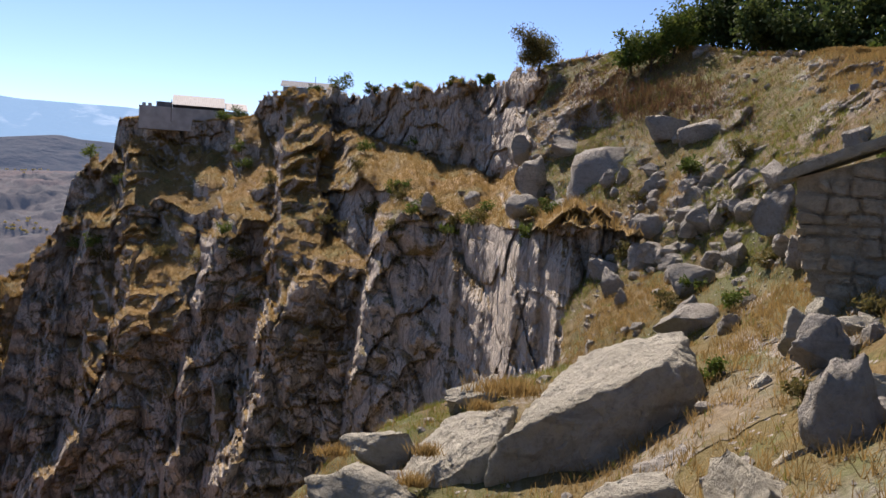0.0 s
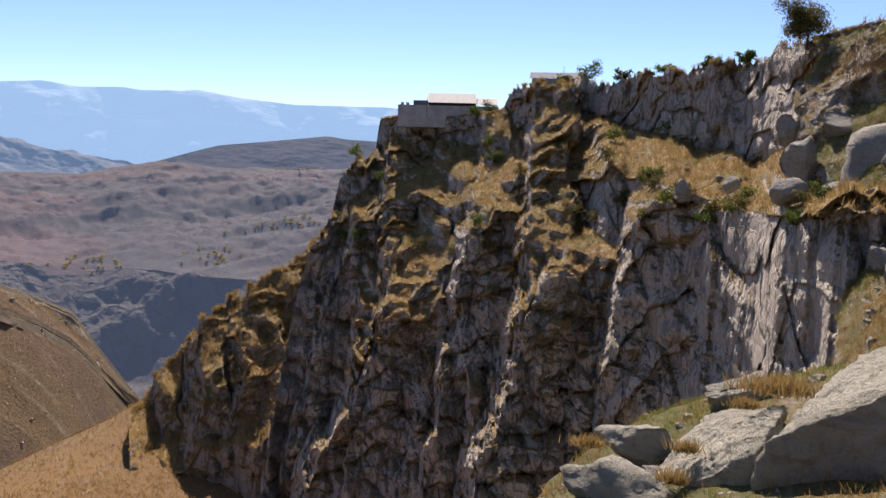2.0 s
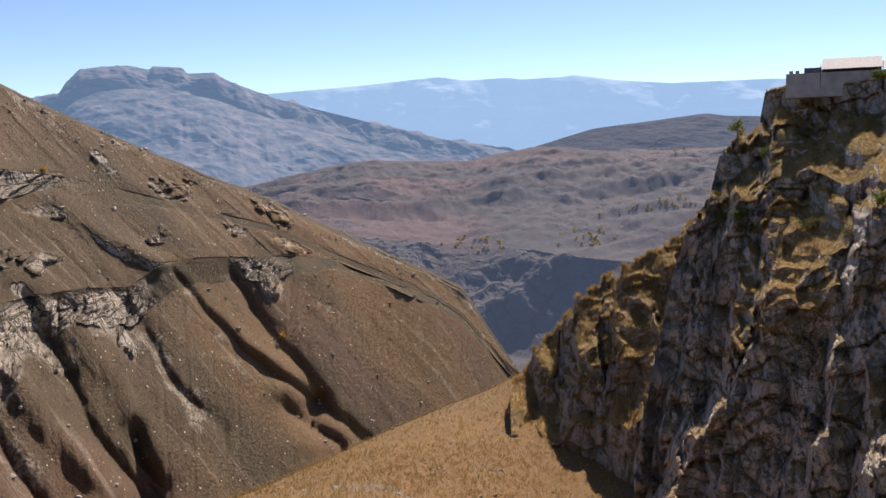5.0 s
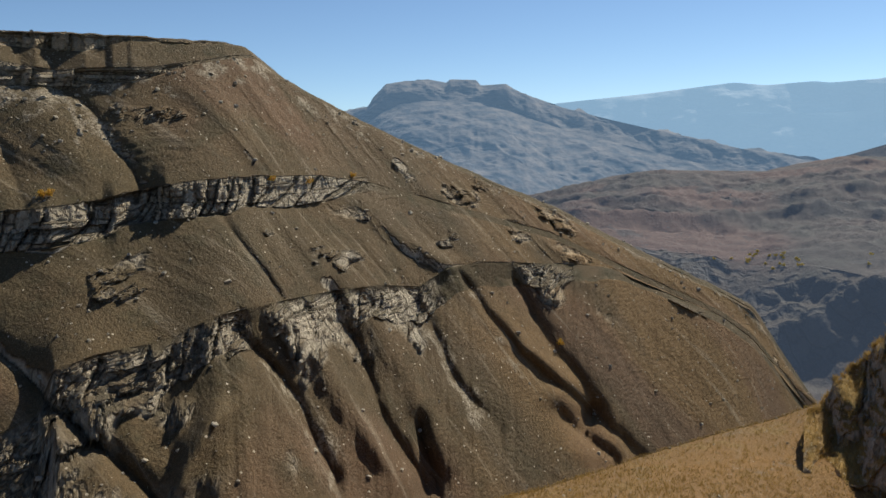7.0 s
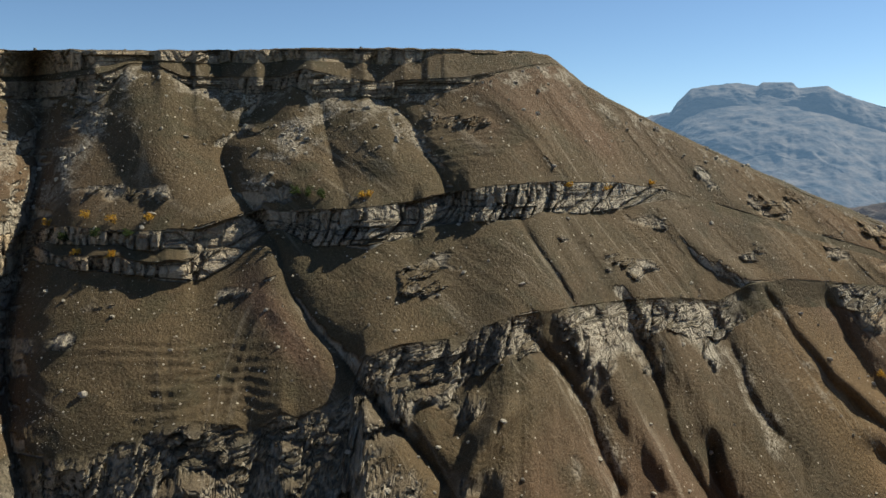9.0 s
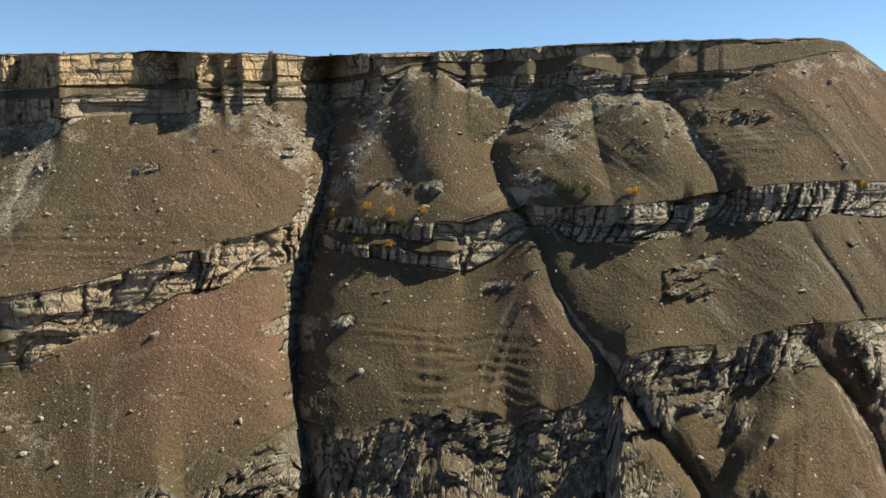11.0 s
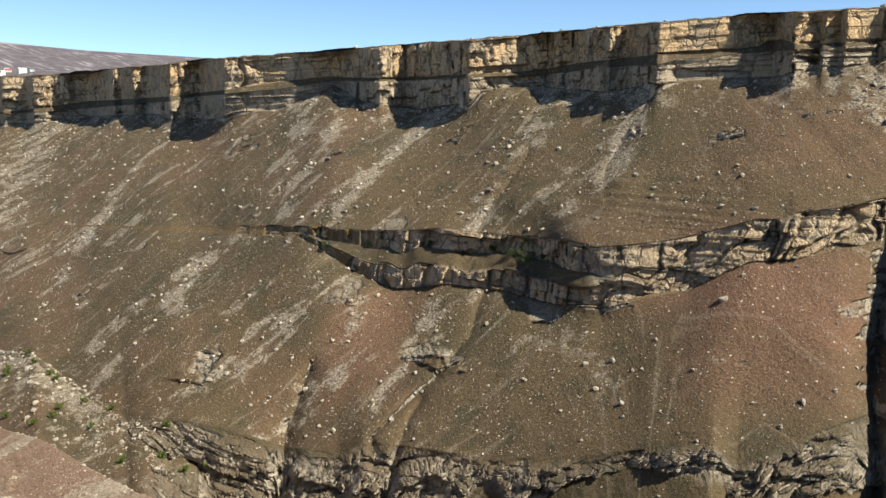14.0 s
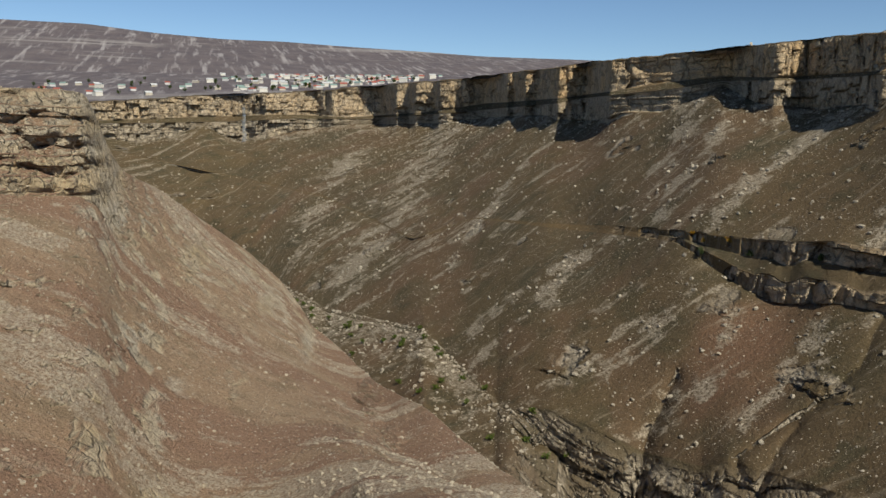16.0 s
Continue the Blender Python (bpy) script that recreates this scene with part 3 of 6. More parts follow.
# ravines: (elevation, bearing) from the top down, half width in degrees, depth in metres
RAVINES = [
    ([(7.1, 107.1), (3.4, 107.3), (0, 107.9), (-4.3, 109.3), (-8.2, 110.2), (-12, 110.4), (-15.1, 110.2), (-19.6, 109.9), (-24, 109.6)], 1.0, 30),
    ([(7.2, 92.1), (4, 94.2), (1.4, 96), (-1.6, 95.5), (-3.9, 93.8), (-7.3, 92.6), (-11, 90.7), (-14.5, 88.4), (-18, 85.6), (-22, 81.6)], 0.8, 8),
    ([(-10.5, 75.9), (-12, 75.6), (-14.4, 73.7), (-18.2, 71.4), (-21.5, 69.4)], 0.8, 9),
    ([(-9, 69.8), (-10.6, 69.3), (-13.7, 67.7), (-16, 66.8), (-18.9, 65.4), (-22, 63)], 0.8, 10),
    ([(-8.3, 60.5), (-10.9, 58.8), (-13.5, 56.8), (-15.9, 54.2), (-17.2, 52)], 0.7, 9),
    ([(-8.6, 56.5), (-10.8, 55.4), (-13.7, 53.8), (-16.8, 51.6)], 0.7, 10),
    ([(-17.5, 54), (-18.7, 52.6), (-20.5, 50)], 0.7, 8),
    ([(-17.5, 51.5), (-18.8, 50.1), (-20.6, 48)], 0.7, 8),
    ([(-18, 63.4), (-19.6, 63), (-21.8, 62.2)], 0.6, 7),
    ([(-8, 64.6), (-11.5, 63), (-16, 60.5), (-19, 58)], 0.5, 5),
    ([(4.6, 90), (2, 89.2), (-1.5, 88.4)], 0.7, 5),
    ([(4.5, 85.2), (1, 83.2), (-1.5, 81.6)], 0.7, 5),
    ([(-3.2, 77), (-7, 74.5), (-9.5, 73)], 0.35, 3),
    ([(-16.5, 147.5), (-20, 148.8), (-25, 150)], 0.7, 9),
    ([(-18.5, 139.5), (-25, 142.5)], 0.6, 8),
    ([(-11, 135.5), (-14.4, 136.8), (-17.5, 139.1), (-21, 143)], 0.4, 6),
    ([(2.4, 124.1), (-0.8, 126.2), (-2.7, 127.2)], 0.35, 4),
    ([(-1.5, 132.6), (-4.5, 134.2), (-7, 135.8)], 0.35, 4),
]
# ridges of the talus, laid out in the same way: half width, metres
RIDGES = [
    ([(6.9, 101.4), (3.3, 101.2), (-0.5, 99.8), (-3.6, 97.5)], 3.8, 8),
    ([(5.1, 88.1), (3.3, 86.7), (-0.3, 85.1), (-2.2, 84.4)], 2.4, 4),
    ([(-2.5, 67.7), (-5.6, 64.2), (-7.9, 61.1), (-12, 57.6), (-15.5, 53.8)], 1.8, 7),
    ([(-16.1, 77.3), (-18.6, 78.9), (-22, 81)], 1.8, 12),
    ([(-9.8, 73.6), (-13.7, 70.9), (-17.5, 68.2), (-21.5, 65.4)], 1.8, 7),
    ([(-10.6, 66.5), (-15.2, 64.2), (-19.6, 61.8)], 1.6, 5),
    ([(-2.6, 126.2), (-6.5, 128), (-7.7, 129.8)], 2.6, 5),
]
# chutes of broken stone, laid out as the ravines: half width, weight
CHUTES = [
    ([(1.7, 146.9), (-2.5, 149.2), (-4.4, 150), (-7.4, 152.3), (-9.6, 155.3), (-12.1, 156.8), (-14.4, 159.4), (-16.4, 161.6)], 0.6, 1.0),
    ([(2.2, 124.6), (-0.8, 126.7), (-2.7, 127.7), (-4.2, 130)], 0.7, 1.0),
    ([(0.3, 132), (-2.4, 133.8), (-5.5, 135.3), (-7.1, 136.5)], 0.9, 0.95),
    ([(1, 138.1), (-1.7, 141.6), (-3.6, 143.9), (-5.6, 145.4)], 0.8, 0.9),
    ([(0.2, 145.4), (-1.7, 146.9), (-4.8, 149.2)], 0.8, 0.9),
    ([(-0.2, 163.4), (-3.1, 165.4), (-6, 167), (-10.9, 171.1)], 1.3, 1.0),
    ([(-11.4, 138.2), (-14.5, 140), (-17.5, 142), (-19.4, 144)], 0.5, 1.0),
    ([(-12.1, 143.9), (-15.2, 145.9), (-17.8, 147.9)], 0.7, 0.75),
    ([(-0.3, 156.4), (-3.9, 159.3), (-7.1, 161.8), (-10.8, 164.3)], 0.35, 0.95),
    ([(-10.6, 147), (-13.2, 149.8), (-16, 152.5)], 0.5, 0.6),
    ([(4.1, 104), (2.2, 104.8), (0.3, 106)], 0.6, 1.0),
    ([(3.4, 90), (2.8, 91), (0.6, 93.5), (-3, 94.6)], 1.3, 0.95),
    ([(3.9, 84.4), (1.5, 83.2), (-0.4, 81.8)], 0.6, 0.9),
    ([(3.9, 85.6), (2.4, 84.8)], 0.4, 0.9),
    ([(3.5, 110.8), (0.4, 109), (-1.5, 108.2), (-3.5, 108.9), (-7, 110)], 1.6, 0.8),
    ([(3.5, 113.5), (1, 111), (-1, 110)], 1.0, 0.7),
    ([(-12, 75.6), (-16.7, 71.8), (-20.8, 69.8)], 0.6, 0.9),
    ([(-11, 63.5), (-15, 61), (-17.5, 59.5)], 0.8, 0.8),
    ([(-9.5, 60.4), (-12.5, 58.2), (-14.5, 57)], 0.8, 0.9),
    ([(-8.6, 154.5), (-12.5, 160), (-15, 163)], 0.5, 0.7),
    ([(-2, 170), (-5, 172), (-8, 173.5)], 1.2, 0.8),
]


def trough(a, el, path, width):
    """1 on the line through the points of path, falling off to 0 beside it and past its ends."""
    e, b_ = zip(*sorted(path))
    side = (a - np.interp(el, e, b_)) / width
    inside = step(e[0] - 3, e[0], el) * step(e[-1] + 1.2, e[-1] - 0.6, el)
    return np.exp(-np.abs(side) ** 1.1) * inside


def crest(a, el, path, width):
    """A ridge with straight sides along the path."""
    e, b_ = zip(*sorted(path))
    side = np.abs(a - np.interp(el, e, b_)) / width
    return step(1.0, 0.0, side) * step(e[0] - 3, e[0], el) * step(e[-1] + 0.8, e[-1] - 1.2, el)


def joints(u, z, wide, high, seed):
    """Jointed rock: a value for each block of a bedded face, and 1 in the cracks between its columns."""
    q = u / wide + 0.45 * vnoise(u / wide * 0.6, z / wide * 0.25, 0 * u, seed) + 0.12 * vnoise(u / wide * 3, z / wide * 1.5, 0 * u, seed + 5)
    col = np.floor(q)
    fr = q - col
    row = np.floor(z / high + hashed(col, col * 0, col * 0, seed + 1))
    crack = np.exp(-(np.minimum(fr, 1 - fr) * wide / 0.7) ** 2) * (hashed(col, row * 0, row * 0, seed + 3) > -0.4)
    return hashed(row, col, 0 * row, seed + 2), crack


def worley(x, y, seed):
    """Distances to the nearest and the second nearest of scattered points."""
    fx, fy = np.floor(x), np.floor(y)
    f1, f2 = np.full(x.shape, 9.0), np.full(x.shape, 9.0)
    for i in (-1, 0, 1):
        for j in (-1, 0, 1):
            cx, cy = fx + i, fy + j
            px, py = cx + 0.5 + 0.42 * hashed(cx, cy, 0 * cx, seed), cy + 0.5 + 0.42 * hashed(cx, cy, 0 * cx + 1, seed)
            dd = np.hypot(x - px, y - py)
            f2 = np.minimum(f2, np.maximum(f1, dd))
            f1 = np.minimum(f1, dd)
    return f1, f2


def canyon_wall():
    n = 1640
    az = np.linspace(37, 191, n)
    tan = lambda e: np.tan(np.radians(e))
    def far(t):
        return smooth(smooth(at(t, az)[0], 75), 39)
    def el_of(t, k=5):
        return smooth(np.interp(az, *zip(*t)), k)
    d_rim, d_band, d_foot, d_low = (far(t) for t in (RIM, BAND_TOP, BAND_FOOT, LOW_TOP))
    rd, rh = at(RIM, az)
    e_rim = np.degrees(np.arctan(smooth(rh / rd, 9))) + 0.07 * fbm(az * 1.3, 0 * az, 0 * az, 4, 70)
    e_uf = np.minimum(el_of(UPPER_FOOT_EL), e_rim - 0.04)
    e_lt = np.minimum(el_of(LOWER_TOP_EL), e_uf - 0.04)
    e_cf = np.minimum(el_of(CAP_FOOT_EL), e_lt - 0.04)
    e_bt = np.minimum(el_of(BAND_TOP_EL, 11), e_cf - 0.1)
    e_bf = np.minimum(el_of(BAND_FOOT_EL, 11), e_bt - 0.05)
    e_bf = e_bt + (e_bf - e_bt) * (1 - 0.8 * step(141, 149, az))
    e_low = np.minimum(el_of(LOW_TOP_EL), e_bf - 0.05)
    e_brow = e_low - el_of(BROW_HIGH, 25) * (1 + 0.35 * fbm(az * 0.5, 0 * az, 0 * az, 4, 72))

    def turned(darks, dist, most, reach):
        """How far the wall stands back: stretches that turn from the sun stand nearly along the view, those between face it."""
        r = np.zeros(n)
        for a0, a1 in darks:
            r = np.maximum(r, step(a0 - 0.04, a0 + 0.08, az) * step(a1 + 0.04, a1 - 0.08, az))
        arc_ = np.radians(az[1] - az[0]) * dist
        lean = np.gradient(dist) / arc_
        want = np.clip(np.interp(az, [70, 100, 125, 140, 150, 160, 170], [-0.5, -0.8, -0.7, -0.5, -0.3, -0.1, 0.0]) - lean, -2.6, -0.35)
        lit = (1 - r) * want
        back_ = np.clip(-smooth(lit, reach) / np.maximum(smooth(r, reach), 0.1), 0.5, 5.0)
        run_ = np.cumsum((lit + r * back_) * arc_)
        off = run_ - smooth(run_, reach)
        return most * np.tanh(off / most)
    cap_off = turned(CAP_DARK, d_rim, 75, 170) * step(76, 84, az)
    band_off = turned(BAND_DARK, d_band, 10, 220) * step(66, 72, az)
    # the band parts into two steps with a ledge between where it lies deep in shade
    double = np.maximum(step(98, 99.5, az) * step(108.5, 107, az), step(126.5, 128.5, az) * step(151, 143, az))
    bush = 0.5 + 0.08 * vnoise(az * 0.9, 0 * az, 0 * az, 73)
    e_m1 = e_bt + (e_bf - e_bt) * (bush - 0.13 * double)
    e_m2 = e_bt + (e_bf - e_bt) * (bush + 0.02 + 0.14 * double)

    def ln(d, e):
        return d, d * tan(e)
    rim = ln(d_rim, e_rim)
    uf = ln(d_rim - 1.0, e_uf)
    lt = ln(uf[0] - 2 - 1.25 * uf[0] * (tan(e_uf) - tan(e_lt)), e_lt)
    cf = ln(lt[0] - 2, e_cf)
    bt = ln(d_band, e_bt)
    m1 = ln(d_band - 0.8, e_m1)
    m2 = ln(d_band - 1.2 - 8 * double, e_m2)
    bf = ln(np.minimum(m2[0] - 1.0, d_foot), e_bf)
    low = ln(np.minimum(d_low, bf[0] - 2), e_low)
    # where the band dies out its lines lie on the even slope
    there = step(64, 69, az) * step(157, 147, az)

    def evened(line, e):
        k = (cf[1] - low[1]) / (cf[0] - low[0])
        d_ = (cf[1] - k * cf[0]) / (tan(e) - k)
        return ln(line[0] * there + d_ * (1 - there), e)
    bt, m1, m2, bf = evened(bt, e_bt), evened(m1, e_m1), evened(m2, e_m2), evened(bf, e_bf)
    brow_foot = ln(low[0] - (0.55 + 2.6 * step(156, 161, az) + 1.2 * step(60, 50, az)) * low[0] * (tan(e_low) - tan(e_brow)), e_brow)
    back = (rim[0] + 260, rim[1] + 20 * step(168, 120, az) - 25 * step(155, 172, az) - 130 * step(80, 70, az))
    lip = (rim[0] + 7, rim[1] + 1.5)
    bed = step(139, 151, az)
    head_ = step(168, 180, az)
    end = ((low[0] * (0.6 + 0.06 * bed)) * (1 - head_) + 430 * head_, (brow_foot[1] - 0.3 * low[0] * (1 - bed) - 14 * bed) * (1 - head_) - 150 * head_)
    w = Loft(az, [back, lip, rim, uf, lt, cf, bt, m1, m2, bf, low, brow_foot, end], [4, 3, 44, 10, 26, 112, 20, 8, 22, 112, 44, 92])
    el, s, f = w.el(), w.seg, w.frac
    ref = cf[0][None, :]
    arc = -np.concatenate([[0], np.cumsum(np.diff(np.radians(az)) * 0.5 * (cf[0][1:] + cf[0][:-1]))])[None, :]
    rx, ry = -np.sin(np.radians(az)) * cf[0], np.cos(np.radians(az)) * cf[0]
    fa = np.radians(np.interp(az, *zip(*FALL)))
    shift = np.concatenate([[0], np.cumsum(-np.diff(rx) * np.sin(fa[1:]) + np.diff(ry) * np.cos(fa[1:]))])[None, :]
    e_, b_ = zip(*sorted(RAVINES[0][0]))
    fall = np.interp(w.a - (np.interp(el, e_, b_) - 107.9) * np.exp(-((w.a - 109) / 5) ** 2), *zip(*FALL))
    w.along = shift - (ref - w.d) * np.cos(np.radians(w.a - fall))
    w.run = ref - w.d - w.z * 0.5
    c, run = w.along.copy(), w.run.copy()
    x, y, z = w.xyz()
    # the talus between the lines is evener than they are
    for k in (5, 9):
        rows_ = np.where(s[:, 0] == k)[0]
        for i in rows_:
            soft = 0.95 * math.sin(math.pi * min(f[i, 0] * 1.02, 1)) ** 0.6
            w.d[i] += soft * (smooth(w.d[i], 71) - w.d[i])
            w.z[i] += soft * (smooth(w.z[i], 71) - w.z[i])
    el, (x, y, z) = w.el(), w.xyz()
    is_ = [(s == k).astype(float) for k in range(12)]
    upper, shelf, lower, band1, ledge, band2, brow, crag = (is_[k] for k in (2, 3, 4, 6, 7, 8, 10, 11))
    band = band1 + band2
    slope = is_[5] + is_[9]
    # the plan of the cap and of the band
    w.push(cap_off[None, :] * (upper + is_[1] * f + shelf + lower * (1 - 0.1 * f) + is_[5] * 0.9 * np.exp(-f * 9) * (1 - f)))
    hold = band + ledge + is_[5] * step(0.75, 1.0, f) + is_[9] * np.exp(-f * 12)
    w.push(band_off[None, :] * hold * (1 - 0.5 * band2 * double[None, :] - 0.5 * is_[9] * double[None, :]))
    rough = fbm(x * 0.08, y * 0.08, z * 0.08, 4, 15)
    bend = 1.5 * fbm(x * 0.02, y * 0.02, z * 0.025, 5, 29)
    depth = 0.85 + 0.6 * fbm(x * 0.02, y * 0.02, z * 0.02, 3, 30)
    cut = 0
    for path, width, deep in RAVINES:
        cut = cut + deep * depth * trough(w.a + bend * min(width, 0.8), el, path, width) * step(1.0, 3.0, s + f)
    for path, width, tall_ in RIDGES:
        cut = cut - tall_ * crest(w.a + 0.5 * bend, el, path, width) * slope * np.sin(np.pi * np.clip(f, 0, 1)) ** 0.35 - 0.8 * tall_ * crest(w.a + 0.5 * bend, el, path, width) * (brow + crag)
    w.push(cut)
    # rock faces: jointed columns, thin beds, cracks
    tall = np.clip((e_rim - e_uf) * 1.5, 0, 1)[None, :]
    tall2 = np.clip((e_lt - e_cf) * 1.5, 0, 1)[None, :]
    thick = (np.clip((e_bt - e_bf - 0.25) / 0.8, 0, 1) * there)[None, :]
    broken_band = 1 - (1 - step(-0.15, 0.1, fbm(w.a * 1.1, 0.4 * el, 0 * z, 3, 71))) * step(138, 146, w.a)
    face = upper * tall + lower * tall2 + (band + ledge * (1 - double[None, :])) * thick * broken_band
    u = arc * (w.d / ref) + 0 * z
    edge = np.maximum(np.clip(np.minimum(f, 1 - f) * 12, 0, 1), (band1 * (f > 0.5) + band2 * (f < 0.5) + ledge) * (1 - double[None, :]))
    big, crack1 = joints(u, z, 15, 16, 4)
    mid, crack2 = joints(u, z, 5.5, 7, 6)
    fine, crack3 = joints(u, z, 2.4, 2.6, 8)
    q = z / 1.9 + 0.7 * vnoise(u * 0.02, 0 * z, 0 * z, 9)
    beds = hashed(np.floor(q), 0 * q, 0 * q, 10) + 0.5 * hashed(np.floor(q * 2.3), 0 * q, 0 * q, 11)
    thin = lower + 0.8 * band + 0.25 * upper
    relief = 3.2 * big + (1.1 + 1.0 * band) * mid + 0.5 * fine + 2.8 * crack1 + (1.2 + 1.6 * band) * crack2 + 0.7 * crack3 + (0.7 - 0.4 * band) * thin * beds + 1.2 * fbm(u * 0.16, z * 0.12, 0 * z, 4, 5)
    w.d += face * relief * (0.3 + 0.7 * edge) * (w.d / 420) ** 0.4
    # slopes: shallow rills down the fall line, lumps, sheep tracks
    fade = np.sin(np.pi * np.clip(f, 0, 1)) ** 0.5
    rib = ridged(c * 0.03, run * 0.003, 0 * z, 3, 11)
    west = step(66, 90, w.a)
    w.d -= slope * fade * ((2.6 - 0.8 * west) * rib + 1.1 * fbm(c * 0.1, run * 0.012, 0 * z, 4, 12) + 0.25 * fbm(x * 0.25, y * 0.25, z * 0.25, 4, 13) + 1.2 * (1 - west) * ridged(c * 0.07, run * 0.006, 0 * z, 3, 21))
    tracks = slope * (np.exp(-((w.a - 101) / 6.4) ** 4 - ((el + 13.9) / 2.9) ** 4) + 0.8 * np.exp(-((w.a - 124.5) / 4.8) ** 4 - ((el + 5.2) / 2.2) ** 4) + 0.3 * np.exp(-((w.a - 78) / 8) ** 4 - ((el - 1) / 1.6) ** 4))
    zz = z / 3.1 + 2.2 * fbm(c * 0.016, run * 0.02, 0 * z, 4, 17)
    tread = zz % 1.0
    w.d -= tracks * 1.7 * step(-0.3, 0.15, fbm(c * 0.03, run * 0.03, 0 * z, 3, 20)) * (np.where(tread < 0.7, tread / 0.7, (1 - tread) / 0.3) - 0.5)
    # crags under the brow, knobbed and cracked
    k1, k2 = worley(u / 10 + 0.8 * rough, z / 14 + 0.6 * rough, 51)
    s1, s2 = worley(u / 3.2 + 0.3 * rough, z / 3.6, 52)
    tilt_ = u + 0.3 * z + 3 * rough
    jb, jc = joints(tilt_, z + 4 * rough, 7, 9, 54)
    jm, jd = joints(tilt_, z, 2.8, 3.4, 56)
    knobs_ = 2.6 * jb + 1.1 * jm - 1.3 * jc - 0.5 * jd + 3.5 * np.clip(0.75 - k1, 0, 1) + 1.8 * np.clip(0.8 - s1, 0, 1) - 1.2 * np.exp(-(k2 - k1) * 8) - 0.4 * np.exp(-(s2 - s1) * 8)
    wild = fbm(x * 0.03, y * 0.03, z * 0.03, 4, 24)
    where_ = np.interp(w.a, [37, 48, 54, 60, 76, 84, 108, 116, 120, 130, 133, 158, 163, 172], [-0.6, -0.4, -0.05, 0.0, 0.05, 0.3, 0.3, 0.3, 0.0, 0.05, 0.3, 0.35, -0.7, -0.9])
    crags = brow * np.clip(f * 5, 0, 1) * step(-0.25, 0.1, wild + where_) + crag * step(0.0, 0.25, wild + where_ - 0.12 - f * np.interp(w.a, [37, 76, 90, 132, 140], [1.6, 1.2, 0.45, 0.5, 0.1]))
    knob = step(0.36, 0.5, fbm(x * 0.03, y * 0.03, z * 0.05, 4, 36) + 0.1 * step(75, 55, w.a) - 0.06 * step(100, 130, w.a)) * slope * fade
    w.d -= (crags + 0.8 * knob) * (knobs_ + 2.5 * ridged(x * 0.05, y * 0.05, z * 0.035, 3, 34))
    lowest = 1.6 * ridged(c * 0.03, run * 0.005, 0 * z, 4, 14) + 0.8 * fbm(x * 0.15, y * 0.15, z * 0.12, 4, 26)
    w.d -= crag * lowest * np.clip(f * 8, 0, 1)
    w.d -= slope * step(172, 178, w.a) * fade * (30 * fbm(x * 0.008, y * 0.008, z * 0.008, 4, 61) + 10 * ridged(x * 0.02, y * 0.02, z * 0.02, 3, 62))
    nz = w.upright()
    grown = step(0.62, 0.85, nz + 0.15 * rough)
    w.rock = np.clip(face * (1.1 - 0.8 * grown) + crags * (1.1 - 0.95 * step(0.5, 0.8, nz + 0.25 * rough)) + 0.9 * knob * step(-0.2, 0.15, rough) + slope * step(0.36, 0.24, nz), 0, 1)
    w.ochre = upper * 1.0 + lower * 0.3 + band * np.interp(w.a, [80, 95, 110, 140], [0.15, 0.5, 0.65, 0.5]) + 0.12 * (crags + knob)
    w.ochre = w.ochre * np.interp(w.a, [75, 90, 104, 110, 155, 170], [0.3, 0.4, 0.5, 1.0, 0.9, 0.5])
    w.ochre = np.maximum(w.ochre, (slope + crag) * (0.10 + 0.7 * step(68, 48, w.a)) * step(-0.35, 0.3, fbm(c * 0.02, run * 0.006, 0 * z, 4, 22)))
    red = 1.0 * np.exp(-((w.a - 116) / 6.5) ** 4 - ((el + 12) / 5.5) ** 4) + 0.8 * np.exp(-((w.a - np.interp(el, [-16, -8], [89.5, 95])) / 1.5) ** 2 - ((el + 10.5) / 4) ** 4) + 0.7 * np.exp(-((w.a - 143.5) / 3.2) ** 4 - ((el + 15) / 4) ** 4) + 0.5 * np.exp(-((w.a - 112) / 9) ** 4 - (el / 3.5) ** 4) + 0.2 * step(85, 68, w.a)
    w.soil = (slope + crag) * np.clip(red * (0.75 + 0.4 * fbm(c * 0.03, run * 0.01, 0 * z, 4, 16)) + 0.35 * step(0.05, 0.4, fbm(c * 0.02, run * 0.008, 0 * z, 3, 18)), 0, 1) * 0.9
    stones = 0
    for path, width, weight in CHUTES:
        stones = np.maximum(stones, weight * trough(w.a + 0.9 * rough, el, path, width))
    stones = stones * (0.25 + 0.75 * step(-0.25, 0.2, fbm(c * 0.06, run * 0.02, 0 * z, 4, 43)))
    skirt = is_[5] * np.exp(-f * 5) * 0.7
    streaky = step(0.15, 0.5, fbm(c * 0.09, run * 0.006, 0 * z, 4, 19)) * 0.5 * step(98, 125, w.a)
    w.scree = np.clip((slope + crag * 0.6) * np.maximum(np.maximum(stones, skirt * step(-0.3, 0.3, rough)), streaky * (0.4 + 0.6 * step(-0.2, 0.3, fbm(x * 0.01, y * 0.01, 0 * z, 2, 27)))), 0, 1)
    w.scree = np.maximum(w.scree, 0.55 * (crag + brow) * step(158, 162, w.a) * step(176, 172, w.a) * np.exp(-f * 2))
    w.stones = np.clip(stones * slope + 0.35 * skirt + 0.06 * slope + 0.05 * crag + 0.2 * slope * streaky, 0, 1)
    w.build("canyon_wall", mat_wall, "sunlit canyon wall with ochre limestone bands and brown grassy talus", "cliff")
    return w


wall = canyon_wall()


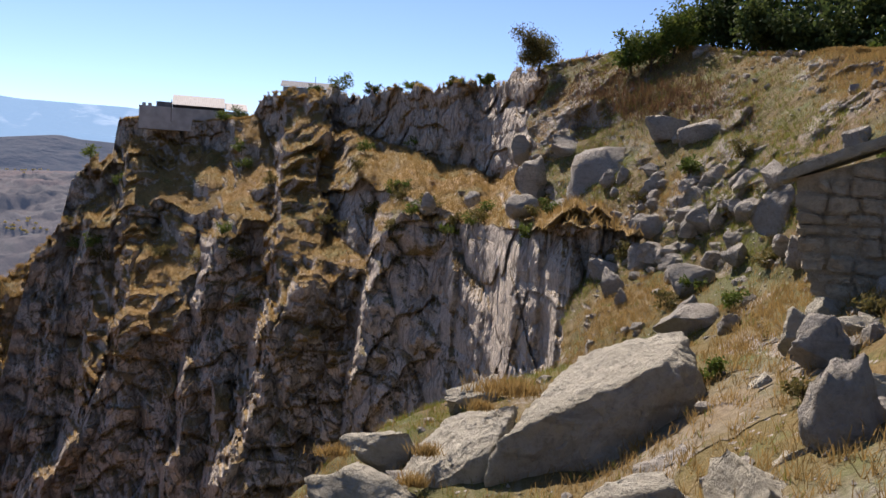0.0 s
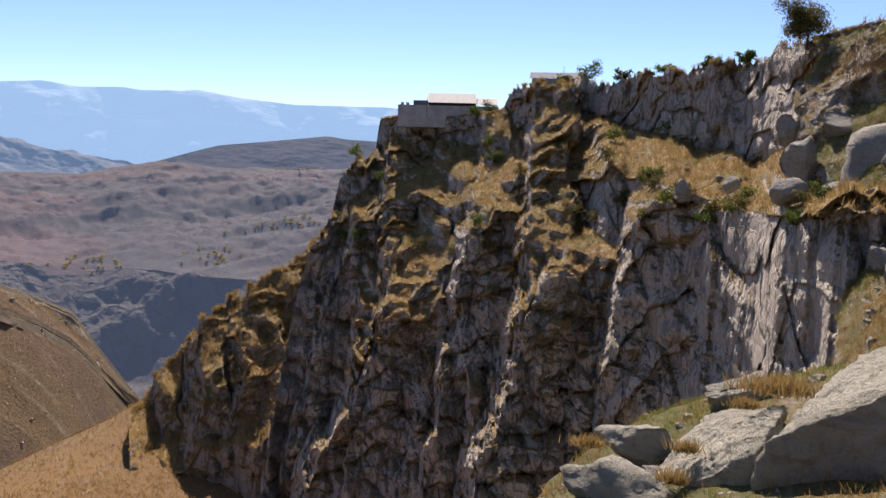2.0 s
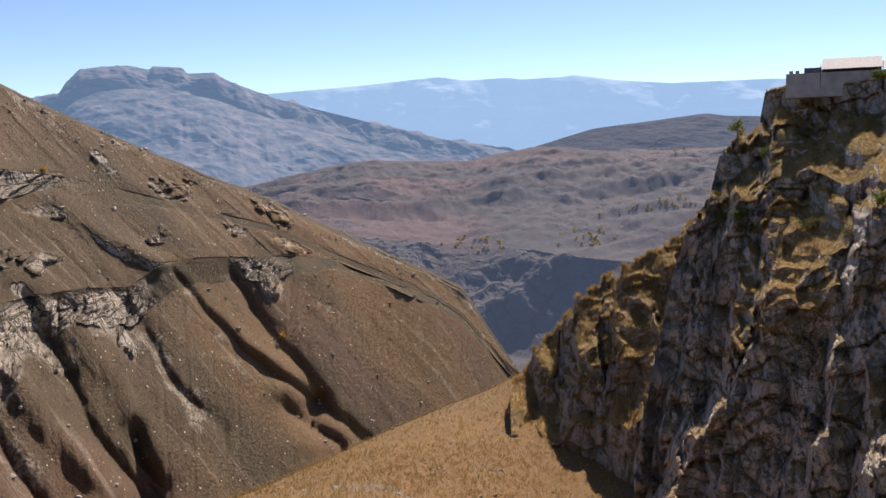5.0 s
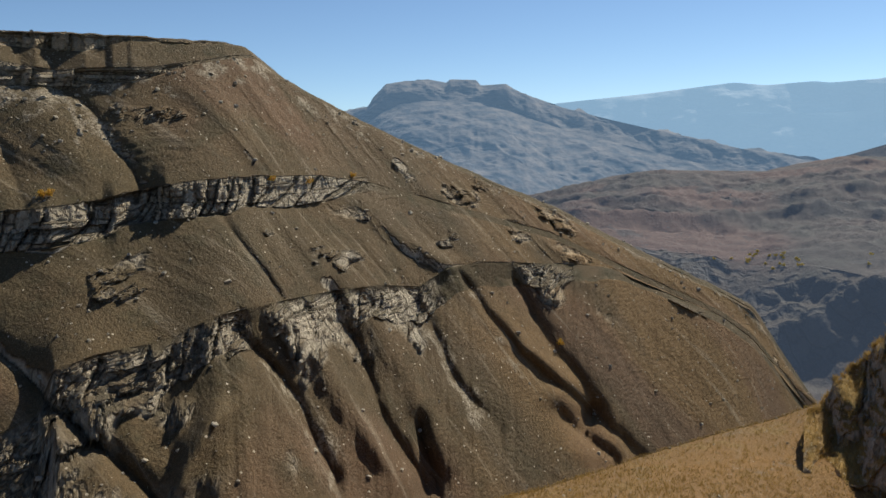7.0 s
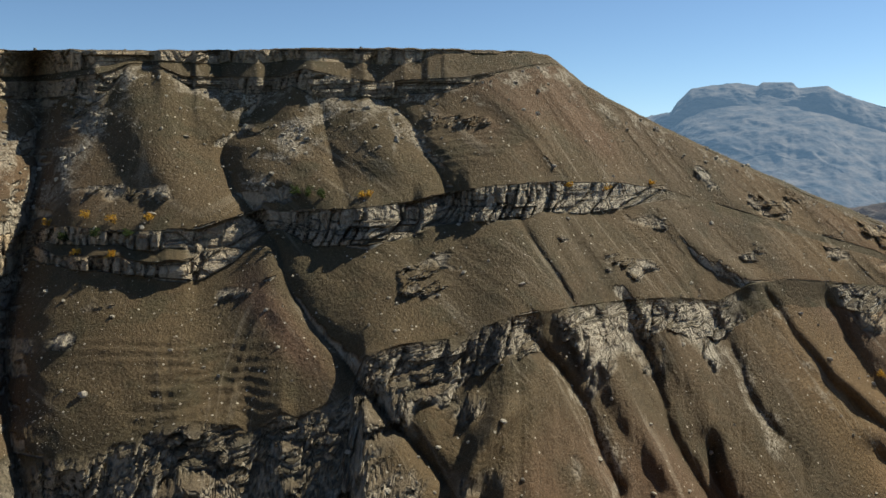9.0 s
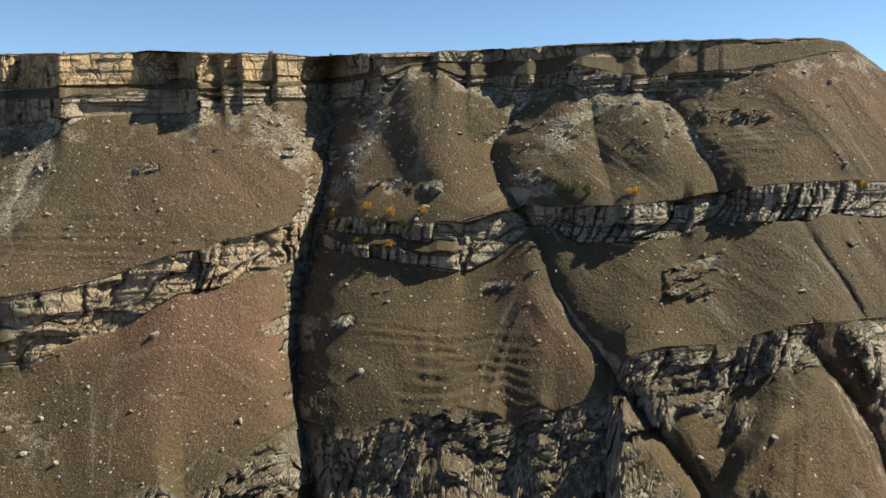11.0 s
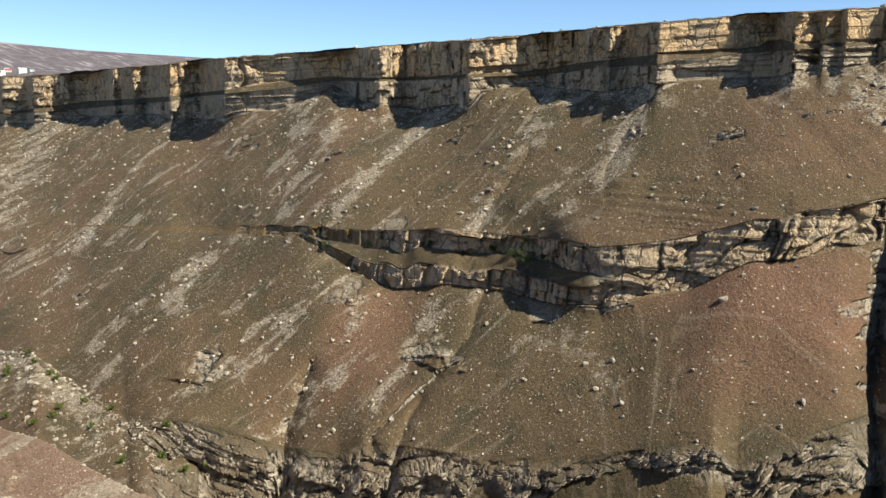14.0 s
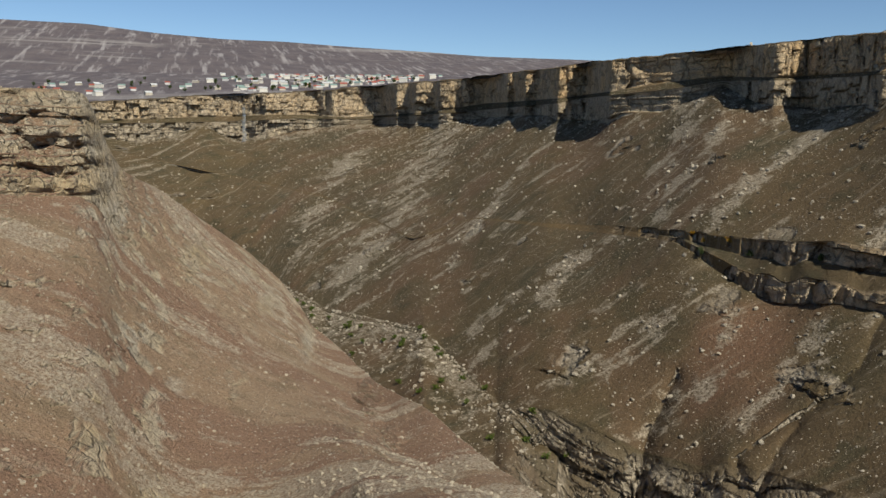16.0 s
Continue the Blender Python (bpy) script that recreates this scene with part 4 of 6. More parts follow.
def simple(name, az0, az1, n, lines, counts, mat, label, category, amp=1.0, size=0.1, rock=(), seed=0, rockamp=2.0, smoothing=9, fall=None, grass=0.55, own=False, ribs=0.0, rough=0.0, heave=0.0, cliffs=None, even=1, streaks=0.0, jag=0.0, knobs=(), outcrop=0.0, knobby=0.0):
    """A sheet with its relief. rock: the segments that are cliff; fall: the way the slope falls, degrees from x."""
    az = np.linspace(az0, az1, n)
    prepared = []
    for ln in lines:
        if callable(ln):
            ln = ln(az, prepared)
        elif own:
            mine = np.linspace(ln[0][0], ln[-1][0], n)
            ln = [smooth(v, smoothing) for v in at(ln, mine)] + [mine]
        else:
            d_, h_ = at(ln, az)
            e_ = smooth(h_ / d_, smoothing)
            d_ = smooth(d_, max(smoothing, even))
            ln = [d_, d_ * e_]
        prepared.append(ln)
    w = Loft(az, prepared, counts)
    if own:
        last = step(0.75, 1.0, np.linspace(0, 1, n))[None, :]
        w.a += 2.2 * last * fbm(w.d * 0.12, w.z * 0.3, 0 * w.d, 4, seed + 30)
    x, y, z = w.xyz()
    u = np.radians(w.a) * np.median(w.d)
    if fall is not None:
        p = radians(fall)
        w.along, w.run = -x * math.sin(p) + y * math.cos(p), x * math.cos(p) + y * math.sin(p)
    cl = np.isin(w.seg, rock).astype(float)
    if cliffs:
        cl = cl * step(cliffs[0], cliffs[1], w.a)
    edge = np.sin(np.pi * w.frac) ** 0.5
    body = np.sin(np.pi * np.clip((w.seg + w.frac) / len(counts), 0, 1)) ** 0.3
    w.d += (1 - cl) * amp * fbm(x * size, y * size, z * size, 5, seed) * (edge if own is False else body)
    if ribs:
        c, r = (w.along, w.run) if fall is not None else (u, z)
        w.d -= (1 - cl) * ribs * ridged(c * size * 0.6, r * size * 0.06, 0 * z, 4, seed + 2) * edge
    if heave:
        hx, hy = (w.along * 0.9, w.run * 0.15) if fall is not None else (x * 0.9, y * 0.9)
        w.z += heave * (ridged(hx * size, hy * size, 0 * z, 5, seed + 15) + 0.3 * fbm(x * size * 4, y * size * 4, 0 * z, 4, seed + 16)) * edge
    if jag:
        w.z += jag * fbm(x * size * 1.2, y * size * 1.2, 0 * z, 4, seed + 25) * np.clip(w.seg + w.frac, 0, 1)
    if rough:
        w.d += rough * fbm(x * size * 6, y * size * 6, z * size * 6, 4, seed + 13) * edge
    fine = 0.5 * ridged(x * size, y * size, z * size * 0.35, 5, seed + 3) + 0.5 * fbm(x * size * 1.6, y * size * 1.6, z * size * 0.8, 5, seed + 5)
    w.d += cl * rockamp * fine * (0.15 + 0.85 * edge)
    if knobby:
        k1, k2 = worley(u / 9 + 0.6 * fine, z / 6 + 0.5 * fine, seed + 31)
        s1, s2 = worley(u / 3.4, z / 2.6, seed + 32)
        q = z / 2.4 + 1.2 * fbm(u * 0.03, z * 0.03, 0 * z, 3, seed + 33)
        w.d -= cl * (0.2 + 0.8 * edge) * knobby * (3.0 * np.clip(0.7 - k1, 0, 1) + 1.2 * np.clip(0.7 - s1, 0, 1) - 1.2 * np.exp(-(k2 - k1) * 8) + 0.6 * hashed(np.floor(q), 0 * q, 0 * q, seed + 34))
    lumps = 0 * w.d
    for ka, ke, kw, km in knobs:
        spread = np.hypot((w.a - ka) / kw, (w.el() - ke) / (1.3 * kw)) + 0.45 * fbm(x * 0.12, y * 0.12, z * 0.12, 4, seed + 26)
        lumps = np.maximum(lumps, step(1.0, 0.35, spread))
        w.push(-km * step(1.0, 0.35, spread) * (0.8 + 0.4 * ridged(x * 0.15, y * 0.15, z * 0.25, 4, seed + 27)))
    if outcrop:
        bare = step(0.08, 0.3, fbm(x * 0.16, y * 0.16, z * 0.25, 4, seed + 28)) * body
        w.d -= outcrop * bare * (0.6 + 0.8 * ridged(x * 0.5, y * 0.5, z * 0.9, 4, seed + 29))
        lumps = np.maximum(lumps, bare)
    nz = w.upright()
    n3 = fbm(x * size, y * size, z * size, 4, seed + 7)
    w.rock = np.clip(cl * (1 - step(grass - 0.12, grass + 0.12, nz + 0.22 * n3)) + (1 - cl) * step(0.4, 0.25, nz), 0, 1)
    w.rock = np.maximum(w.rock, lumps * step(0.92, 0.7, nz))
    w.soil = step(0.0, 0.4, fbm(x * size * 0.4, y * size * 0.4, z * size, 3, seed + 9))
    w.scree = (1 - cl) * step(0.15, 0.5, fbm(x * size * 1.5, y * size * 1.5, z * size, 3, seed + 11)) * 0.6
    if streaks:
        st = fbm(w.along * streaks * 4, w.run * streaks, 0 * z, 6, seed + 18, 0.62)
        w.scree = np.maximum(w.scree * 0.3, (1 - cl) * step(0.02, 0.36, st) * 0.8)
        w.soil = step(-0.2, 0.25, fbm(w.along * streaks * 2.5, w.run * streaks * 0.7, 0 * z, 5, seed + 19, 0.6))
    w.build(name, mat, label, category)
    return w


def drop(dist, height):
    """A line set off from the one before, and evener."""
    return lambda az, made: (smooth(made[-1][0] + dist, 41), smooth(made[-1][1] + height, 41))


def scaled(k, e):
    return lambda az, made: (made[-1][0] * k, made[-1][0] * k * e, *made[-1][2:])


def behind(table, dist, height):
    return lambda az, made: (at(table, az)[0] + dist, at(table, az)[1] + height)


golden = simple("golden_slope", 20, 68, 420, [behind(GOLD_CREST, 120, -90), GOLD_CREST, scaled(0.62, -0.47), scaled(0.4, -0.62)], [8, 170, 20], mat_gold, "golden dry-grass hillside falling to the gorge", "hillside", 1.2, 0.05, seed=21, smoothing=31, ribs=1.2, rough=0.35)


# crags of the near cliff: left and right bearing, elevation of the lip at either end, distance, slope of the top, lean of the left edge
CRAGS = [
    (24.4, 19.0, -1.2, -0.5, 164, 0.31, 0.26),
    (22.8, 14.6, -4.2, -1.7, 147, 0.28, 0.30),
    (25.4, 21.6, -12.2, -11.8, 152, 0.56, 0.26),
    (27.4, 25.0, -16.0, -15.0, 148, 0.56, 0.20),
    (18.6, 13.4, -8.7, -5.3, 122, 0.26, 0.55),
    (20.7, 16.6, -12.2, -9.6, 118, 0.56, 0.30),
    (22.6, 20.4, -16.4, -15.4, 119, 0.62, 0.28),
    (14.6, 6.0, -4.5, -2.2, 109, 0.26, 0.18),
    (13.9, 12.2, -9.4, -8.4, 105, 0.62, 0.10),
    (17.6, 15.4, -15.0, -14.0, 112, 0.50, 0.30),
    (9.8, 4.2, -8.0, -6.5, 84, 0.22, 0.32),
    (11.0, 8.4, -12.8, -11.4, 82, 0.68, 0.25),
    (14.5, 12.4, -19.6, -19.2, 92, 0.50, 0.20),
    (7.2, 5.4, -13.0, -12.4, 81, 0.56, 0.10),
]


SPUR_CRAGS = [
    (28.6, 26.6, -9.9, -9.0, 206, 0.50, 0.20),
    (31.4, 29.6, -12.4, -11.4, 204, 0.55, 0.25),
    (33.6, 32.2, -13.8, -13.2, 208, 0.60, 0.25),
    (30.4, 27.6, -15.4, -14.6, 186, 0.60, 0.30),
    (33.2, 31.4, -16.8, -16.4, 190, 0.60, 0.25),
    (35.6, 34.6, -17.4, -17.0, 204, 0.60, 0.20),
]


def crag_sheet(name, label, mat, az, rows, table, low, crags, apron, shelf, drop_, seed, grass=0.40, jut=1.0):
    """A craggy face as distances over bearing and elevation: each crag has a steep face and a grassy top."""
    d_, h_ = at(table, az)
    top = np.degrees(np.arctan(smooth(h_ / d_, 3)))
    calm = 1 - 0.85 * step(11.5, 13, az) * step(22.5, 21.5, az)
    top = top + calm * 0.35 * vnoise(az * 2.3, 0 * az, 0 * az, seed) + calm * 0.2 * vnoise(az * 6, 0 * az, 0 * az, seed + 1)
    base = smooth(d_, 45)
    crest = base * np.tan(np.radians(top))
    w = Loft(az, [(base + 70, crest), (base, crest), (base * 0.8, -0.5 * base)], [5, rows])
    w.z[:5] = crest[None, :] + 1.0 - drop_[None, :] * (1 - w.frac[:5])
    f = np.vstack([w.frac[5:-1], np.ones((1, len(az)))])
    el = top[None, :] * (1 - f) + low * f
    a = az[None, :] + 0 * el
    tn = np.tan(np.radians(el))
    # uneven outlines: the bearing and the lips wander
    aw = a + 0.8 * fbm(a * 0.5, el * 0.35, 0 * a, 4, seed + 2) + 0.3 * fbm(a * 2.2, el * 1.2, 0 * a, 4, seed + 3)
    lift = 1.0 * fbm(a * 0.55, el * 0.4, 0 * a, 3, seed + 4)
    b0 = base[None, :]

    def tower(front, lip, slope, batter):
        lip = lip + lift
        zl = front * np.tan(np.radians(lip))
        face = (front - batter * zl) / (1 - batter * tn)
        on_top = (zl - slope * front) / np.minimum(tn - slope, -0.02)
        return np.maximum(face, on_top), on_top > face
    d = b0 + 3.0 * fbm(a * 0.35, el * 0.3, 0 * a, 3, seed + 6) + 0 * el
    grassy = np.zeros_like(el, bool)
    front, lip, slope = apron
    face, is_top = tower(front[None, :] + 4 * fbm(a * 0.5, 0 * a, 0 * a, 3, seed + 7), lip[None, :], slope, 0.22)
    grassy = np.where(face < d, is_top, grassy)
    d = np.minimum(d, face)
    for left, right, e1, e2, front, slope, lean in crags:
        k = np.clip((aw - right) / (left - right), 0, 1)
        lip = e2 + (e1 - e2) * k
        over = np.clip(aw - left - lean * np.clip(lip - el, 0, 30), 0, None) + np.clip(right - aw, 0, None)
        face, is_top = tower(front + 12 * over + 3 * over ** 2 + 2.0 * fbm(a * 0.6, el * 0.45, 0 * a, 3, seed + 8), lip, slope, 0.22)
        grassy = np.where(face < d, is_top, grassy)
        d = np.minimum(d, face)
    if shelf:
        bd, bh = at(shelf, az)
        lip = np.degrees(np.arctan(smooth(bh / bd, 5)))[None, :]
        over = np.clip(aw - 4.3 - 0.14 * np.clip(lip - el, 0, 30), 0, None)
        face, is_top = tower(smooth(bd, 15)[None, :] + 9 * over + 3 * over ** 2 + 3.5 * fbm(a * 0.3, el * 0.3, 0 * a, 3, seed + 9), lip, 0.2 + 0.03 * np.clip(-4 - a, 0, 9), 0.15)
        grassy = np.where(face < d, is_top, grassy)
        d = np.minimum(d, face)
    # relief: steps on the tops, joints and overhangs on the faces
    r = np.radians(a)
    x, y, z = -np.sin(r) * d, np.cos(r) * d, d * tn
    g = np.where(grassy, 1.0, 0.0)
    n1 = fbm(x * 0.05, y * 0.05, z * 0.04, 4, seed + 11)
    q = z / 4.0 + 3.0 * n1
    fr = q % 1.0
    d = d + g * 6.0 * jut * (np.where(fr < 0.6, 0.06 * fr / 0.6, 0.06 + 0.94 * (fr - 0.6) / 0.4) - fr) * step(-0.3, 0.2, fbm(x * 0.03, y * 0.03, z * 0.03, 2, seed + 12) + 0.1)
    u = r * d
    lumps = fbm(x * 0.07, y * 0.07, z * 0.07, 4, seed + 15)
    uw, zw = u + 1.6 * lumps, z + 2.0 * lumps
    big, crack1 = joints(uw + 0.25 * z, zw, 7.5, 11, seed + 40)
    mid, crack2 = joints(uw - 0.15 * z, zw, 3.0, 4.5, seed + 42)
    k1, k2 = worley(uw / 5.5, zw / 7.5, seed + 43)
    s1, s2 = worley(uw / 1.9, zw / 2.4, seed + 44)
    q2 = z / 7.0 + 2.2 * fbm(x * 0.05, y * 0.05, z * 0.05, 4, seed + 16)
    ledge = (q2 % 1.0) ** 3
    knolls = ridged(x * 0.08, y * 0.08, z * 0.16, 4, seed + 20) + 0.6 * fbm(x * 0.25, y * 0.25, z * 0.4, 3, seed + 21)
    body = 3.0 * lumps - 1.5 * ledge + 2.6 * np.clip(0.7 - k1, 0, 1) - 1.0 * np.exp(-(k2 - k1) * 8) + 0.9 * np.clip(0.7 - s1, 0, 1) - 0.3 * np.exp(-(s2 - s1) * 7) + 0.9 * big + 0.3 * mid - 0.6 * crack1 - 0.1 * crack2 + (0.9 + 0.7 * step(7, 1, a)) * fbm(x * 0.35, y * 0.35, z * 0.4, 5, seed + 17, 0.6)
    d = d - (1 - g) * jut * (1 - 0.25 * step(7, 1, a)) * body - g * jut * 1.5 * knolls
    w.d[5:], w.z[5:] = d, d * tn
    nz = w.upright()
    x, y, z = w.xyz()
    n3 = fbm(x * 0.1, y * 0.1, z * 0.1, 4, seed + 18)
    w.rock = 1 - step(grass, grass + 0.16, nz + 0.25 * n3)
    w.rock[5:] = np.maximum(w.rock[5:], (1 - g) * (1 - 0.8 * step(0.55, 0.75, nz[5:] + 0.2 * n3[5:]))) * (1 - 0.75 * g * step(0.22, 0.45, nz[5:]))
    w.soil = step(-0.1, 0.4, n3)
    w.scree = 0.35 * step(0.1, 0.5, fbm(x * 0.2, y * 0.2, z * 0.2, 3, seed + 19))
    w.build(name, mat, label, "cliff")
    return w


def cliff_sheets():
    az = np.linspace(-13.2, 29.2, 800)
    foot_ = np.interp(az, [-13, 0, 6, 12, 17, 21, 29], [0.4, 1.0, 2.6, 2.0, 0.3, 0.3, -3])
    rim_ = smooth(at(CLIFF_TOP, az)[0], 45)
    rise = (rim_ * np.tan(np.radians(foot_)) - (rim_ - 24) * np.tan(np.radians(foot_ - 3.4))) / 24
    one = crag_sheet("near_cliff", "dark shaded cliff with grassy ledges", mat_cliff, az, 470, CLIFF_TOP, -28.0, CRAGS, (rim_ - 24, foot_ - 3.4, rise[None, :]), BUTTRESS_TOP, 70 * step(20.8, 23.5, az), 201)
    az = np.linspace(22, 37.8, 340)
    d, h = at(SPUR_FOOT, az)
    dt, ht = at(SPUR_TOP, az)
    lip = np.degrees(np.arctan2(h, d))
    slope = smooth((ht - 0.92 * h) / (dt - 0.92 * d), 41)[None, :] * 0.95
    two = crag_sheet("spur_cliff", "rocky spur with golden grass in its clefts", mat_spur, az, 230, SPUR_TOP, -24.0, SPUR_CRAGS, (smooth(d, 41) * 0.92, lip, np.clip(slope, 0.22, 0.6)), None, 0 * az + 60, 301, 0.30, 0.8)
    return one, two


cliff, spur = cliff_sheets()
hill = simple("grassy_hill", 0, 1, 460, [lambda az, m: (lambda a: (at(HILL_SKY, a)[0] + 60, at(HILL_SKY, a)[1] + 2, a))(np.linspace(-45, -8.1, len(az))), HILL_SKY, HILL_MID, HILL_LOW, HILL_FOOT, HILL_NEAR, HILL_EDGE, scaled(0.2, -0.5)], [6, 80, 80, 80, 60, 40, 20], mat_hill, "steep grassy hillside strewn with grey rocks", "hillside", 0.5, 0.25, (), 61, own=True, rough=0.3, smoothing=15, outcrop=1.1)
# rocky knobs of the reddish slope: bearing, elevation, half width in degrees, metres
KNOBS = [(168.8, -18.6, 1.3, 5), (170.4, -20.6, 1.2, 4), (167.4, -21.2, 1.0, 3.5), (173.2, -14.6, 0.9, 4), (176, -12, 1.0, 4), (169.4, -24.6, 1.0, 3), (181, -9, 1.2, 5), (178.5, -17, 1.2, 2.5)]
near = simple("near_slope", 146, 215, 560, [behind(NEAR_CREST, 70, -70), NEAR_CREST, NEAR_CLIFF_FOOT, scaled(0.5, -0.48), scaled(0.2, -0.5)], [6, 150, 210, 30], mat_near, "bare reddish slope below an ochre cliff", "hillside", 1.6, 0.05, (1,), 71, smoothing=5, fall=180, ribs=2.4, rough=2.2, rockamp=3, grass=0.75, cliffs=(184.8, 186.2), even=25, streaks=0.02, knobs=KNOBS, knobby=1.6, outcrop=0.8)
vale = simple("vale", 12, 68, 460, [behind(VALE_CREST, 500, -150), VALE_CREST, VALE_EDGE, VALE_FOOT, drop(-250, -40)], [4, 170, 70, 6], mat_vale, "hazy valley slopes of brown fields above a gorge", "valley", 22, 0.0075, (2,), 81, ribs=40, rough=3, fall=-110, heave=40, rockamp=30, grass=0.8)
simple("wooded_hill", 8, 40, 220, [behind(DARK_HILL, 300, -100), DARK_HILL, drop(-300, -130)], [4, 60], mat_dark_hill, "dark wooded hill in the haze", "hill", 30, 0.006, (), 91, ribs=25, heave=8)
simple("mesa_mountain", 30, 80, 480, [behind(MESA, 100, -30), MESA, drop(-160, -110), drop(-800, -380)], [3, 60, 120], mat_mesa, "flat-topped mountain with blue haze painted on", "mountain", 60, 0.004, (), 101, smoothing=2, ribs=60, rough=12, heave=34)
simple("far_range", -20, 75, 380, [FAR_RANGE, drop(-150, -160), drop(-260, -330)], [60, 60], mat_range, "mountain range on the skyline, painted pale blue for haze", "mountain", 60, 0.004, (), 111, smoothing=5, ribs=40, heave=22)
def plateau_edge(az, made):
    d, h = at(RIM, az)
    return smooth(d, 31) + 10, smooth(h / d, 9) * smooth(d, 31) - 1.0


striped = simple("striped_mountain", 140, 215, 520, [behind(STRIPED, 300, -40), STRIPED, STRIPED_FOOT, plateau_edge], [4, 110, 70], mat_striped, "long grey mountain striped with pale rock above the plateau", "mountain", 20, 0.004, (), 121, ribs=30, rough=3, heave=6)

# -- the ground under it all, out to the horizon --
bm = bmesh.new()
bmesh.ops.create_grid(bm, x_segments=40, y_segments=40, size=4800)
for v in bm.verts:
    v.co.z = -330 + 20 * noise.noise(v.co * 0.001)
me = bpy.data.meshes.new("ground")
bm.to_mesh(me)
bm.free()
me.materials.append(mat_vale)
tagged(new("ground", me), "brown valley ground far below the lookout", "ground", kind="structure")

# -- the brink that the lookout stands on, falling away on all sides --
rad = np.concatenate([[0.02], np.linspace(0.3, 1.5, 6), 1.5 * (290 / 1.5) ** np.linspace(0.03, 1, 60)])
ang = np.radians(np.arange(0, 361, 4))
rr, aa = np.meshgrid(rad, ang, indexing="ij")
bx, by = rr * np.cos(aa), rr * np.sin(aa)
fall_ = np.clip(rr - 1.4, 0, None) * (1.25 + 0.12 * fbm(bx * 0.08, by * 0.08, 0 * bx, 4, 401)) + 0.04 * fbm(bx * 2, by * 2, 0 * bx, 3, 402)
faces_ = [(i * 91 + j, (i + 1) * 91 + j, (i + 1) * 91 + j + 1, i * 91 + j + 1) for i in range(len(rad) - 1) for j in range(90)]
me = bpy.data.meshes.new("brink")
me.from_pydata(np.stack([bx - 0.3, by - 0.3, -fall_], -1).reshape(-1, 3).tolist(), [], faces_)
me.attributes.new("rock", "FLOAT", "POINT").data.foreach_set("value", np.clip(0.9 * step(1.2, 2.2, rr) * step(-0.2, 0.3, 0.3 + fbm(bx * 0.3, by * 0.3, 0 * bx, 3, 403)), 0, 1).ravel().astype(np.float32))
me.polygons.foreach_set("use_smooth", np.ones(len(me.polygons), bool))
me.materials.append(mat_hill)
tagged(new("brink", me), "grassy rock brink of the canyon rim under the lookout", "ground", kind="structure")


# ---- things: helpers ----
def mesh_from(name, verts, faces, mat, smooth_faces=False):
    me_ = bpy.data.meshes.new(name)
    me_.from_pydata([tuple(v) for v in verts], [], [tuple(f) for f in faces])
    me_.materials.append(mat)
    if smooth_faces:
        me_.polygons.foreach_set("use_smooth", np.ones(len(faces), bool))
    me_.update()
    return me_


def quads_mesh(name, verts, n, mat):
    """Many loose quads, four vertices each."""
    me_ = bpy.data.meshes.new(name)
    me_.vertices.add(4 * n)
    me_.vertices.foreach_set("co", verts.astype(np.float32).ravel())
    me_.loops.add(4 * n)
    me_.loops.foreach_set("vertex_index", np.arange(4 * n, dtype=np.int32))
    me_.polygons.add(n)
    me_.polygons.foreach_set("loop_start", np.arange(0, 4 * n, 4, dtype=np.int32))
    me_.update(calc_edges=True)
    me_.materials.append(mat)
    return me_


def part(name, bm_, mat, parent, label=""):
    """Link a bmesh as one mesh object under a thing or a part."""
    me_ = bpy.data.meshes.new(name)
    bm_.to_mesh(me_)
    bm_.free()
    me_.materials.append(mat)
    ob = new(name, me_)
    ob.parent = parent
    if label:
        tagged(ob, label)
    return ob


def part_mesh(name, me_, parent, label=""):
    ob = new(name, me_)
    ob.parent = parent
    if label:
        tagged(ob, label)
    return ob


def holder(name, place, turn, label, category, group=""):
    ob = new(name)
    ob.matrix_world = Matrix.Translation(place) @ Matrix.Rotation(radians(turn), 4, "Z")
    return tagged(ob, label, category, group)


def box(bm_, x0, x1, y0, y1, z0, z1, bevel=0.0):
    made = bmesh.ops.create_cube(bm_, size=1.0)["verts"]
    for v in made:
        v.co = Vector(((x0 + x1) / 2 + v.co.x * (x1 - x0), (y0 + y1) / 2 + v.co.y * (y1 - y0), (z0 + z1) / 2 + v.co.z * (z1 - z0)))
    if bevel:
        edges = list({e for v in made for e in v.link_edges})
        bmesh.ops.bevel(bm_, geom=edges, offset=bevel, segments=2, affect="EDGES")


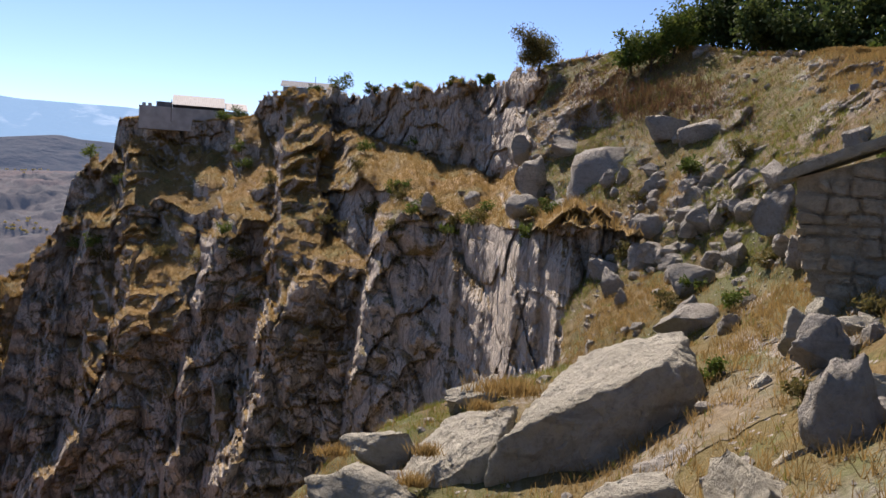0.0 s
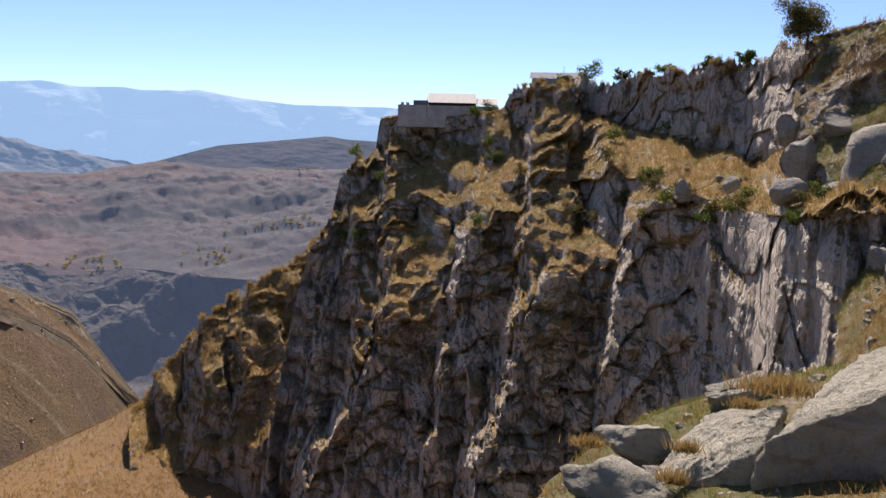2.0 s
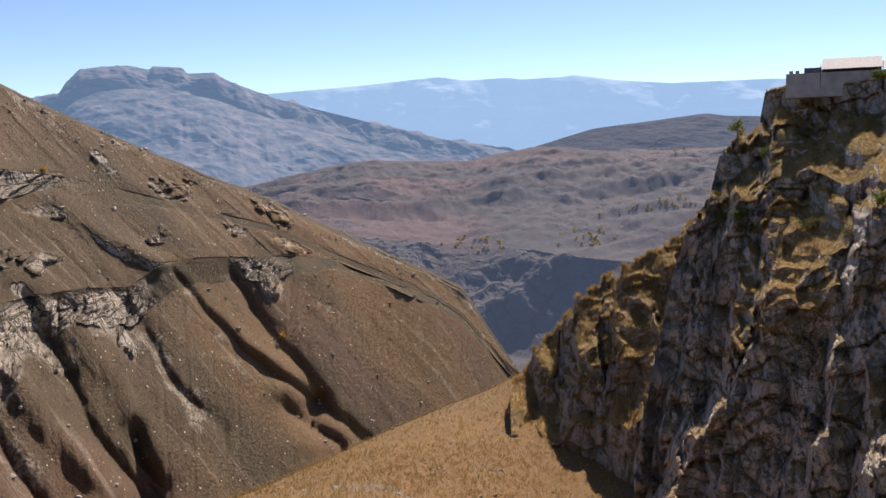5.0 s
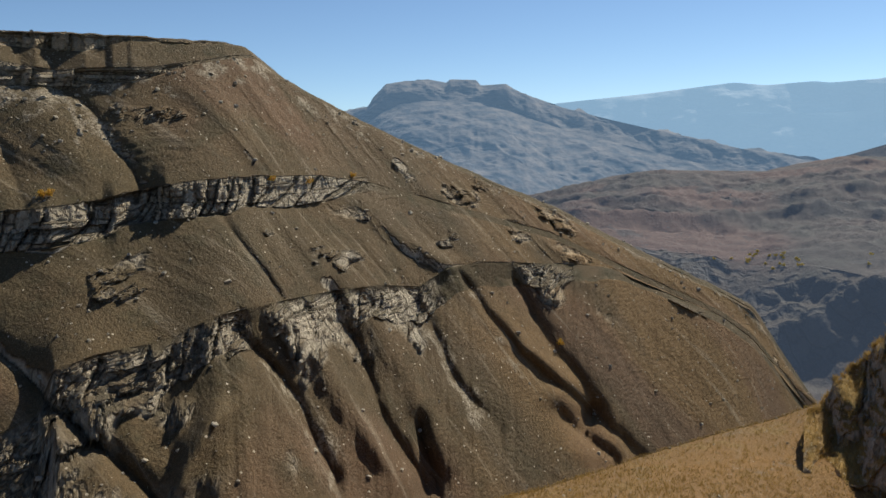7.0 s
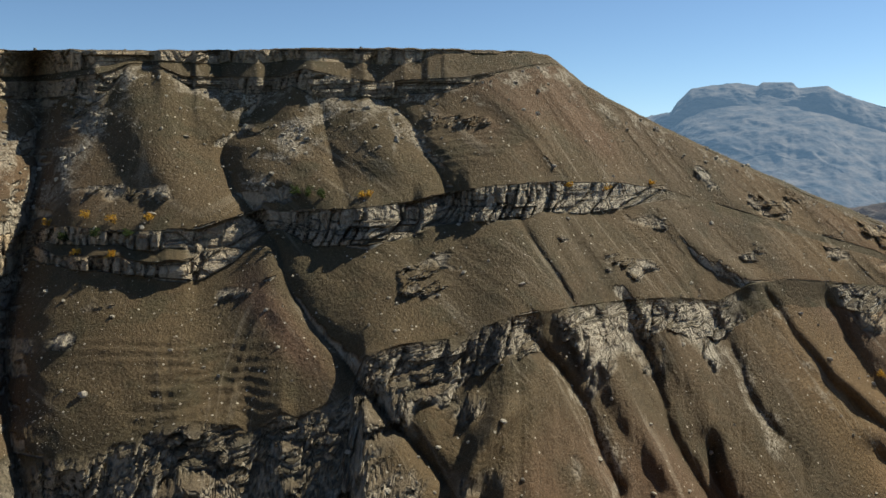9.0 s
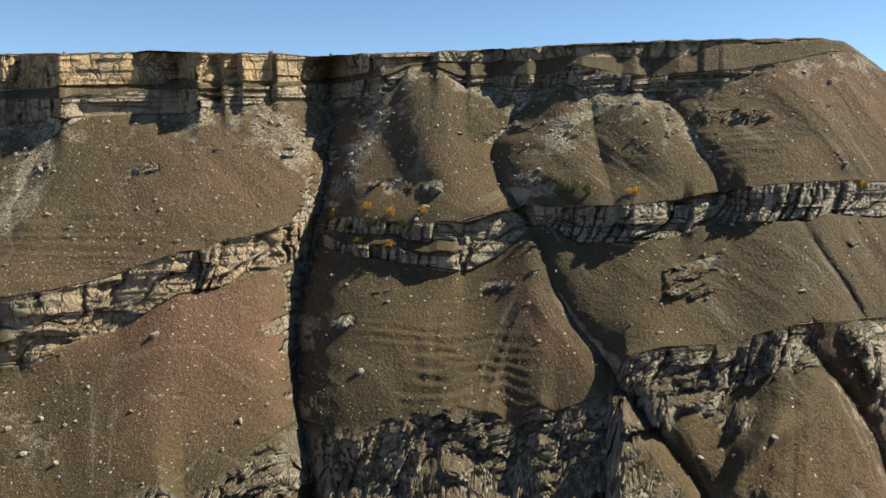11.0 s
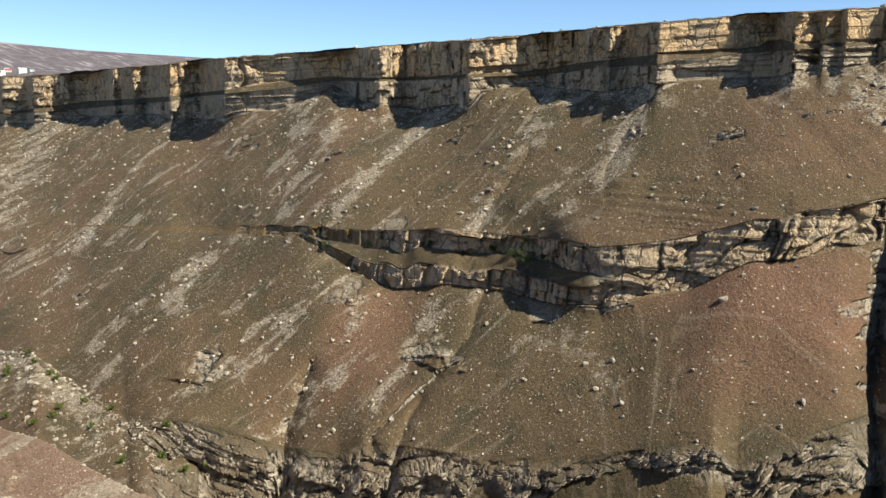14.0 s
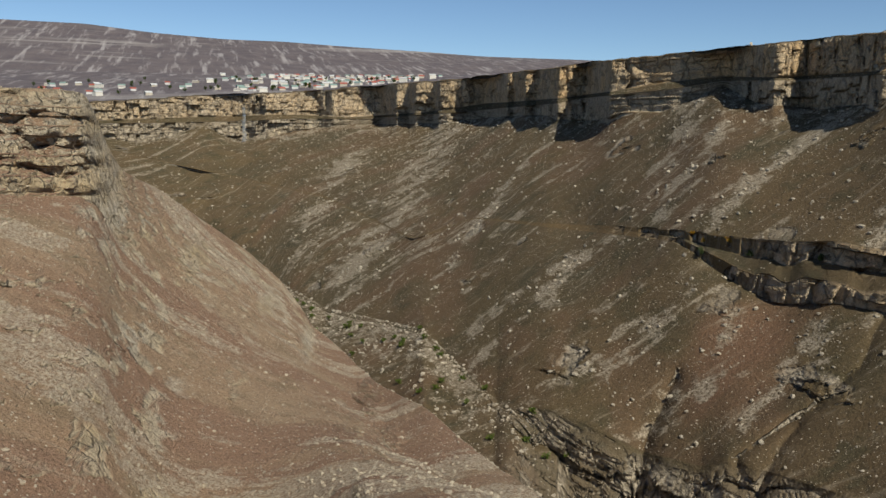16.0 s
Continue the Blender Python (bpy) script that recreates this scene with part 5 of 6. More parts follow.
def rock_material(name, light, dark, grain, lichen=(0.10, 0.085, 0.06)):
    m, t, bsdf = material(name, 0.92)
    pos = t.nodes.new("ShaderNodeNewGeometry").outputs["Position"]
    rnd = t.nodes.new("ShaderNodeObjectInfo").outputs["Random"]
    big = noise_tex(t, 0.5 / grain, pos, 6, rough=0.6)
    fine = noise_tex(t, 4.0 / grain, pos, 7, rough=0.72)
    bed = noise_tex(t, 1.0, pos, 5, (0.5 / grain, 0.5 / grain, 3.0 / grain))
    col = mix(t, ramp(t, big, (0.38, 0.0), (0.62, 1.0)), light, dark)
    col = mix(t, ramp(t, fine, (0.32, 0.0), (0.55, 1.0)), mix(t, 0.6, col, tuple(c * 0.3 for c in dark)), col)
    col = mix(t, ramp(t, bed, (0.55, 0.0), (0.7, 0.45)), col, lichen)
    tone = mix(t, ramp(t, rnd, (0.0, 0.0), (1.0, 0.4)), col, dark)
    t.links.new(tone, bsdf.inputs["Base Color"])
    s1 = node(t, "ShaderNodeMath", op="ADD")
    t.links.new(big, s1.inputs[0])
    t.links.new(fine, s1.inputs[1])
    bump(t, bsdf, s1.outputs[0], 0.32 * grain, 1.0)
    return m


def leaf_material(name, a, b_, scale=1.0):
    m, t, bsdf = material(name, 0.8)
    geo = t.nodes.new("ShaderNodeNewGeometry")
    col = mix(t, geo.outputs["Random Per Island"], a, b_)
    t.links.new(col, bsdf.inputs["Base Color"])
    trans = node(t, "ShaderNodeBsdfTranslucent")
    t.links.new(col, trans.inputs["Color"])
    add = node(t, "ShaderNodeMixShader", Fac=0.35)
    t.links.new(bsdf.outputs[0], add.inputs[1])
    t.links.new(trans.outputs[0], add.inputs[2])
    t.links.new(add.outputs[0], t.nodes["Material Output"].inputs[0])
    return m


def plain_material(name, a, b_, scale, rough=0.8, metal=0.0, streak=None):
    m, t, bsdf = material(name, rough)
    bsdf.inputs["Metallic"].default_value = metal
    co = t.nodes.new("ShaderNodeTexCoord").outputs["Object"]
    n1 = noise_tex(t, scale, co, 6, streak)
    col = mix(t, ramp(t, n1, (0.35, 0.0), (0.65, 1.0)), a, b_)
    t.links.new(col, bsdf.inputs["Base Color"])
    bump(t, bsdf, n1, 0.02, 0.4)
    return m


mat_pale_rock = rock_material("pale_limestone", (0.56, 0.51, 0.39), (0.43, 0.39, 0.295), 0.7)
mat_grey_rock = rock_material("grey_rock", (0.46, 0.41, 0.33), (0.34, 0.31, 0.255), 0.6)
mat_wall_stone = rock_material("talus_stone", (0.56, 0.48, 0.37), (0.38, 0.33, 0.26), 2.0)
mat_near_stone = rock_material("slope_stone", (0.64, 0.54, 0.41), (0.46, 0.385, 0.29), 1.5)
mat_masonry = rock_material("masonry", (0.62, 0.52, 0.36), (0.46, 0.385, 0.265), 0.7)
mat_gold_grass = leaf_material("golden_grass", (0.42, 0.28, 0.10), (0.25, 0.17, 0.06))
mat_green_grass = leaf_material("green_grass", (0.16, 0.20, 0.03), (0.24, 0.22, 0.05))
mat_weeds = leaf_material("brown_weeds", (0.15, 0.075, 0.04), (0.10, 0.07, 0.03))
mat_leaf_dark = leaf_material("dark_leaves", (0.04, 0.065, 0.02), (0.09, 0.115, 0.032))
mat_leaf_green = leaf_material("green_leaves", (0.07, 0.115, 0.02), (0.14, 0.16, 0.03))
mat_leaf_olive = leaf_material("olive_leaves", (0.085, 0.085, 0.025), (0.17, 0.13, 0.04))
mat_leaf_orange = leaf_material("autumn_leaves", (0.50, 0.24, 0.03), (0.60, 0.40, 0.05))
mat_leaf_yellow = leaf_material("yellow_leaves", (0.55, 0.42, 0.12), (0.32, 0.28, 0.09))
mat_bark = plain_material("bark", (0.09, 0.07, 0.05), (0.05, 0.04, 0.03), 6.0)
mat_roof = plain_material("pale_sheet_roof", (0.46, 0.43, 0.39), (0.36, 0.33, 0.29), 0.8, 0.8, streak=(3, 3, 0.4))
mat_roof_dark = plain_material("dark_sheet_roof", (0.20, 0.20, 0.20), (0.13, 0.13, 0.13), 0.8, 0.9)
mat_concrete = plain_material("grey_concrete", (0.46, 0.43, 0.38), (0.34, 0.32, 0.28), 0.7)
mat_dark = plain_material("dark_opening", (0.03, 0.03, 0.03), (0.05, 0.045, 0.04), 2.0)
SHEETS = (hill, cliff)


def ground_at(az, dist, sheets=SHEETS):
    best = None
    for s_ in sheets:
        gap = (s_.a - az) ** 2 * (math.pi / 180 * dist) ** 2 + (s_.d - dist) ** 2
        k = int(np.argmin(gap))
        if best is None or gap.flat[k] < best[0]:
            best = (gap.flat[k], float(s_.z.flat[k]))
    return best[1]


# ---- rocks ----
def rock_shape(seed, sub=3, cuts=13):
    """An angular rock about the origin, about one metre in radius."""
    rng = random.Random(seed)
    bm_ = bmesh.new()
    bmesh.ops.create_icosphere(bm_, subdivisions=sub, radius=1.0)
    planes = [(Vector((rng.gauss(0, 1), rng.gauss(0, 1), rng.gauss(0, 0.8))).normalized(), rng.uniform(0.36, 0.70)) for _ in range(cuts)]
    shift = Vector((seed * 3.1, seed * 1.7, 0))
    if sub > 2:
        for v in bm_.verts:
            v.co *= 1 + 0.22 * noise.fractal(v.co * 1.2 + shift, 0.9, 2.0, 3)
    for v in bm_.verts:
        for n_, d_ in planes:
            over = v.co.dot(n_) - d_
            if over > 0:
                v.co -= n_ * over
    if sub > 2:
        for v in bm_.verts:
            n0 = v.co.normalized()
            split = abs(noise.noise(v.co * 1.6 + shift * 2)) * 0.10 + abs(noise.noise(v.co * 4.2 + shift)) * 0.05
            v.co += n0 * (0.085 * noise.fractal(v.co * 3.5 + shift, 0.7, 2.1, 5) + min(split, 0.05) - 0.04)
    return bm_


def boulder(az, dist, z, wide, deep, high, tilt, seed, label, mat=None, group="boulders of the foreground"):
    """A boulder whose foot is at height z under the eye, wide and deep across and along the view."""
    floor_ = max(min(z, ground_at(az, dist)) - 0.15, z - 0.5 * high - 0.1)
    bm_ = rock_shape(seed, 4 if dist < 25 else 3)
    bmesh.ops.rotate(bm_, verts=bm_.verts, cent=(0, 0, 0), matrix=Matrix.Rotation(radians(-tilt), 3, "Y"))
    lo = [min(v.co[k] for v in bm_.verts) for k in range(3)]
    hi = [max(v.co[k] for v in bm_.verts) for k in range(3)]
    tall = z + high - floor_
    for v in bm_.verts:
        u = [(v.co[k] - lo[k]) / (hi[k] - lo[k]) for k in range(3)]
        v.co = Vector(((u[0] - 0.5) * wide, (u[1] - 0.5) * deep, u[2] * tall))
    me_ = bpy.data.meshes.new("boulder")
    bm_.to_mesh(me_)
    bm_.free()
    me_.polygons.foreach_set("use_smooth", np.ones(len(me_.polygons), bool))
    me_.materials.append(mat or (mat_pale_rock if dist < 22 and seed not in (6, 10, 12) else mat_grey_rock))
    ob = new("boulder", me_)
    ob.matrix_world = Matrix.Translation(point(az, dist, floor_)) @ Matrix.Rotation(radians(az), 4, "Z")
    return tagged(ob, label, "boulder", group)


def hull_rock(corners, label, seed):
    """A great split boulder from its corners (bearing, distance, height), roughened."""
    pts_ = [point(*c) for c in corners]
    mid = sum(pts_, Vector()) / len(pts_)
    bm_ = bmesh.new()
    for p in pts_:
        bm_.verts.new(p - mid)
    bmesh.ops.convex_hull(bm_, input=bm_.verts)
    bmesh.ops.triangulate(bm_, faces=bm_.faces)
    for _ in range(5):
        long_ = [e for e in bm_.edges if e.calc_length() > 0.11]
        if not long_:
            break
        bmesh.ops.subdivide_edges(bm_, edges=long_, cuts=1, use_grid_fill=True)
        bmesh.ops.triangulate(bm_, faces=bm_.faces)
    bmesh.ops.smooth_vert(bm_, verts=bm_.verts, factor=0.5, use_axis_x=True, use_axis_y=True, use_axis_z=True)
    bm_.normal_update()
    shift = Vector((seed, seed * 2, 0))
    moves = [(v, v.normal * (0.13 * noise.fractal(v.co * 0.9 + shift, 1.0, 2.0, 4) + 0.07 * noise.fractal(v.co * 3.5 + shift, 0.8, 2.1, 5) - 0.12 * max(0.0, 0.25 - 3 * abs(noise.noise(v.co * 0.8 + shift))))) for v in bm_.verts]
    for v, m_ in moves:
        v.co += m_
    me_ = bpy.data.meshes.new("boulder")
    bm_.to_mesh(me_)
    bm_.free()
    me_.polygons.foreach_set("use_smooth", np.ones(len(me_.polygons), bool))
    me_.materials.append(mat_pale_rock)
    ob = new("boulder", me_)
    ob.location = mid
    return tagged(ob, label, "boulder", "boulders of the foreground")


hull_rock([(-10.0, 20.5, -4.11), (-16.8, 20, -3.18), (-18.3, 18.5, -3.81), (-15.7, 17, -3.44), (-9.4, 16.6, -4.35), (-4.8, 16, -5.08), (-4.2, 15.8, -6.19), (-14.2, 16.4, -5.5), (-20.0, 18.2, -4.88), (-20.4, 18.5, -5.44), (-9.7, 21, -6.74)], "great tilted slab of pale limestone beside the path", 1)
hull_rock([(-6.0, 19.5, -5.23), (-1.6, 20, -5.76), (0.6, 18.5, -6.1), (2.1, 17.5, -6.54), (2.4, 17, -6.97), (-4.0, 16.2, -6.41), (-5.8, 17.2, -4.85), (-4.6, 16.2, -5.35), (-6.0, 19, -7.59)], "split pale slab leaning on the great boulder", 2)
boulder(4.4, 16.0, -7.0, 2.34, 1.87, 1.16, 8, 2, "flat-topped pale boulder on the brink")
boulder(3.5, 19.0, -6.8, 1.81, 1.27, 0.97, 3, 3, "low pale slab of rock on the brink")
boulder(-3.1, 21.5, -6.3, 1.53, 1.23, 1.21, -20, 4, "pointed grey boulder behind golden grass")
boulder(-16.7, 14.5, -5.2, 1.28, 1.03, 0.91, 0, 6, "dark rounded boulder in shade")
boulder(-14.5, 12.0, -5.1, 2.28, 1.37, 1.02, 3, 7, "broad pale slab in front of the great boulder")
boulder(-23.4, 10.8, -4.4, 1.76, 1.23, 1.16, -2, 8, "pale rough boulder on the near edge")
boulder(-25.4, 12.2, -3.9, 1.29, 1.03, 0.66, -8, 9, "low pale slab in the grass")
boulder(-27.3, 12.0, -3.7, 1.27, 0.89, 1.79, 28, 10, "pitted dark grey boulder leaning in the grass")
boulder(-29.0, 12.8, -3.1, 0.96, 0.77, 0.83, 20, 11, "grey boulder stacked against another")
boulder(-25.6, 17.0, -3.2, 1.27, 1.02, 1.12, -15, 12, "rounded grey boulder beside green weeds")
boulder(-23.9, 18.5, -3.1, 0.75, 0.60, 0.94, 10, 13, "grey weathered boulder half sunk in the grass")
boulder(-22.4, 17.0, -4.0, 0.79, 0.63, 0.66, -10, 14, "small grey boulder on short grass")
boulder(-10.8, 46.0, -2.2, 3.75, 3.38, 4.47, -25, 15, "great grey boulder perched on the terrace")
boulder(-6.0, 50.0, -0.2, 2.04, 1.84, 1.97, 25, 16, "grey weathered boulder half sunk in the grass")
boulder(-5.5, 47.0, -2.0, 1.88, 1.70, 1.44, 5, 17, "grey weathered boulder half sunk in the grass")
boulder(-14.7, 44.0, 2.6, 2.24, 1.35, 1.26, 4, 18, "dark flat outcrop in the hillside")
boulder(-17.2, 42.0, 2.2, 2.71, 1.63, 1.43, -6, 19, "dark flat outcrop in the hillside")
boulder(-6.2, 58.0, -4.9, 5.13, 3.08, 2.72, 0, 20, "pale rock ledge at the lip of the buttress")
boulder(-17.1, 26.0, -4.8, 2.03, 1.42, 1.54, 8, 21, "pale broken boulder in scree")
boulder(-17.0, 35.9, -1.3, 1.71, 1.37, 0.85, 6, 22, "grey weathered boulder half sunk in the grass")
boulder(-14.4, 37.4, -2.2, 1.27, 1.02, 1.27, -8, 23, "grey weathered boulder half sunk in the grass")
boulder(-17.1, 30.5, -3.5, 1.76, 1.41, 1.04, 10, 24, "grey weathered boulder half sunk in the grass")
boulder(-17.1, 28.1, -4.0, 0.86, 0.69, 0.77, -5, 25, "grey weathered boulder half sunk in the grass")
boulder(-18.3, 36.9, 0.1, 1.50, 1.20, 1.25, -12, 26, "grey weathered boulder half sunk in the grass")
boulder(-21.9, 30.0, -1.2, 1.63, 1.14, 1.73, 14, 27, "grey weathered boulder half sunk in the grass")
boulder(-17.3, 36.6, -0.7, 1.74, 1.40, 1.05, 4, 28, "grey weathered boulder half sunk in the grass")
boulder(-19.9, 35.2, 0.3, 1.31, 1.05, 0.84, 0, 29, "grey weathered boulder half sunk in the grass")
boulder(-10.7, 40.3, -4.0, 1.37, 1.10, 1.10, 20, 30, "pale broken boulder in scree")
boulder(-12.1, 34.8, -4.5, 1.18, 0.95, 1.30, -15, 31, "pale broken boulder in scree")
boulder(-8.6, 52.0, 1.4, 2.47, 1.73, 1.77, 12, 32, "grey weathered boulder half sunk in the grass")
boulder(0.9, 60.0, -1.9, 1.10, 0.88, 0.90, 0, 33, "grey weathered boulder half sunk in the grass")
boulder(-2.1, 58.0, -1.5, 1.18, 0.95, 0.79, 0, 34, "grey weathered boulder half sunk in the grass")
boulder(-25.5, 20.1, -2.7, 0.96, 0.67, 0.62, -6, 35, "grey weathered boulder half sunk in the grass")
boulder(-23.8, 26.3, -1.9, 1.07, 0.75, 0.89, -6, 36, "grey weathered boulder half sunk in the grass")
boulder(-19.8, 30.3, -2.5, 1.13, 0.91, 0.93, 12, 37, "grey weathered boulder half sunk in the grass")
boulder(-13.6, 36.4, -3.3, 0.99, 0.79, 1.11, 0, 38, "grey weathered boulder half sunk in the grass")
boulder(-5.2, 56.0, 1.9, 1.33, 1.07, 1.33, 18, 39, "grey weathered boulder half sunk in the grass")
boulder(-27.4, 17.8, -2.6, 0.90, 0.63, 0.48, 5, 40, "grey weathered boulder half sunk in the grass")
boulder(-19.7, 24.0, -3.7, 0.65, 0.52, 0.49, 0, 41, "grey weathered boulder half sunk in the grass")


def pick(sheet, weight, n, seed, where=None):
    """Random places of a sheet, by weight and by the area of its cells."""
    rng = np.random.default_rng(seed)
    x, y, z = sheet.xyz()
    area = np.abs(np.gradient(sheet.d, axis=0)) + np.abs(np.gradient(sheet.z, axis=0))
    wgt = weight * area * np.radians(np.abs(np.gradient(sheet.a, axis=1))) * sheet.d
    if where is not None:
        wgt = wgt * where
    wgt = np.clip(wgt, 0, None).ravel()
    k = rng.choice(wgt.size, n, p=wgt / wgt.sum())
    return np.stack([x.ravel()[k], y.ravel()[k], z.ravel()[k] + EYE], -1), k, rng


STONE_SHAPES, CHIP_SHAPES = [], []
for s_ in range(7):
    bm = rock_shape(200 + s_, 1, 6)
    STONE_SHAPES.append((np.array([v.co[:] for v in bm.verts]), np.array([[v.index for v in f_.verts] for f_ in bm.faces])))
    bm.free()
    chip = np.array([(1, 0, 0), (-1, 0, 0), (0, 1, 0), (0, -1, 0), (0, 0, 0.8), (0, 0, -0.8)]) * np.random.default_rng(s_).uniform(0.6, 1.2, (6, 1)) + np.random.default_rng(s_ + 50).normal(0, 0.18, (6, 3))
    CHIP_SHAPES.append((chip, np.array([(0, 2, 4), (2, 1, 4), (1, 3, 4), (3, 0, 4), (2, 0, 5), (1, 2, 5), (3, 1, 5), (0, 3, 5)])))


def stones(name, sheet, weight, n, small, large, mat, seed, label, where=None):
    """Loose stones strewn over a sheet, one body of stuff."""
    places, _, rng = pick(sheet, weight, n, seed, where)
    vs, fs, base = [], [], 0
    for p in places:
        size = small * (large / small) ** (rng.random() ** 5.0)
        v, f_ = (STONE_SHAPES if size > 0.4 * large else CHIP_SHAPES)[rng.integers(7)]
        a, b_ = rng.uniform(0, 6.28, 2)
        r1 = np.array([[math.cos(a), -math.sin(a), 0], [math.sin(a), math.cos(a), 0], [0, 0, 1]])
        r2 = np.array([[1, 0, 0], [0, math.cos(b_), -math.sin(b_)], [0, math.sin(b_), math.cos(b_)]])
        q = (v @ r2) * size * 0.5 * np.array([rng.uniform(0.8, 1.5), rng.uniform(0.7, 1.2), rng.uniform(0.6, 1.0)])
        vs.append(q @ r1 + p + np.array([0, 0, 0.12 * size]))
        fs.append(f_ + base)
        base += len(v)
    me_ = mesh_from(name, np.concatenate(vs).tolist(), np.concatenate(fs).tolist(), mat)
    return tagged(new(name, me_), label, "stones", kind="stuff")


stones("talus_stones", wall, wall.stones + 0.02, 26000, 0.5, 3.4, mat_wall_stone, 5, "pale limestone blocks strewn down the talus")


def chips(name, sheet, weight, n, small, large, mat, seed, label, where=None):
    """Gravel: a great many small angular chips on a sheet."""
    places, _, rng = pick(sheet, weight, n, seed, where)
    v = np.array([c for c, _ in CHIP_SHAPES])[rng.integers(7, size=n)]
    a = rng.uniform(0, 6.28, n)
    size = (small * (large / small) ** (rng.random(n) ** 2))[:, None] * 0.5
    x, y = v[..., 0] * np.cos(a)[:, None] - v[..., 1] * np.sin(a)[:, None], v[..., 0] * np.sin(a)[:, None] + v[..., 1] * np.cos(a)[:, None]
    v = np.stack([x * size * 1.2, y * size, v[..., 2] * size], -1) + places[:, None, :]
    faces = (CHIP_SHAPES[0][1][None] + 6 * np.arange(n)[:, None, None]).reshape(-1, 3)
    me_ = bpy.data.meshes.new(name)
    me_.vertices.add(6 * n)
    me_.vertices.foreach_set("co", v.astype(np.float32).ravel())
    me_.loops.add(24 * n)
    me_.loops.foreach_set("vertex_index", faces.ravel().astype(np.int32))
    me_.polygons.add(8 * n)
    me_.polygons.foreach_set("loop_start", np.arange(0, 24 * n, 3, dtype=np.int32))
    me_.update(calc_edges=True)
    me_.materials.append(mat)
    return tagged(new(name, me_), label, "stones", kind="stuff")


spread_ = np.isin(wall.seg, (5, 9)) * (0.10 + 0.5 * step(0.0, 0.5, fbm(wall.along * 0.05, wall.run * 0.012, 0 * wall.run, 4, 63)) + wall.stones) * (0.25 + 0.75 * step(96, 112, wall.a)) + 0.5 * (wall.seg == 3)
chips("talus_gravel", wall, spread_, 64000, 0.3, 0.95, mat_wall_stone, 55, "pale gravel scattered over the brown talus", (wall.a > 45) & (wall.a < 176))
near_field = near.scree ** 2 + 0.06
chips("slope_gravel", near, near.scree ** 1.5 + 0.12, 30000, 0.12, 0.5, mat_near_stone, 56, "pale gravel in streaks down the reddish slope", (near.seg >= 1) & (near.el() > -32) & (near.el() < 2))
stones("slope_stones", near, near_field, 16000, 0.16, 1.2, mat_near_stone, 6, "pale stones strewn down the reddish slope", (near.seg >= 1) & (near.el() > -32) & (near.el() < 2))
stones("hill_stones", hill, 0.2 + np.clip(hill.scree, 0, 1), 1500, 0.10, 0.75, mat_grey_rock, 7, "small grey stones in the grass", (hill.seg >= 1) & (hill.seg <= 5) & (hill.a > -32))
stones("spur_stones", golden, 0.05 + golden.scree, 500, 0.3, 1.6, mat_grey_rock, 8, "dark stones on the golden hillside", (golden.seg == 1))

# rubble of the hollow in the hillside
RUBBLE = []
for s_ in range(5):
    bm = rock_shape(400 + s_, 3, 11)
    me = bpy.data.meshes.new("rubble_rock")
    bm.to_mesh(me)
    bm.free()
    me.materials.append(mat_grey_rock)
    RUBBLE.append(me)
hollow = np.exp(-((hill.a + 14.5) / 4.0) ** 2 - ((hill.el() + 3.5) / 3.4) ** 2) + 0.7 * np.exp(-((hill.a + 22) / 4.0) ** 2 - ((hill.el() + 1.0) / 3.0) ** 2) + 0.5 * np.exp(-((hill.a + 27) / 3.0) ** 2 - ((hill.el() + 9.0) / 3.0) ** 2)
places, _, rng = pick(hill, hollow, 150, 23, (hill.seg >= 1) & (hill.seg <= 4))
for p in places:
    ob = new("rubble_rock", RUBBLE[rng.integers(5)])
    size = (0.14 + 0.7 * rng.random() ** 3.0) * np.linalg.norm(p[:2]) / 32
    ob.matrix_world = Matrix.Translation(Vector(p) + Vector((0, 0, 0.02 * size))) @ Euler(rng.uniform(0, 6.28, 3)).to_matrix().to_4x4() @ Matrix.Diagonal((size * 1.3, size, size * 0.8, 1))
    tagged(ob, "angular grey rock in the rubble of the hillside", "rock", "rubble on the hillside")

# single blocks that have rolled down the talus
BLOCKS = []
for s_ in range(5):
    bm = rock_shape(300 + s_, 2, 8)
    me = bpy.data.meshes.new("talus_block")
    bm.to_mesh(me)
    bm.free()
    me.materials.append(mat_wall_stone)
    BLOCKS.append(me)
places, _, rng = pick(wall, wall.stones + 0.1, 90, 17, (wall.a > 60) & (wall.seg != 10))
for p in places:
    ob = new("talus_block", BLOCKS[rng.integers(5)])
    size = rng.uniform(0.7, 1.7)
    ob.matrix_world = Matrix.Translation(Vector(p) + Vector((0, 0, 0.3 * size))) @ Euler(rng.uniform(0, 6.28, 3)).to_matrix().to_4x4() @ Matrix.Diagonal((size * 1.2, size, size * 0.8, 1))
    tagged(ob, "large pale limestone block lying on the talus", "boulder", "blocks on the talus")


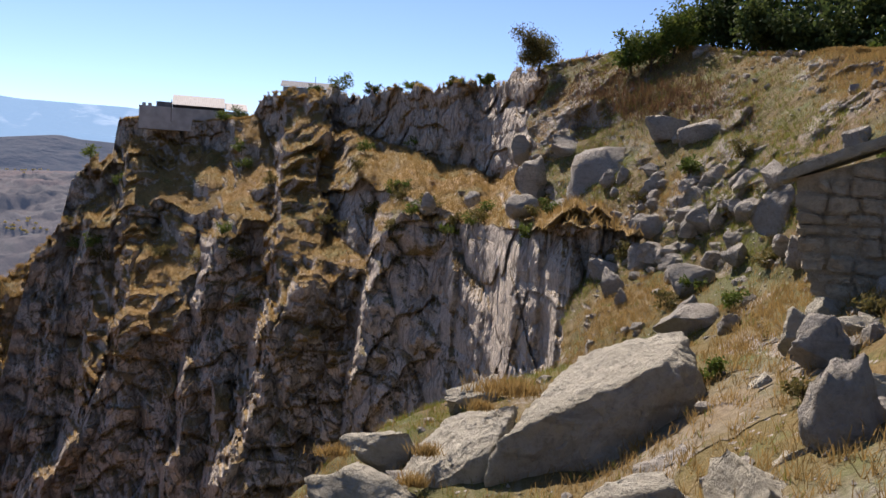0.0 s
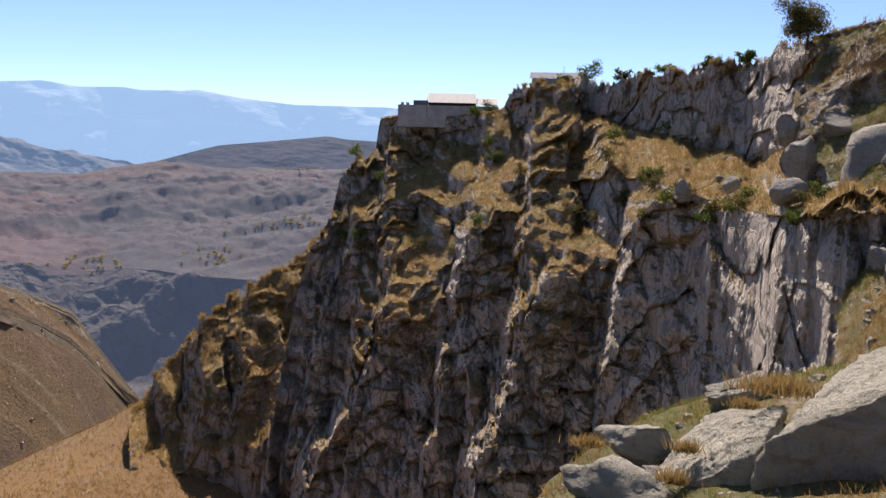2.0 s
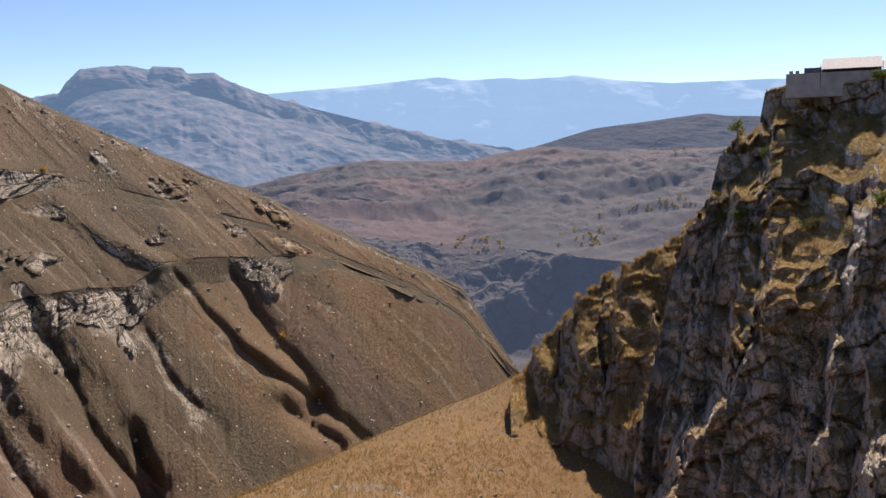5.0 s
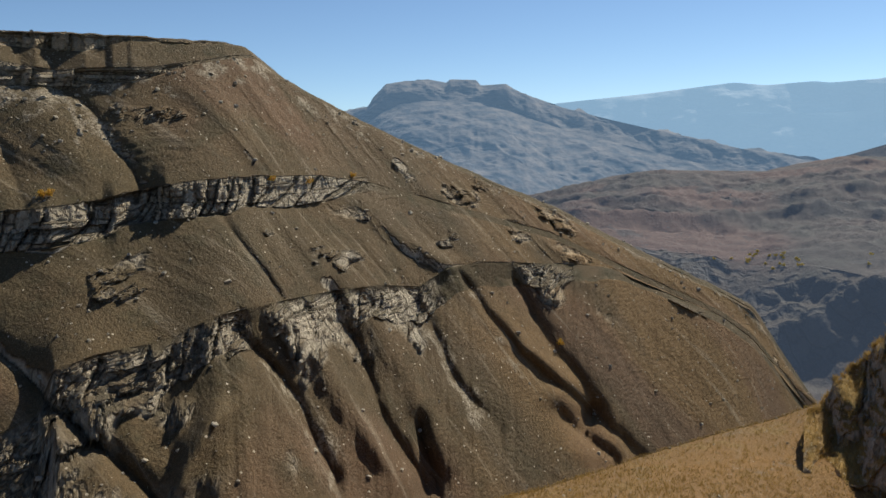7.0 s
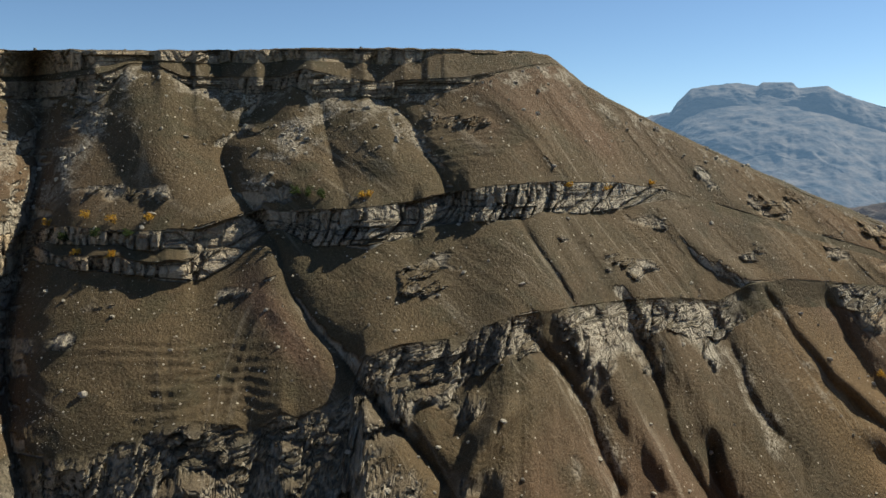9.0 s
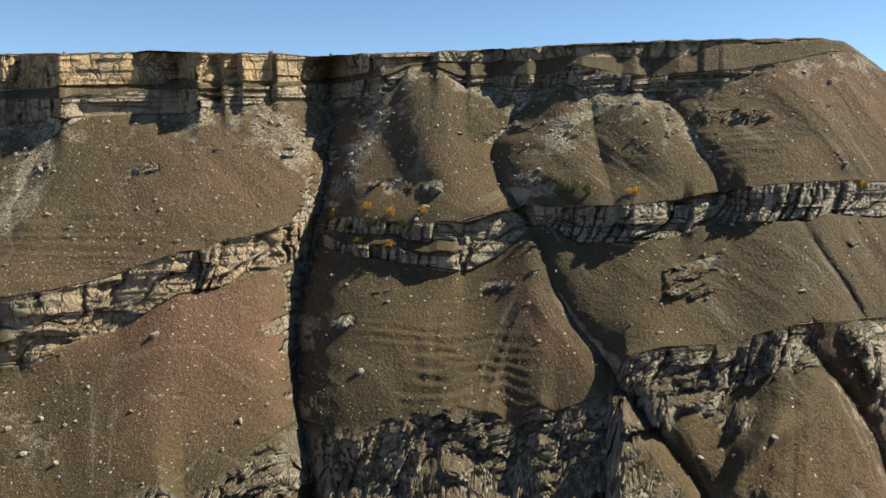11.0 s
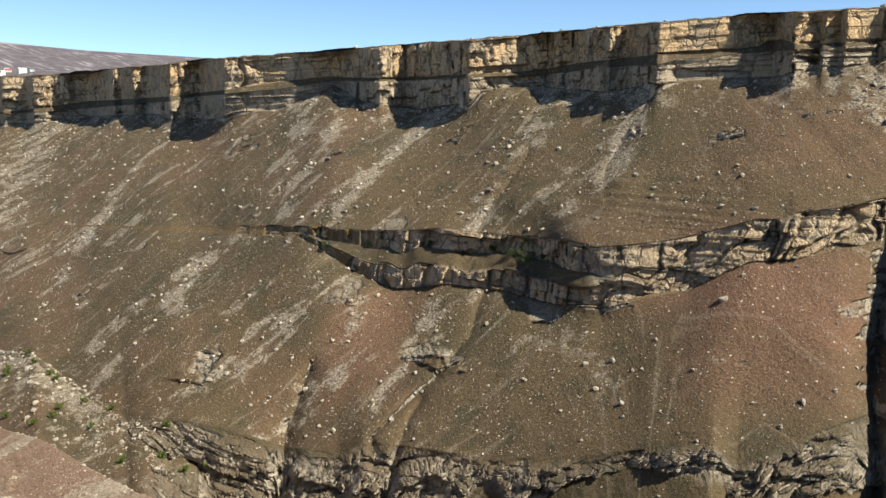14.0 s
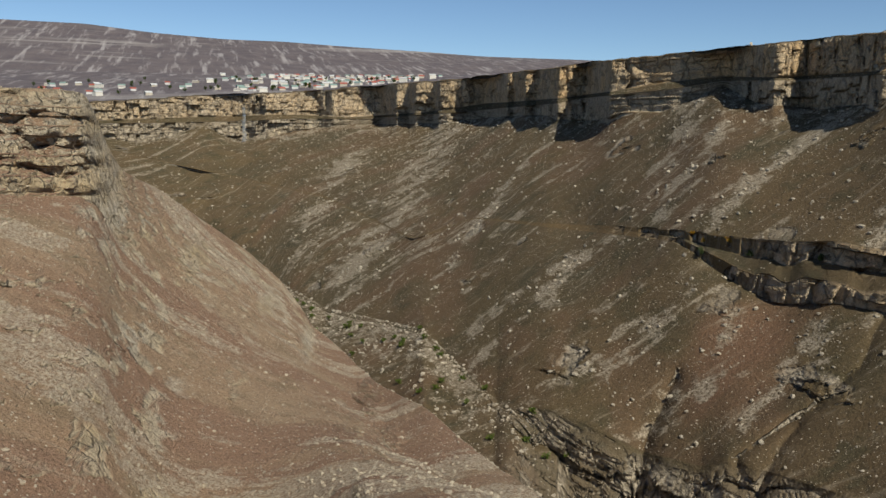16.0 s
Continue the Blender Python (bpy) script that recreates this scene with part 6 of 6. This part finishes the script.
# ---- plants ----
def blades(name, sheet, weight, n, high, mat, seed, label, where=None, per=7, wide=0.05):
    """Tufts of grass: each a few upright, bent blades."""
    places, _, rng = pick(sheet, weight, n, seed, where)
    m_ = n * per
    root = np.repeat(places, per, 0) + np.column_stack([rng.normal(0, high * 0.35, (m_, 2)), np.zeros(m_)])
    tall = high * rng.uniform(0.5, 1.2, (m_, 1))
    lean = np.column_stack([rng.normal(0, 0.45, (m_, 2)), np.ones(m_)])
    ang = rng.uniform(0, 6.28, m_)
    side = np.column_stack([np.cos(ang), np.sin(ang), 0 * ang]) * wide * high
    tip = root + lean * tall
    v = np.stack([root - side, root + side, tip + side * 0.25, tip - side * 0.25], 1)
    v[:, :2, 2] -= 0.1 * high
    ob = new(name, quads_mesh(name, v, m_, mat))
    return tagged(ob, label, "grass", kind="stuff")


on_hill = (hill.seg >= 1) & (hill.seg <= 5) & (hill.a > -33)
gx, gy, gz = hill.xyz()
golden_field = np.clip(fbm(gx * 0.16, gy * 0.16, gz * 0.2, 3, 44) + 0.05, 0, 1)
green_field = np.clip(-fbm(gx * 0.16, gy * 0.16, gz * 0.2, 3, 44) - 0.02, 0, 1)
blades("dry_grass", hill, golden_field + 0.06, 11000, 0.20, mat_gold_grass, 31, "golden dry grass in tufts on the hillside", on_hill)
blades("green_grass", hill, green_field + 0.03, 10000, 0.16, mat_green_grass, 32, "short green grass on the hillside", on_hill)
blades("brown_weeds", hill, np.exp(-((hill.a + 13) / 4) ** 2 - ((hill.el() - 6.0) / 1.3) ** 2), 900, 0.5, mat_weeds, 33, "tall reddish-brown weeds below the bushes", on_hill, 6, 0.03)
blades("ledge_grass", cliff, np.clip(1 - 1.9 * cliff.rock, 0, 1), 16000, 0.36, mat_gold_grass, 34, "golden dry grass on the ledges of the cliff", (cliff.seg >= 1) & (cliff.el() > -24), 6, 0.07)
blades("spur_grass", spur, np.clip(1 - 1.4 * spur.rock, 0, 1), 4000, 0.9, mat_gold_grass, 36, "golden dry grass in the clefts of the spur", (spur.seg >= 1) & (spur.seg <= 2), 5, 0.08)


blades("hillside_grass", golden, 0.4 + golden.soil, 9000, 0.7, mat_gold_grass, 37, "golden dry grass on the hillside above the gorge", (golden.seg == 1), 4, 0.09)


def tuft(az, dist, z, wide, high, seed):
    """A clump of golden grass with its roots at a height under the eye."""
    rng = np.random.default_rng(seed)
    m_ = int(500 * wide)
    root = np.column_stack([rng.normal(0, 0.3 * wide, m_), rng.normal(0, 0.16 * wide, m_), np.full(m_, -0.12)])
    lean = np.column_stack([rng.normal(0, 0.4, (m_, 2)), np.ones(m_)])
    tip = root + lean * high * rng.uniform(0.5, 1.2, (m_, 1))
    ang = rng.uniform(0, 6.28, m_)
    side = np.column_stack([np.cos(ang), np.sin(ang), 0 * ang]) * 0.012
    v = np.stack([root - side, root + side, tip + side * 0.25, tip - side * 0.25], 1)
    ob = new("grass_tuft", quads_mesh("grass_tuft", v, m_, mat_gold_grass))
    ob.matrix_world = Matrix.Translation(point(az, dist, z)) @ Matrix.Rotation(radians(az), 4, "Z")
    tagged(ob, "tuft of golden dry grass between the pale boulders", "grass", "grass tufts between the boulders")


for i, (az_, el_, d_, w_, h_) in enumerate([(-5.6, -14.0, 18.8, 1.5, 0.34), (6.6, -18.6, 17.0, 0.7, 0.2), (0.0, -18.4, 17.2, 0.5, 0.24), (0.8, -20.4, 16.6, 0.5, 0.25), (-18.6, -10.6, 24.0, 1.8, 0.4), (-21.2, -10.4, 22.0, 1.4, 0.4), (-3.6, -15.2, 18.0, 0.5, 0.22)]):
    tuft(az_, d_, d_ * math.tan(radians(el_)), w_, h_, 950 + i)


def tube(bm_, a, b_, r0, r1, n=6):
    axis = (b_ - a).normalized()
    u = axis.orthogonal().normalized()
    w_ = axis.cross(u)
    rings = [[bm_.verts.new(p + (u * math.cos(t) + w_ * math.sin(t)) * r) for t in [6.2832 * k / n for k in range(n)]] for p, r in ((a, r0), (b_, r1))]
    for k in range(n):
        bm_.faces.new((rings[0][k], rings[0][(k + 1) % n], rings[1][(k + 1) % n], rings[1][k]))


def plant(name, place, high, wide, leaves, leaf, mat, seed, label, category="shrub", stem=0.25, group=""):
    """A tree or a shrub: trunk with limbs, and a crown of leaf clumps with gaps."""
    rng = np.random.default_rng(seed)
    thing = holder(name, place, 0, label, category, group)
    bm_ = bmesh.new()
    top = Vector((rng.normal(0, 0.05) * wide, rng.normal(0, 0.05) * wide, high * 0.7))
    fork = Vector((0, 0, high * stem))
    tube(bm_, Vector((0, 0, -0.3)), fork, 0.035 * high, 0.026 * high)
    tube(bm_, fork, top, 0.024 * high, 0.006 * high)
    ends = [top]
    for _ in range(11):
        a = rng.uniform(0, 6.28)
        r = wide * 0.5 * rng.uniform(0.45, 0.95)
        e = Vector((math.cos(a) * r, math.sin(a) * r, high * rng.uniform(stem + 0.12, 0.92)))
        s0 = fork.lerp(top, rng.uniform(0, 0.6))
        tube(bm_, s0, e, 0.014 * high, 0.004 * high, 5)
        ends.append(e)
        ends.append(s0.lerp(e, 0.6))
    part("trunk", bm_, mat_bark, thing)
    ends = np.array([e[:] for e in ends])
    k = rng.integers(len(ends), size=leaves)
    spread = np.array([wide, wide, high]) * 0.085
    c = ends[k] + rng.normal(0, 1, (leaves, 3)) * spread
    c[:, 2] = np.maximum(c[:, 2], high * stem * 0.5)
    a, b_ = rng.normal(0, 1, (2, leaves, 3))
    a /= np.linalg.norm(a, axis=1)[:, None]
    b_ -= a * (a * b_).sum(1)[:, None]
    b_ /= np.linalg.norm(b_, axis=1)[:, None]
    size = leaf * rng.uniform(0.6, 1.3, (leaves, 1))
    a, b_ = a * size, b_ * size * 0.55
    v = np.stack([c - a, c - b_, c + a, c + b_], 1)
    part_mesh("crown", quads_mesh("crown", v, leaves, mat), thing)
    return thing


def on(az, dist, lift=0.0, sheets=SHEETS):
    return point(az, dist, ground_at(az, dist, sheets) + lift)


plant("shrub", point(-6.05, 64, 8.4), 3.3, 3.6, 9000, 0.075, mat_leaf_olive, 1, "round olive-brown shrub on a short trunk on the skyline", stem=0.12)
for i, (az_, d_, h_, w_, m_) in enumerate([(-10.6, 56, 2.6, 2.6, mat_leaf_green), (-12.1, 54, 2.8, 2.8, mat_leaf_green), (-13.4, 53, 3.0, 2.6, mat_leaf_green), (-11.2, 60, 3.0, 2.6, mat_leaf_dark), (-14.8, 53, 3.4, 3.0, mat_leaf_green), (-12.4, 58, 3.6, 2.4, mat_leaf_dark)]):
    plant("bush", on(az_, d_), h_, w_, 2600, 0.11, m_, 20 + i, "green bush on the brow of the hill", "bush", 0.15, "bushes on the brow")
for i, (az_, d_, h_, w_) in enumerate([(-15.8, 56, 3.0, 3.2), (-17.2, 55, 4.4, 4.0), (-19.0, 54, 6.4, 5.2), (-21.4, 52, 7.4, 6.0), (-24.0, 49, 6.6, 5.6), (-26.2, 46, 4.4, 4.4), (-28.6, 44, 2.6, 3.6), (-20.2, 50, 2.8, 4.0), (-22.8, 48, 2.6, 4.0)]):
    plant("tree", on(az_, d_), h_, w_, 3600, 0.15, mat_leaf_dark if i % 3 else mat_leaf_green, 40 + i, "dark green leafy tree in a clump on the hill", "tree", 0.06, "trees on the hill")
for i, (az_, d_, h_, w_) in enumerate([(7.4, 128, 3.2, 3.6), (5.1, 115, 1.8, 2.2), (-2.6, 81, 1.2, 2.0), (8.9, 131, 1.6, 2.6), (2.4, 101, 1.4, 3.0), (13.9, 149, 2.8, 4.2), (14.8, 152, 2.2, 3.2), (19.2, 165, 2.0, 2.4), (-0.6, 92, 1.2, 2.4), (3.6, 106, 1.0, 2.0)]):
    d_, z_ = (float(v) for v in at(CLIFF_TOP, az_))
    plant("cliff_bush", point(az_, d_ + 1.5, z_ - 0.3), h_, w_, 900, 0.14, mat_leaf_dark if i % 2 else mat_leaf_green, 60 + i, "green bush on the cliff's edge", "bush", 0.1, "bushes along the cliff")
# green scrub on the ledges and in the hollows
for i in range(54):
    rng = random.Random(900 + i)
    sheet = (cliff, cliff, hill)[i % 3]
    az_, el_ = (rng.uniform(2, 24), rng.uniform(-8, 2)) if i % 3 == 0 else (rng.uniform(-8, 8), rng.uniform(-4, -1)) if i % 3 == 1 else (rng.uniform(-28, -10), rng.uniform(-14, 4))
    a_, d_, z_ = sheet.seen(az_, el_)
    s_ = d_ / 60
    plant("scrub", point(a_, d_, z_), 0.9 * s_ + 0.25, 1.3 * s_ + 0.3, 420, 0.06 * s_ + 0.03, (mat_leaf_green, mat_leaf_olive)[i % 2], 1000 + i, "low green scrub among the rocks", "bush", 0.05, "scrub among the rocks")

AUTUMN = [(144.7, -7.4, 6), (105.1, -3.1, 5), (103.6, -3.4, 5), (101.3, -3.4, 5), (105.8, -5.4, 4), (103.7, -5.6, 4), (86.9, -2.1, 4), (87.3, -2.1, 4), (107.3, -3.5, 5), (73.2, -1.6, 4), (70.7, -1.8, 5), (67.7, -1.5, 4), (53.6, -13.2, 5), (146.3, -7.4, 4), (147.0, -7.0, 4)]
for i, (az_, el_, h_) in enumerate(AUTUMN):
    a_, d_, z_ = wall.seen(az_, el_)
    h_ = 0.8 * h_
    plant("autumn_shrub", point(a_, d_ - 0.6, z_ - 0.3), h_, h_ * 1.1, 300, 0.26, mat_leaf_orange, 80 + i, "orange autumn shrub on a canyon ledge", "shrub", 0.1, "autumn shrubs on the canyon wall")
for i, (az_, el_, h_) in enumerate([(132.4, -7.9, 7), (132.6, -9.2, 8), (133.6, -8.6, 5), (131.3, -8.8, 4), (91.0, -2.0, 5), (91.9, -1.9, 5), (90.2, -2.1, 4), (104.6, -4.2, 4), (102.6, -4.4, 4), (146.5, -8.2, 4), (139.2, -8.0, 3), (134.8, -8.4, 4), (106.4, -4.4, 4), (143.4, -8.1, 3.5)]):
    a_, d_, z_ = wall.seen(az_, el_)
    plant("ledge_shrub", point(a_, d_ - 1.0, z_ - 0.4), h_, h_, 420, 0.3, mat_leaf_dark if i > 1 else mat_leaf_green, 110 + i, "dark green shrub on a canyon ledge", "shrub", 0.1, "green shrubs on the canyon wall")


# bushes and boulders along the stream
def stream_weight():
    on_bed = ((wall.seg == 10) + (wall.seg == 11) * np.exp(-wall.frac * 3.5)) * step(154, 160, wall.a) * step(177, 174, wall.a)
    return on_bed


stones("stream_boulders", wall, stream_weight(), 2600, 0.7, 3.4, mat_wall_stone, 9, "pale boulders along the stream bed")
places, _, rng = pick(wall, stream_weight(), 40, 19)
stream_bush = None
for k, p in enumerate(places):
    if stream_bush is None:
        stream_bush = plant("stream_bush", Vector(p), 3.2, 4.2, 260, 0.35, mat_leaf_green, 720, "green bush beside the stream at the canyon floor", "bush", 0.05, "bushes along the stream")
    else:
        copy_thing(stream_bush, Matrix.Translation(p) @ Matrix.Rotation(k * 1.7, 4, "Z"))


# ---- buildings ----
def gable(bm_, x0, x1, y0, y1, z0, z1, over=0.4, thick=0.15):
    """A gabled roof with its ridge along x."""
    ym = (y0 + y1) / 2
    prof = [(y0 - over, z0 - 0.2), (ym, z1), (y1 + over, z0 - 0.2), (y1 + over, z0 - 0.2 - thick), (ym, z1 - thick), (y0 - over, z0 - 0.2 - thick)]
    ends = [[bm_.verts.new((x, y, z)) for y, z in prof] for x in (x0 - over, x1 + over)]
    for k in range(6):
        bm_.faces.new((ends[0][k], ends[0][(k + 1) % 6], ends[1][(k + 1) % 6], ends[1][k]))
    for e in ends:
        bm_.faces.new((e[0], e[1], e[4], e[5]))
        bm_.faces.new((e[1], e[2], e[3], e[4]))


def corrugated(bm_, x0, x1, y0, z0, y1, z1, pitch=0.35, thick=0.05):
    """A sloping sheet with ribs, from its low edge to its high edge."""
    n = int((x1 - x0) / pitch) * 2
    rows = []
    for y, z in ((y0, z0), (y1, z1)):
        rows.append([[bm_.verts.new((x0 + (x1 - x0) * k / n, y, z + (0.05 if k % 2 else 0) + lift)) for k in range(n + 1)] for lift in (0, -thick)])
    for k in range(n):
        bm_.faces.new((rows[0][0][k], rows[0][0][k + 1], rows[1][0][k + 1], rows[1][0][k]))
        bm_.faces.new((rows[0][1][k], rows[1][1][k], rows[1][1][k + 1], rows[0][1][k + 1]))
        bm_.faces.new((rows[0][0][k], rows[0][1][k], rows[0][1][k + 1], rows[0][0][k + 1]))


shed = holder("shed", point(16.7, 162, 7.3), 16.7, "grey concrete shed with a pale sheet roof above the cliff", "building")
bm = bmesh.new()
box(bm, -9.5, 9.6, -2.5, 3, -1.5, 2.6)
part("wall", bm, mat_concrete, shed)
bm = bmesh.new()
corrugated(bm, -3.9, 5.4, -2.9, 3.1, 3.2, 5.3)
part("roof", bm, mat_roof, shed, "pale corrugated sheet roof")
bm = bmesh.new()
corrugated(bm, 5.5, 9.5, -2.9, 2.8, 3.2, 4.5)
part("lower_roof", bm, mat_roof, shed, "pale corrugated sheet roof")
bm = bmesh.new()
box(bm, -3.8, 5.3, -2.3, 2.9, 2.6, 3.2)
part("eaves", bm, mat_dark, shed)
bm = bmesh.new()
box(bm, -6.6, -3.9, -2.3, 1, 2.6, 3.5, 0.03)
part("annex", bm, mat_roof_dark, shed)
for x0 in (-9.0, -8.0):
    bm = bmesh.new()
    box(bm, x0, x0 + 0.6, -2.45, -1.6, 2.6, 3.1, 0.03)
    part("parapet_block", bm, mat_concrete, shed)
for x0 in (-4.0, 5.45):
    bm = bmesh.new()
    tube(bm, Vector((x0, -2.9, 0)), Vector((x0, -2.9, 4.0)), 0.05, 0.05)
    part("post", bm, mat_bark, shed)

barn = holder("barn", point(9.4, 137, 11.4), 9.4, "low barn with a dark sheet roof behind the cliff's brow", "building")
bm = bmesh.new()
box(bm, -4.0, 4.4, -1.5, 3, 0, 1.6)
part("wall", bm, mat_concrete, barn)
bm = bmesh.new()
corrugated(bm, -4.4, 4.6, -2.0, 1.6, 3.2, 3.0)
part("roof", bm, mat_roof_dark, barn, "dark corrugated sheet roof")
for x0 in (1.0, 3.4):
    bm = bmesh.new()
    tube(bm, Vector((x0, -2.0, 0)), Vector((x0, -2.0, 3.4)), 0.04, 0.04)
    part("post", bm, mat_bark, barn)

# ruined masonry at the path
ruin = holder("stone_wall", point(-27.0, 20.5, -2.6), -27.0, "ruined wall of rough mortared stone under a sloping slab", "wall")
bm = bmesh.new()
left = [(0, -0.75), (1.0, -1.15), (2.0, -1.4), (3.1, -1.55), (3.6, -1.55)]
core = []
for z0, x0 in [(-1.0, -0.75)] + left[:-1]:
    core.append([bm.verts.new((x0 + 0.08, y0, z0)) for y0 in (0.12, 1.6)] + [bm.verts.new((3.2, y0, z0 + (1.5 if z0 > 3 else 0))) for y0 in (1.6, 0.12)])
for a, c in zip(core, core[1:]):
    for k in range(4):
        bm.faces.new((a[k], a[(k + 1) % 4], c[(k + 1) % 4], c[k]))
bm.faces.new(core[-1])
part("core", bm, mat_masonry, ruin)
rng = random.Random(77)
z0 = -0.9
while z0 < 4.2:
    hgt = rng.uniform(0.22, 0.46)
    x0 = float(np.interp(z0 + hgt / 2, *zip(*left)))
    while x0 < 3.2:
        wid = rng.uniform(0.22, 0.75)
        if z0 + hgt < 3.05 + 0.42 * (x0 + 1.55):
            bm = bmesh.new()
            box(bm, x0 + 0.015, x0 + wid - 0.015, rng.uniform(-0.06, 0.04), 0.5, z0 + 0.015, z0 + hgt - 0.015, 0.05)
            for v in bm.verts:
                v.co += 0.11 * noise.noise_vector(v.co * 2.2)
            part("stone", bm, mat_masonry, ruin)
        x0 += wid
    z0 += hgt
bm = bmesh.new()
box(bm, -1.85, 3.4, -0.25, 1.8, 0, 0.24, 0.04)
bmesh.ops.subdivide_edges(bm, edges=bm.edges, cuts=3, use_grid_fill=True)
for v in bm.verts:
    v.co.z += 3.1 + 0.42 * (v.co.x + 1.55)
    v.co += 0.05 * noise.noise_vector(v.co * 1.5)
part("coping_slab", bm, mat_pale_rock, ruin)

# the town on the plateau
town_walls = [plain_material("house_wall", c, tuple(k * 0.85 for k in c), 0.6) for c in ((0.66, 0.62, 0.55), (0.50, 0.44, 0.36), (0.60, 0.58, 0.56))]
town_roofs = [plain_material("house_roof", c, tuple(k * 0.8 for k in c), 0.5, 0.5) for c in ((0.55, 0.55, 0.55), (0.36, 0.10, 0.07), (0.22, 0.30, 0.27), (0.40, 0.36, 0.33))]
mat_window = plain_material("window_glass", (0.03, 0.035, 0.045), (0.05, 0.055, 0.06), 1.0, 0.15)
HOUSES = []
for k in range(8):
    rng = random.Random(500 + k)
    lx, ly, hz = rng.uniform(8, 13), rng.uniform(6, 9), rng.choice((3.2, 3.6, 6.0))
    house = holder("house", (0, 0, -1000), 0, ("pale rendered house with a sheet roof in the town", "pale house with a red roof in the town", "pale house with a greenish roof in the town", "stone house with a grey-brown roof in the town")[k % 4], "house", "houses of the town")
    bm = bmesh.new()
    box(bm, -lx / 2, lx / 2, -ly / 2, ly / 2, -6, hz)
    part("wall", bm, town_walls[k % 3], house)
    bm = bmesh.new()
    gable(bm, -lx / 2, lx / 2, -ly / 2, ly / 2, hz, hz + rng.uniform(1.6, 2.6))
    part("roof", bm, town_roofs[k % 4], house)
    for j in range(3):
        for floor_ in range(2 if hz > 5 else 1):
            bm = bmesh.new()
            cx = (j - 1) * lx * 0.3
            box(bm, cx - 0.7, cx + 0.7, -ly / 2 - 0.04, -ly / 2 + 0.1, 1.0 + 2.8 * floor_, 2.4 + 2.8 * floor_)
            part("window", bm, mat_window, house)
    HOUSES.append(house)
rng = random.Random(4)
spots = []
for k in range(260):
    if k < 180:
        az_, d_ = rng.gauss(171, 3.2), rng.uniform(1380, 2150)
    else:
        az_, d_ = rng.uniform(166, 190), rng.uniform(1350, 1650)
    if not 163.5 < az_ < 191 or any(abs(az_ - a) * d_ * 0.0175 < 17 and abs(d_ - b_) < 24 for a, b_ in spots):
        continue
    spots.append((az_, d_))
    m = Matrix.Translation(point(az_, d_, striped.ground(az_, d_) + 0.3)) @ Matrix.Rotation(radians(az_ + 180 + rng.uniform(-35, 35)), 4, "Z")
    src = HOUSES[k % 8]
    if len(spots) <= 8:
        src = HOUSES[len(spots) - 1]
        src.matrix_basis = m
    else:
        copy_thing(src, m)
town_tree = None
for k in range(46):
    az_, d_ = rng.uniform(166, 190), rng.uniform(1330, 1800)
    p = point(az_, d_, striped.ground(az_, d_))
    if town_tree is None:
        town_tree = plant("town_tree", p, 9, 7, 500, 0.5, mat_leaf_dark, 700, "dark leafy tree between the houses of the town", "tree", 0.2, "trees of the town")
    else:
        copy_thing(town_tree, Matrix.Translation(p) @ Matrix.Rotation(k * 1.3, 4, "Z"))

# far trees of the valley fields
field_tree = None
rng = random.Random(12)
for k in range(110):
    c_az, c_el = ((29.8, -4.9), (27.0, -4.5), (32.1, -7.0), (26.6, -0.9), (39.9, -7.2))[k % 5]
    a_, d_, z_ = vale.seen(rng.gauss(c_az, 1.0), rng.gauss(c_el, 0.3))
    if field_tree is None:
        field_tree = plant("field_tree", point(a_, d_, z_), 4.5, 5, 160, 0.7, mat_leaf_yellow, 800, "yellowing tree in the valley fields", "tree", 0.15, "trees of the valley")
    else:
        copy_thing(field_tree, Matrix.Translation(point(a_, d_, z_)) @ Matrix.Rotation(k, 4, "Z"))

# the waterfall at the canyon's head
mat_water, wt, wb = material("falling_water", 0.4)
wb.inputs["Base Color"].default_value = (0.5, 0.54, 0.58, 1)
veil = noise_tex(wt, 1.0, wt.nodes.new("ShaderNodeTexCoord").outputs["Object"], 5, (1.2, 1.2, 0.06))
wt.links.new(ramp(wt, veil, (0.4, 0.05), (0.65, 0.5)), wb.inputs["Alpha"])
bm = bmesh.new()
grid = []
top_z, low_z = wall.seen(177.3, 1.0)[2] - 2, wall.seen(177.3, -2.0)[2]
for i in range(25):
    f_ = i / 24
    row = []
    for j in range(9):
        u = j / 8 - 0.5
        row.append(bm.verts.new((u * (3.5 + 4 * f_), -2.5 * f_ - 1.2 * math.cos(u * 3) + 0.5 * noise.noise((u * 6, f_ * 5, 0)), top_z + (low_z - top_z) * f_)))
    grid.append(row)
for a, c in zip(grid, grid[1:]):
    for j in range(8):
        bm.faces.new((a[j], a[j + 1], c[j + 1], c[j]))
me = bpy.data.meshes.new("waterfall")
bm.to_mesh(me)
bm.free()
me.materials.append(mat_water)
ob = new("waterfall", me)
ob.matrix_world = Matrix.Translation(point(177.3, wall.seen(177.3, -0.4)[1] - 7, 0)) @ Matrix.Rotation(radians(177.3), 4, "Z")
tagged(ob, "thin white waterfall over the rim of the canyon", "waterfall", kind="structure")
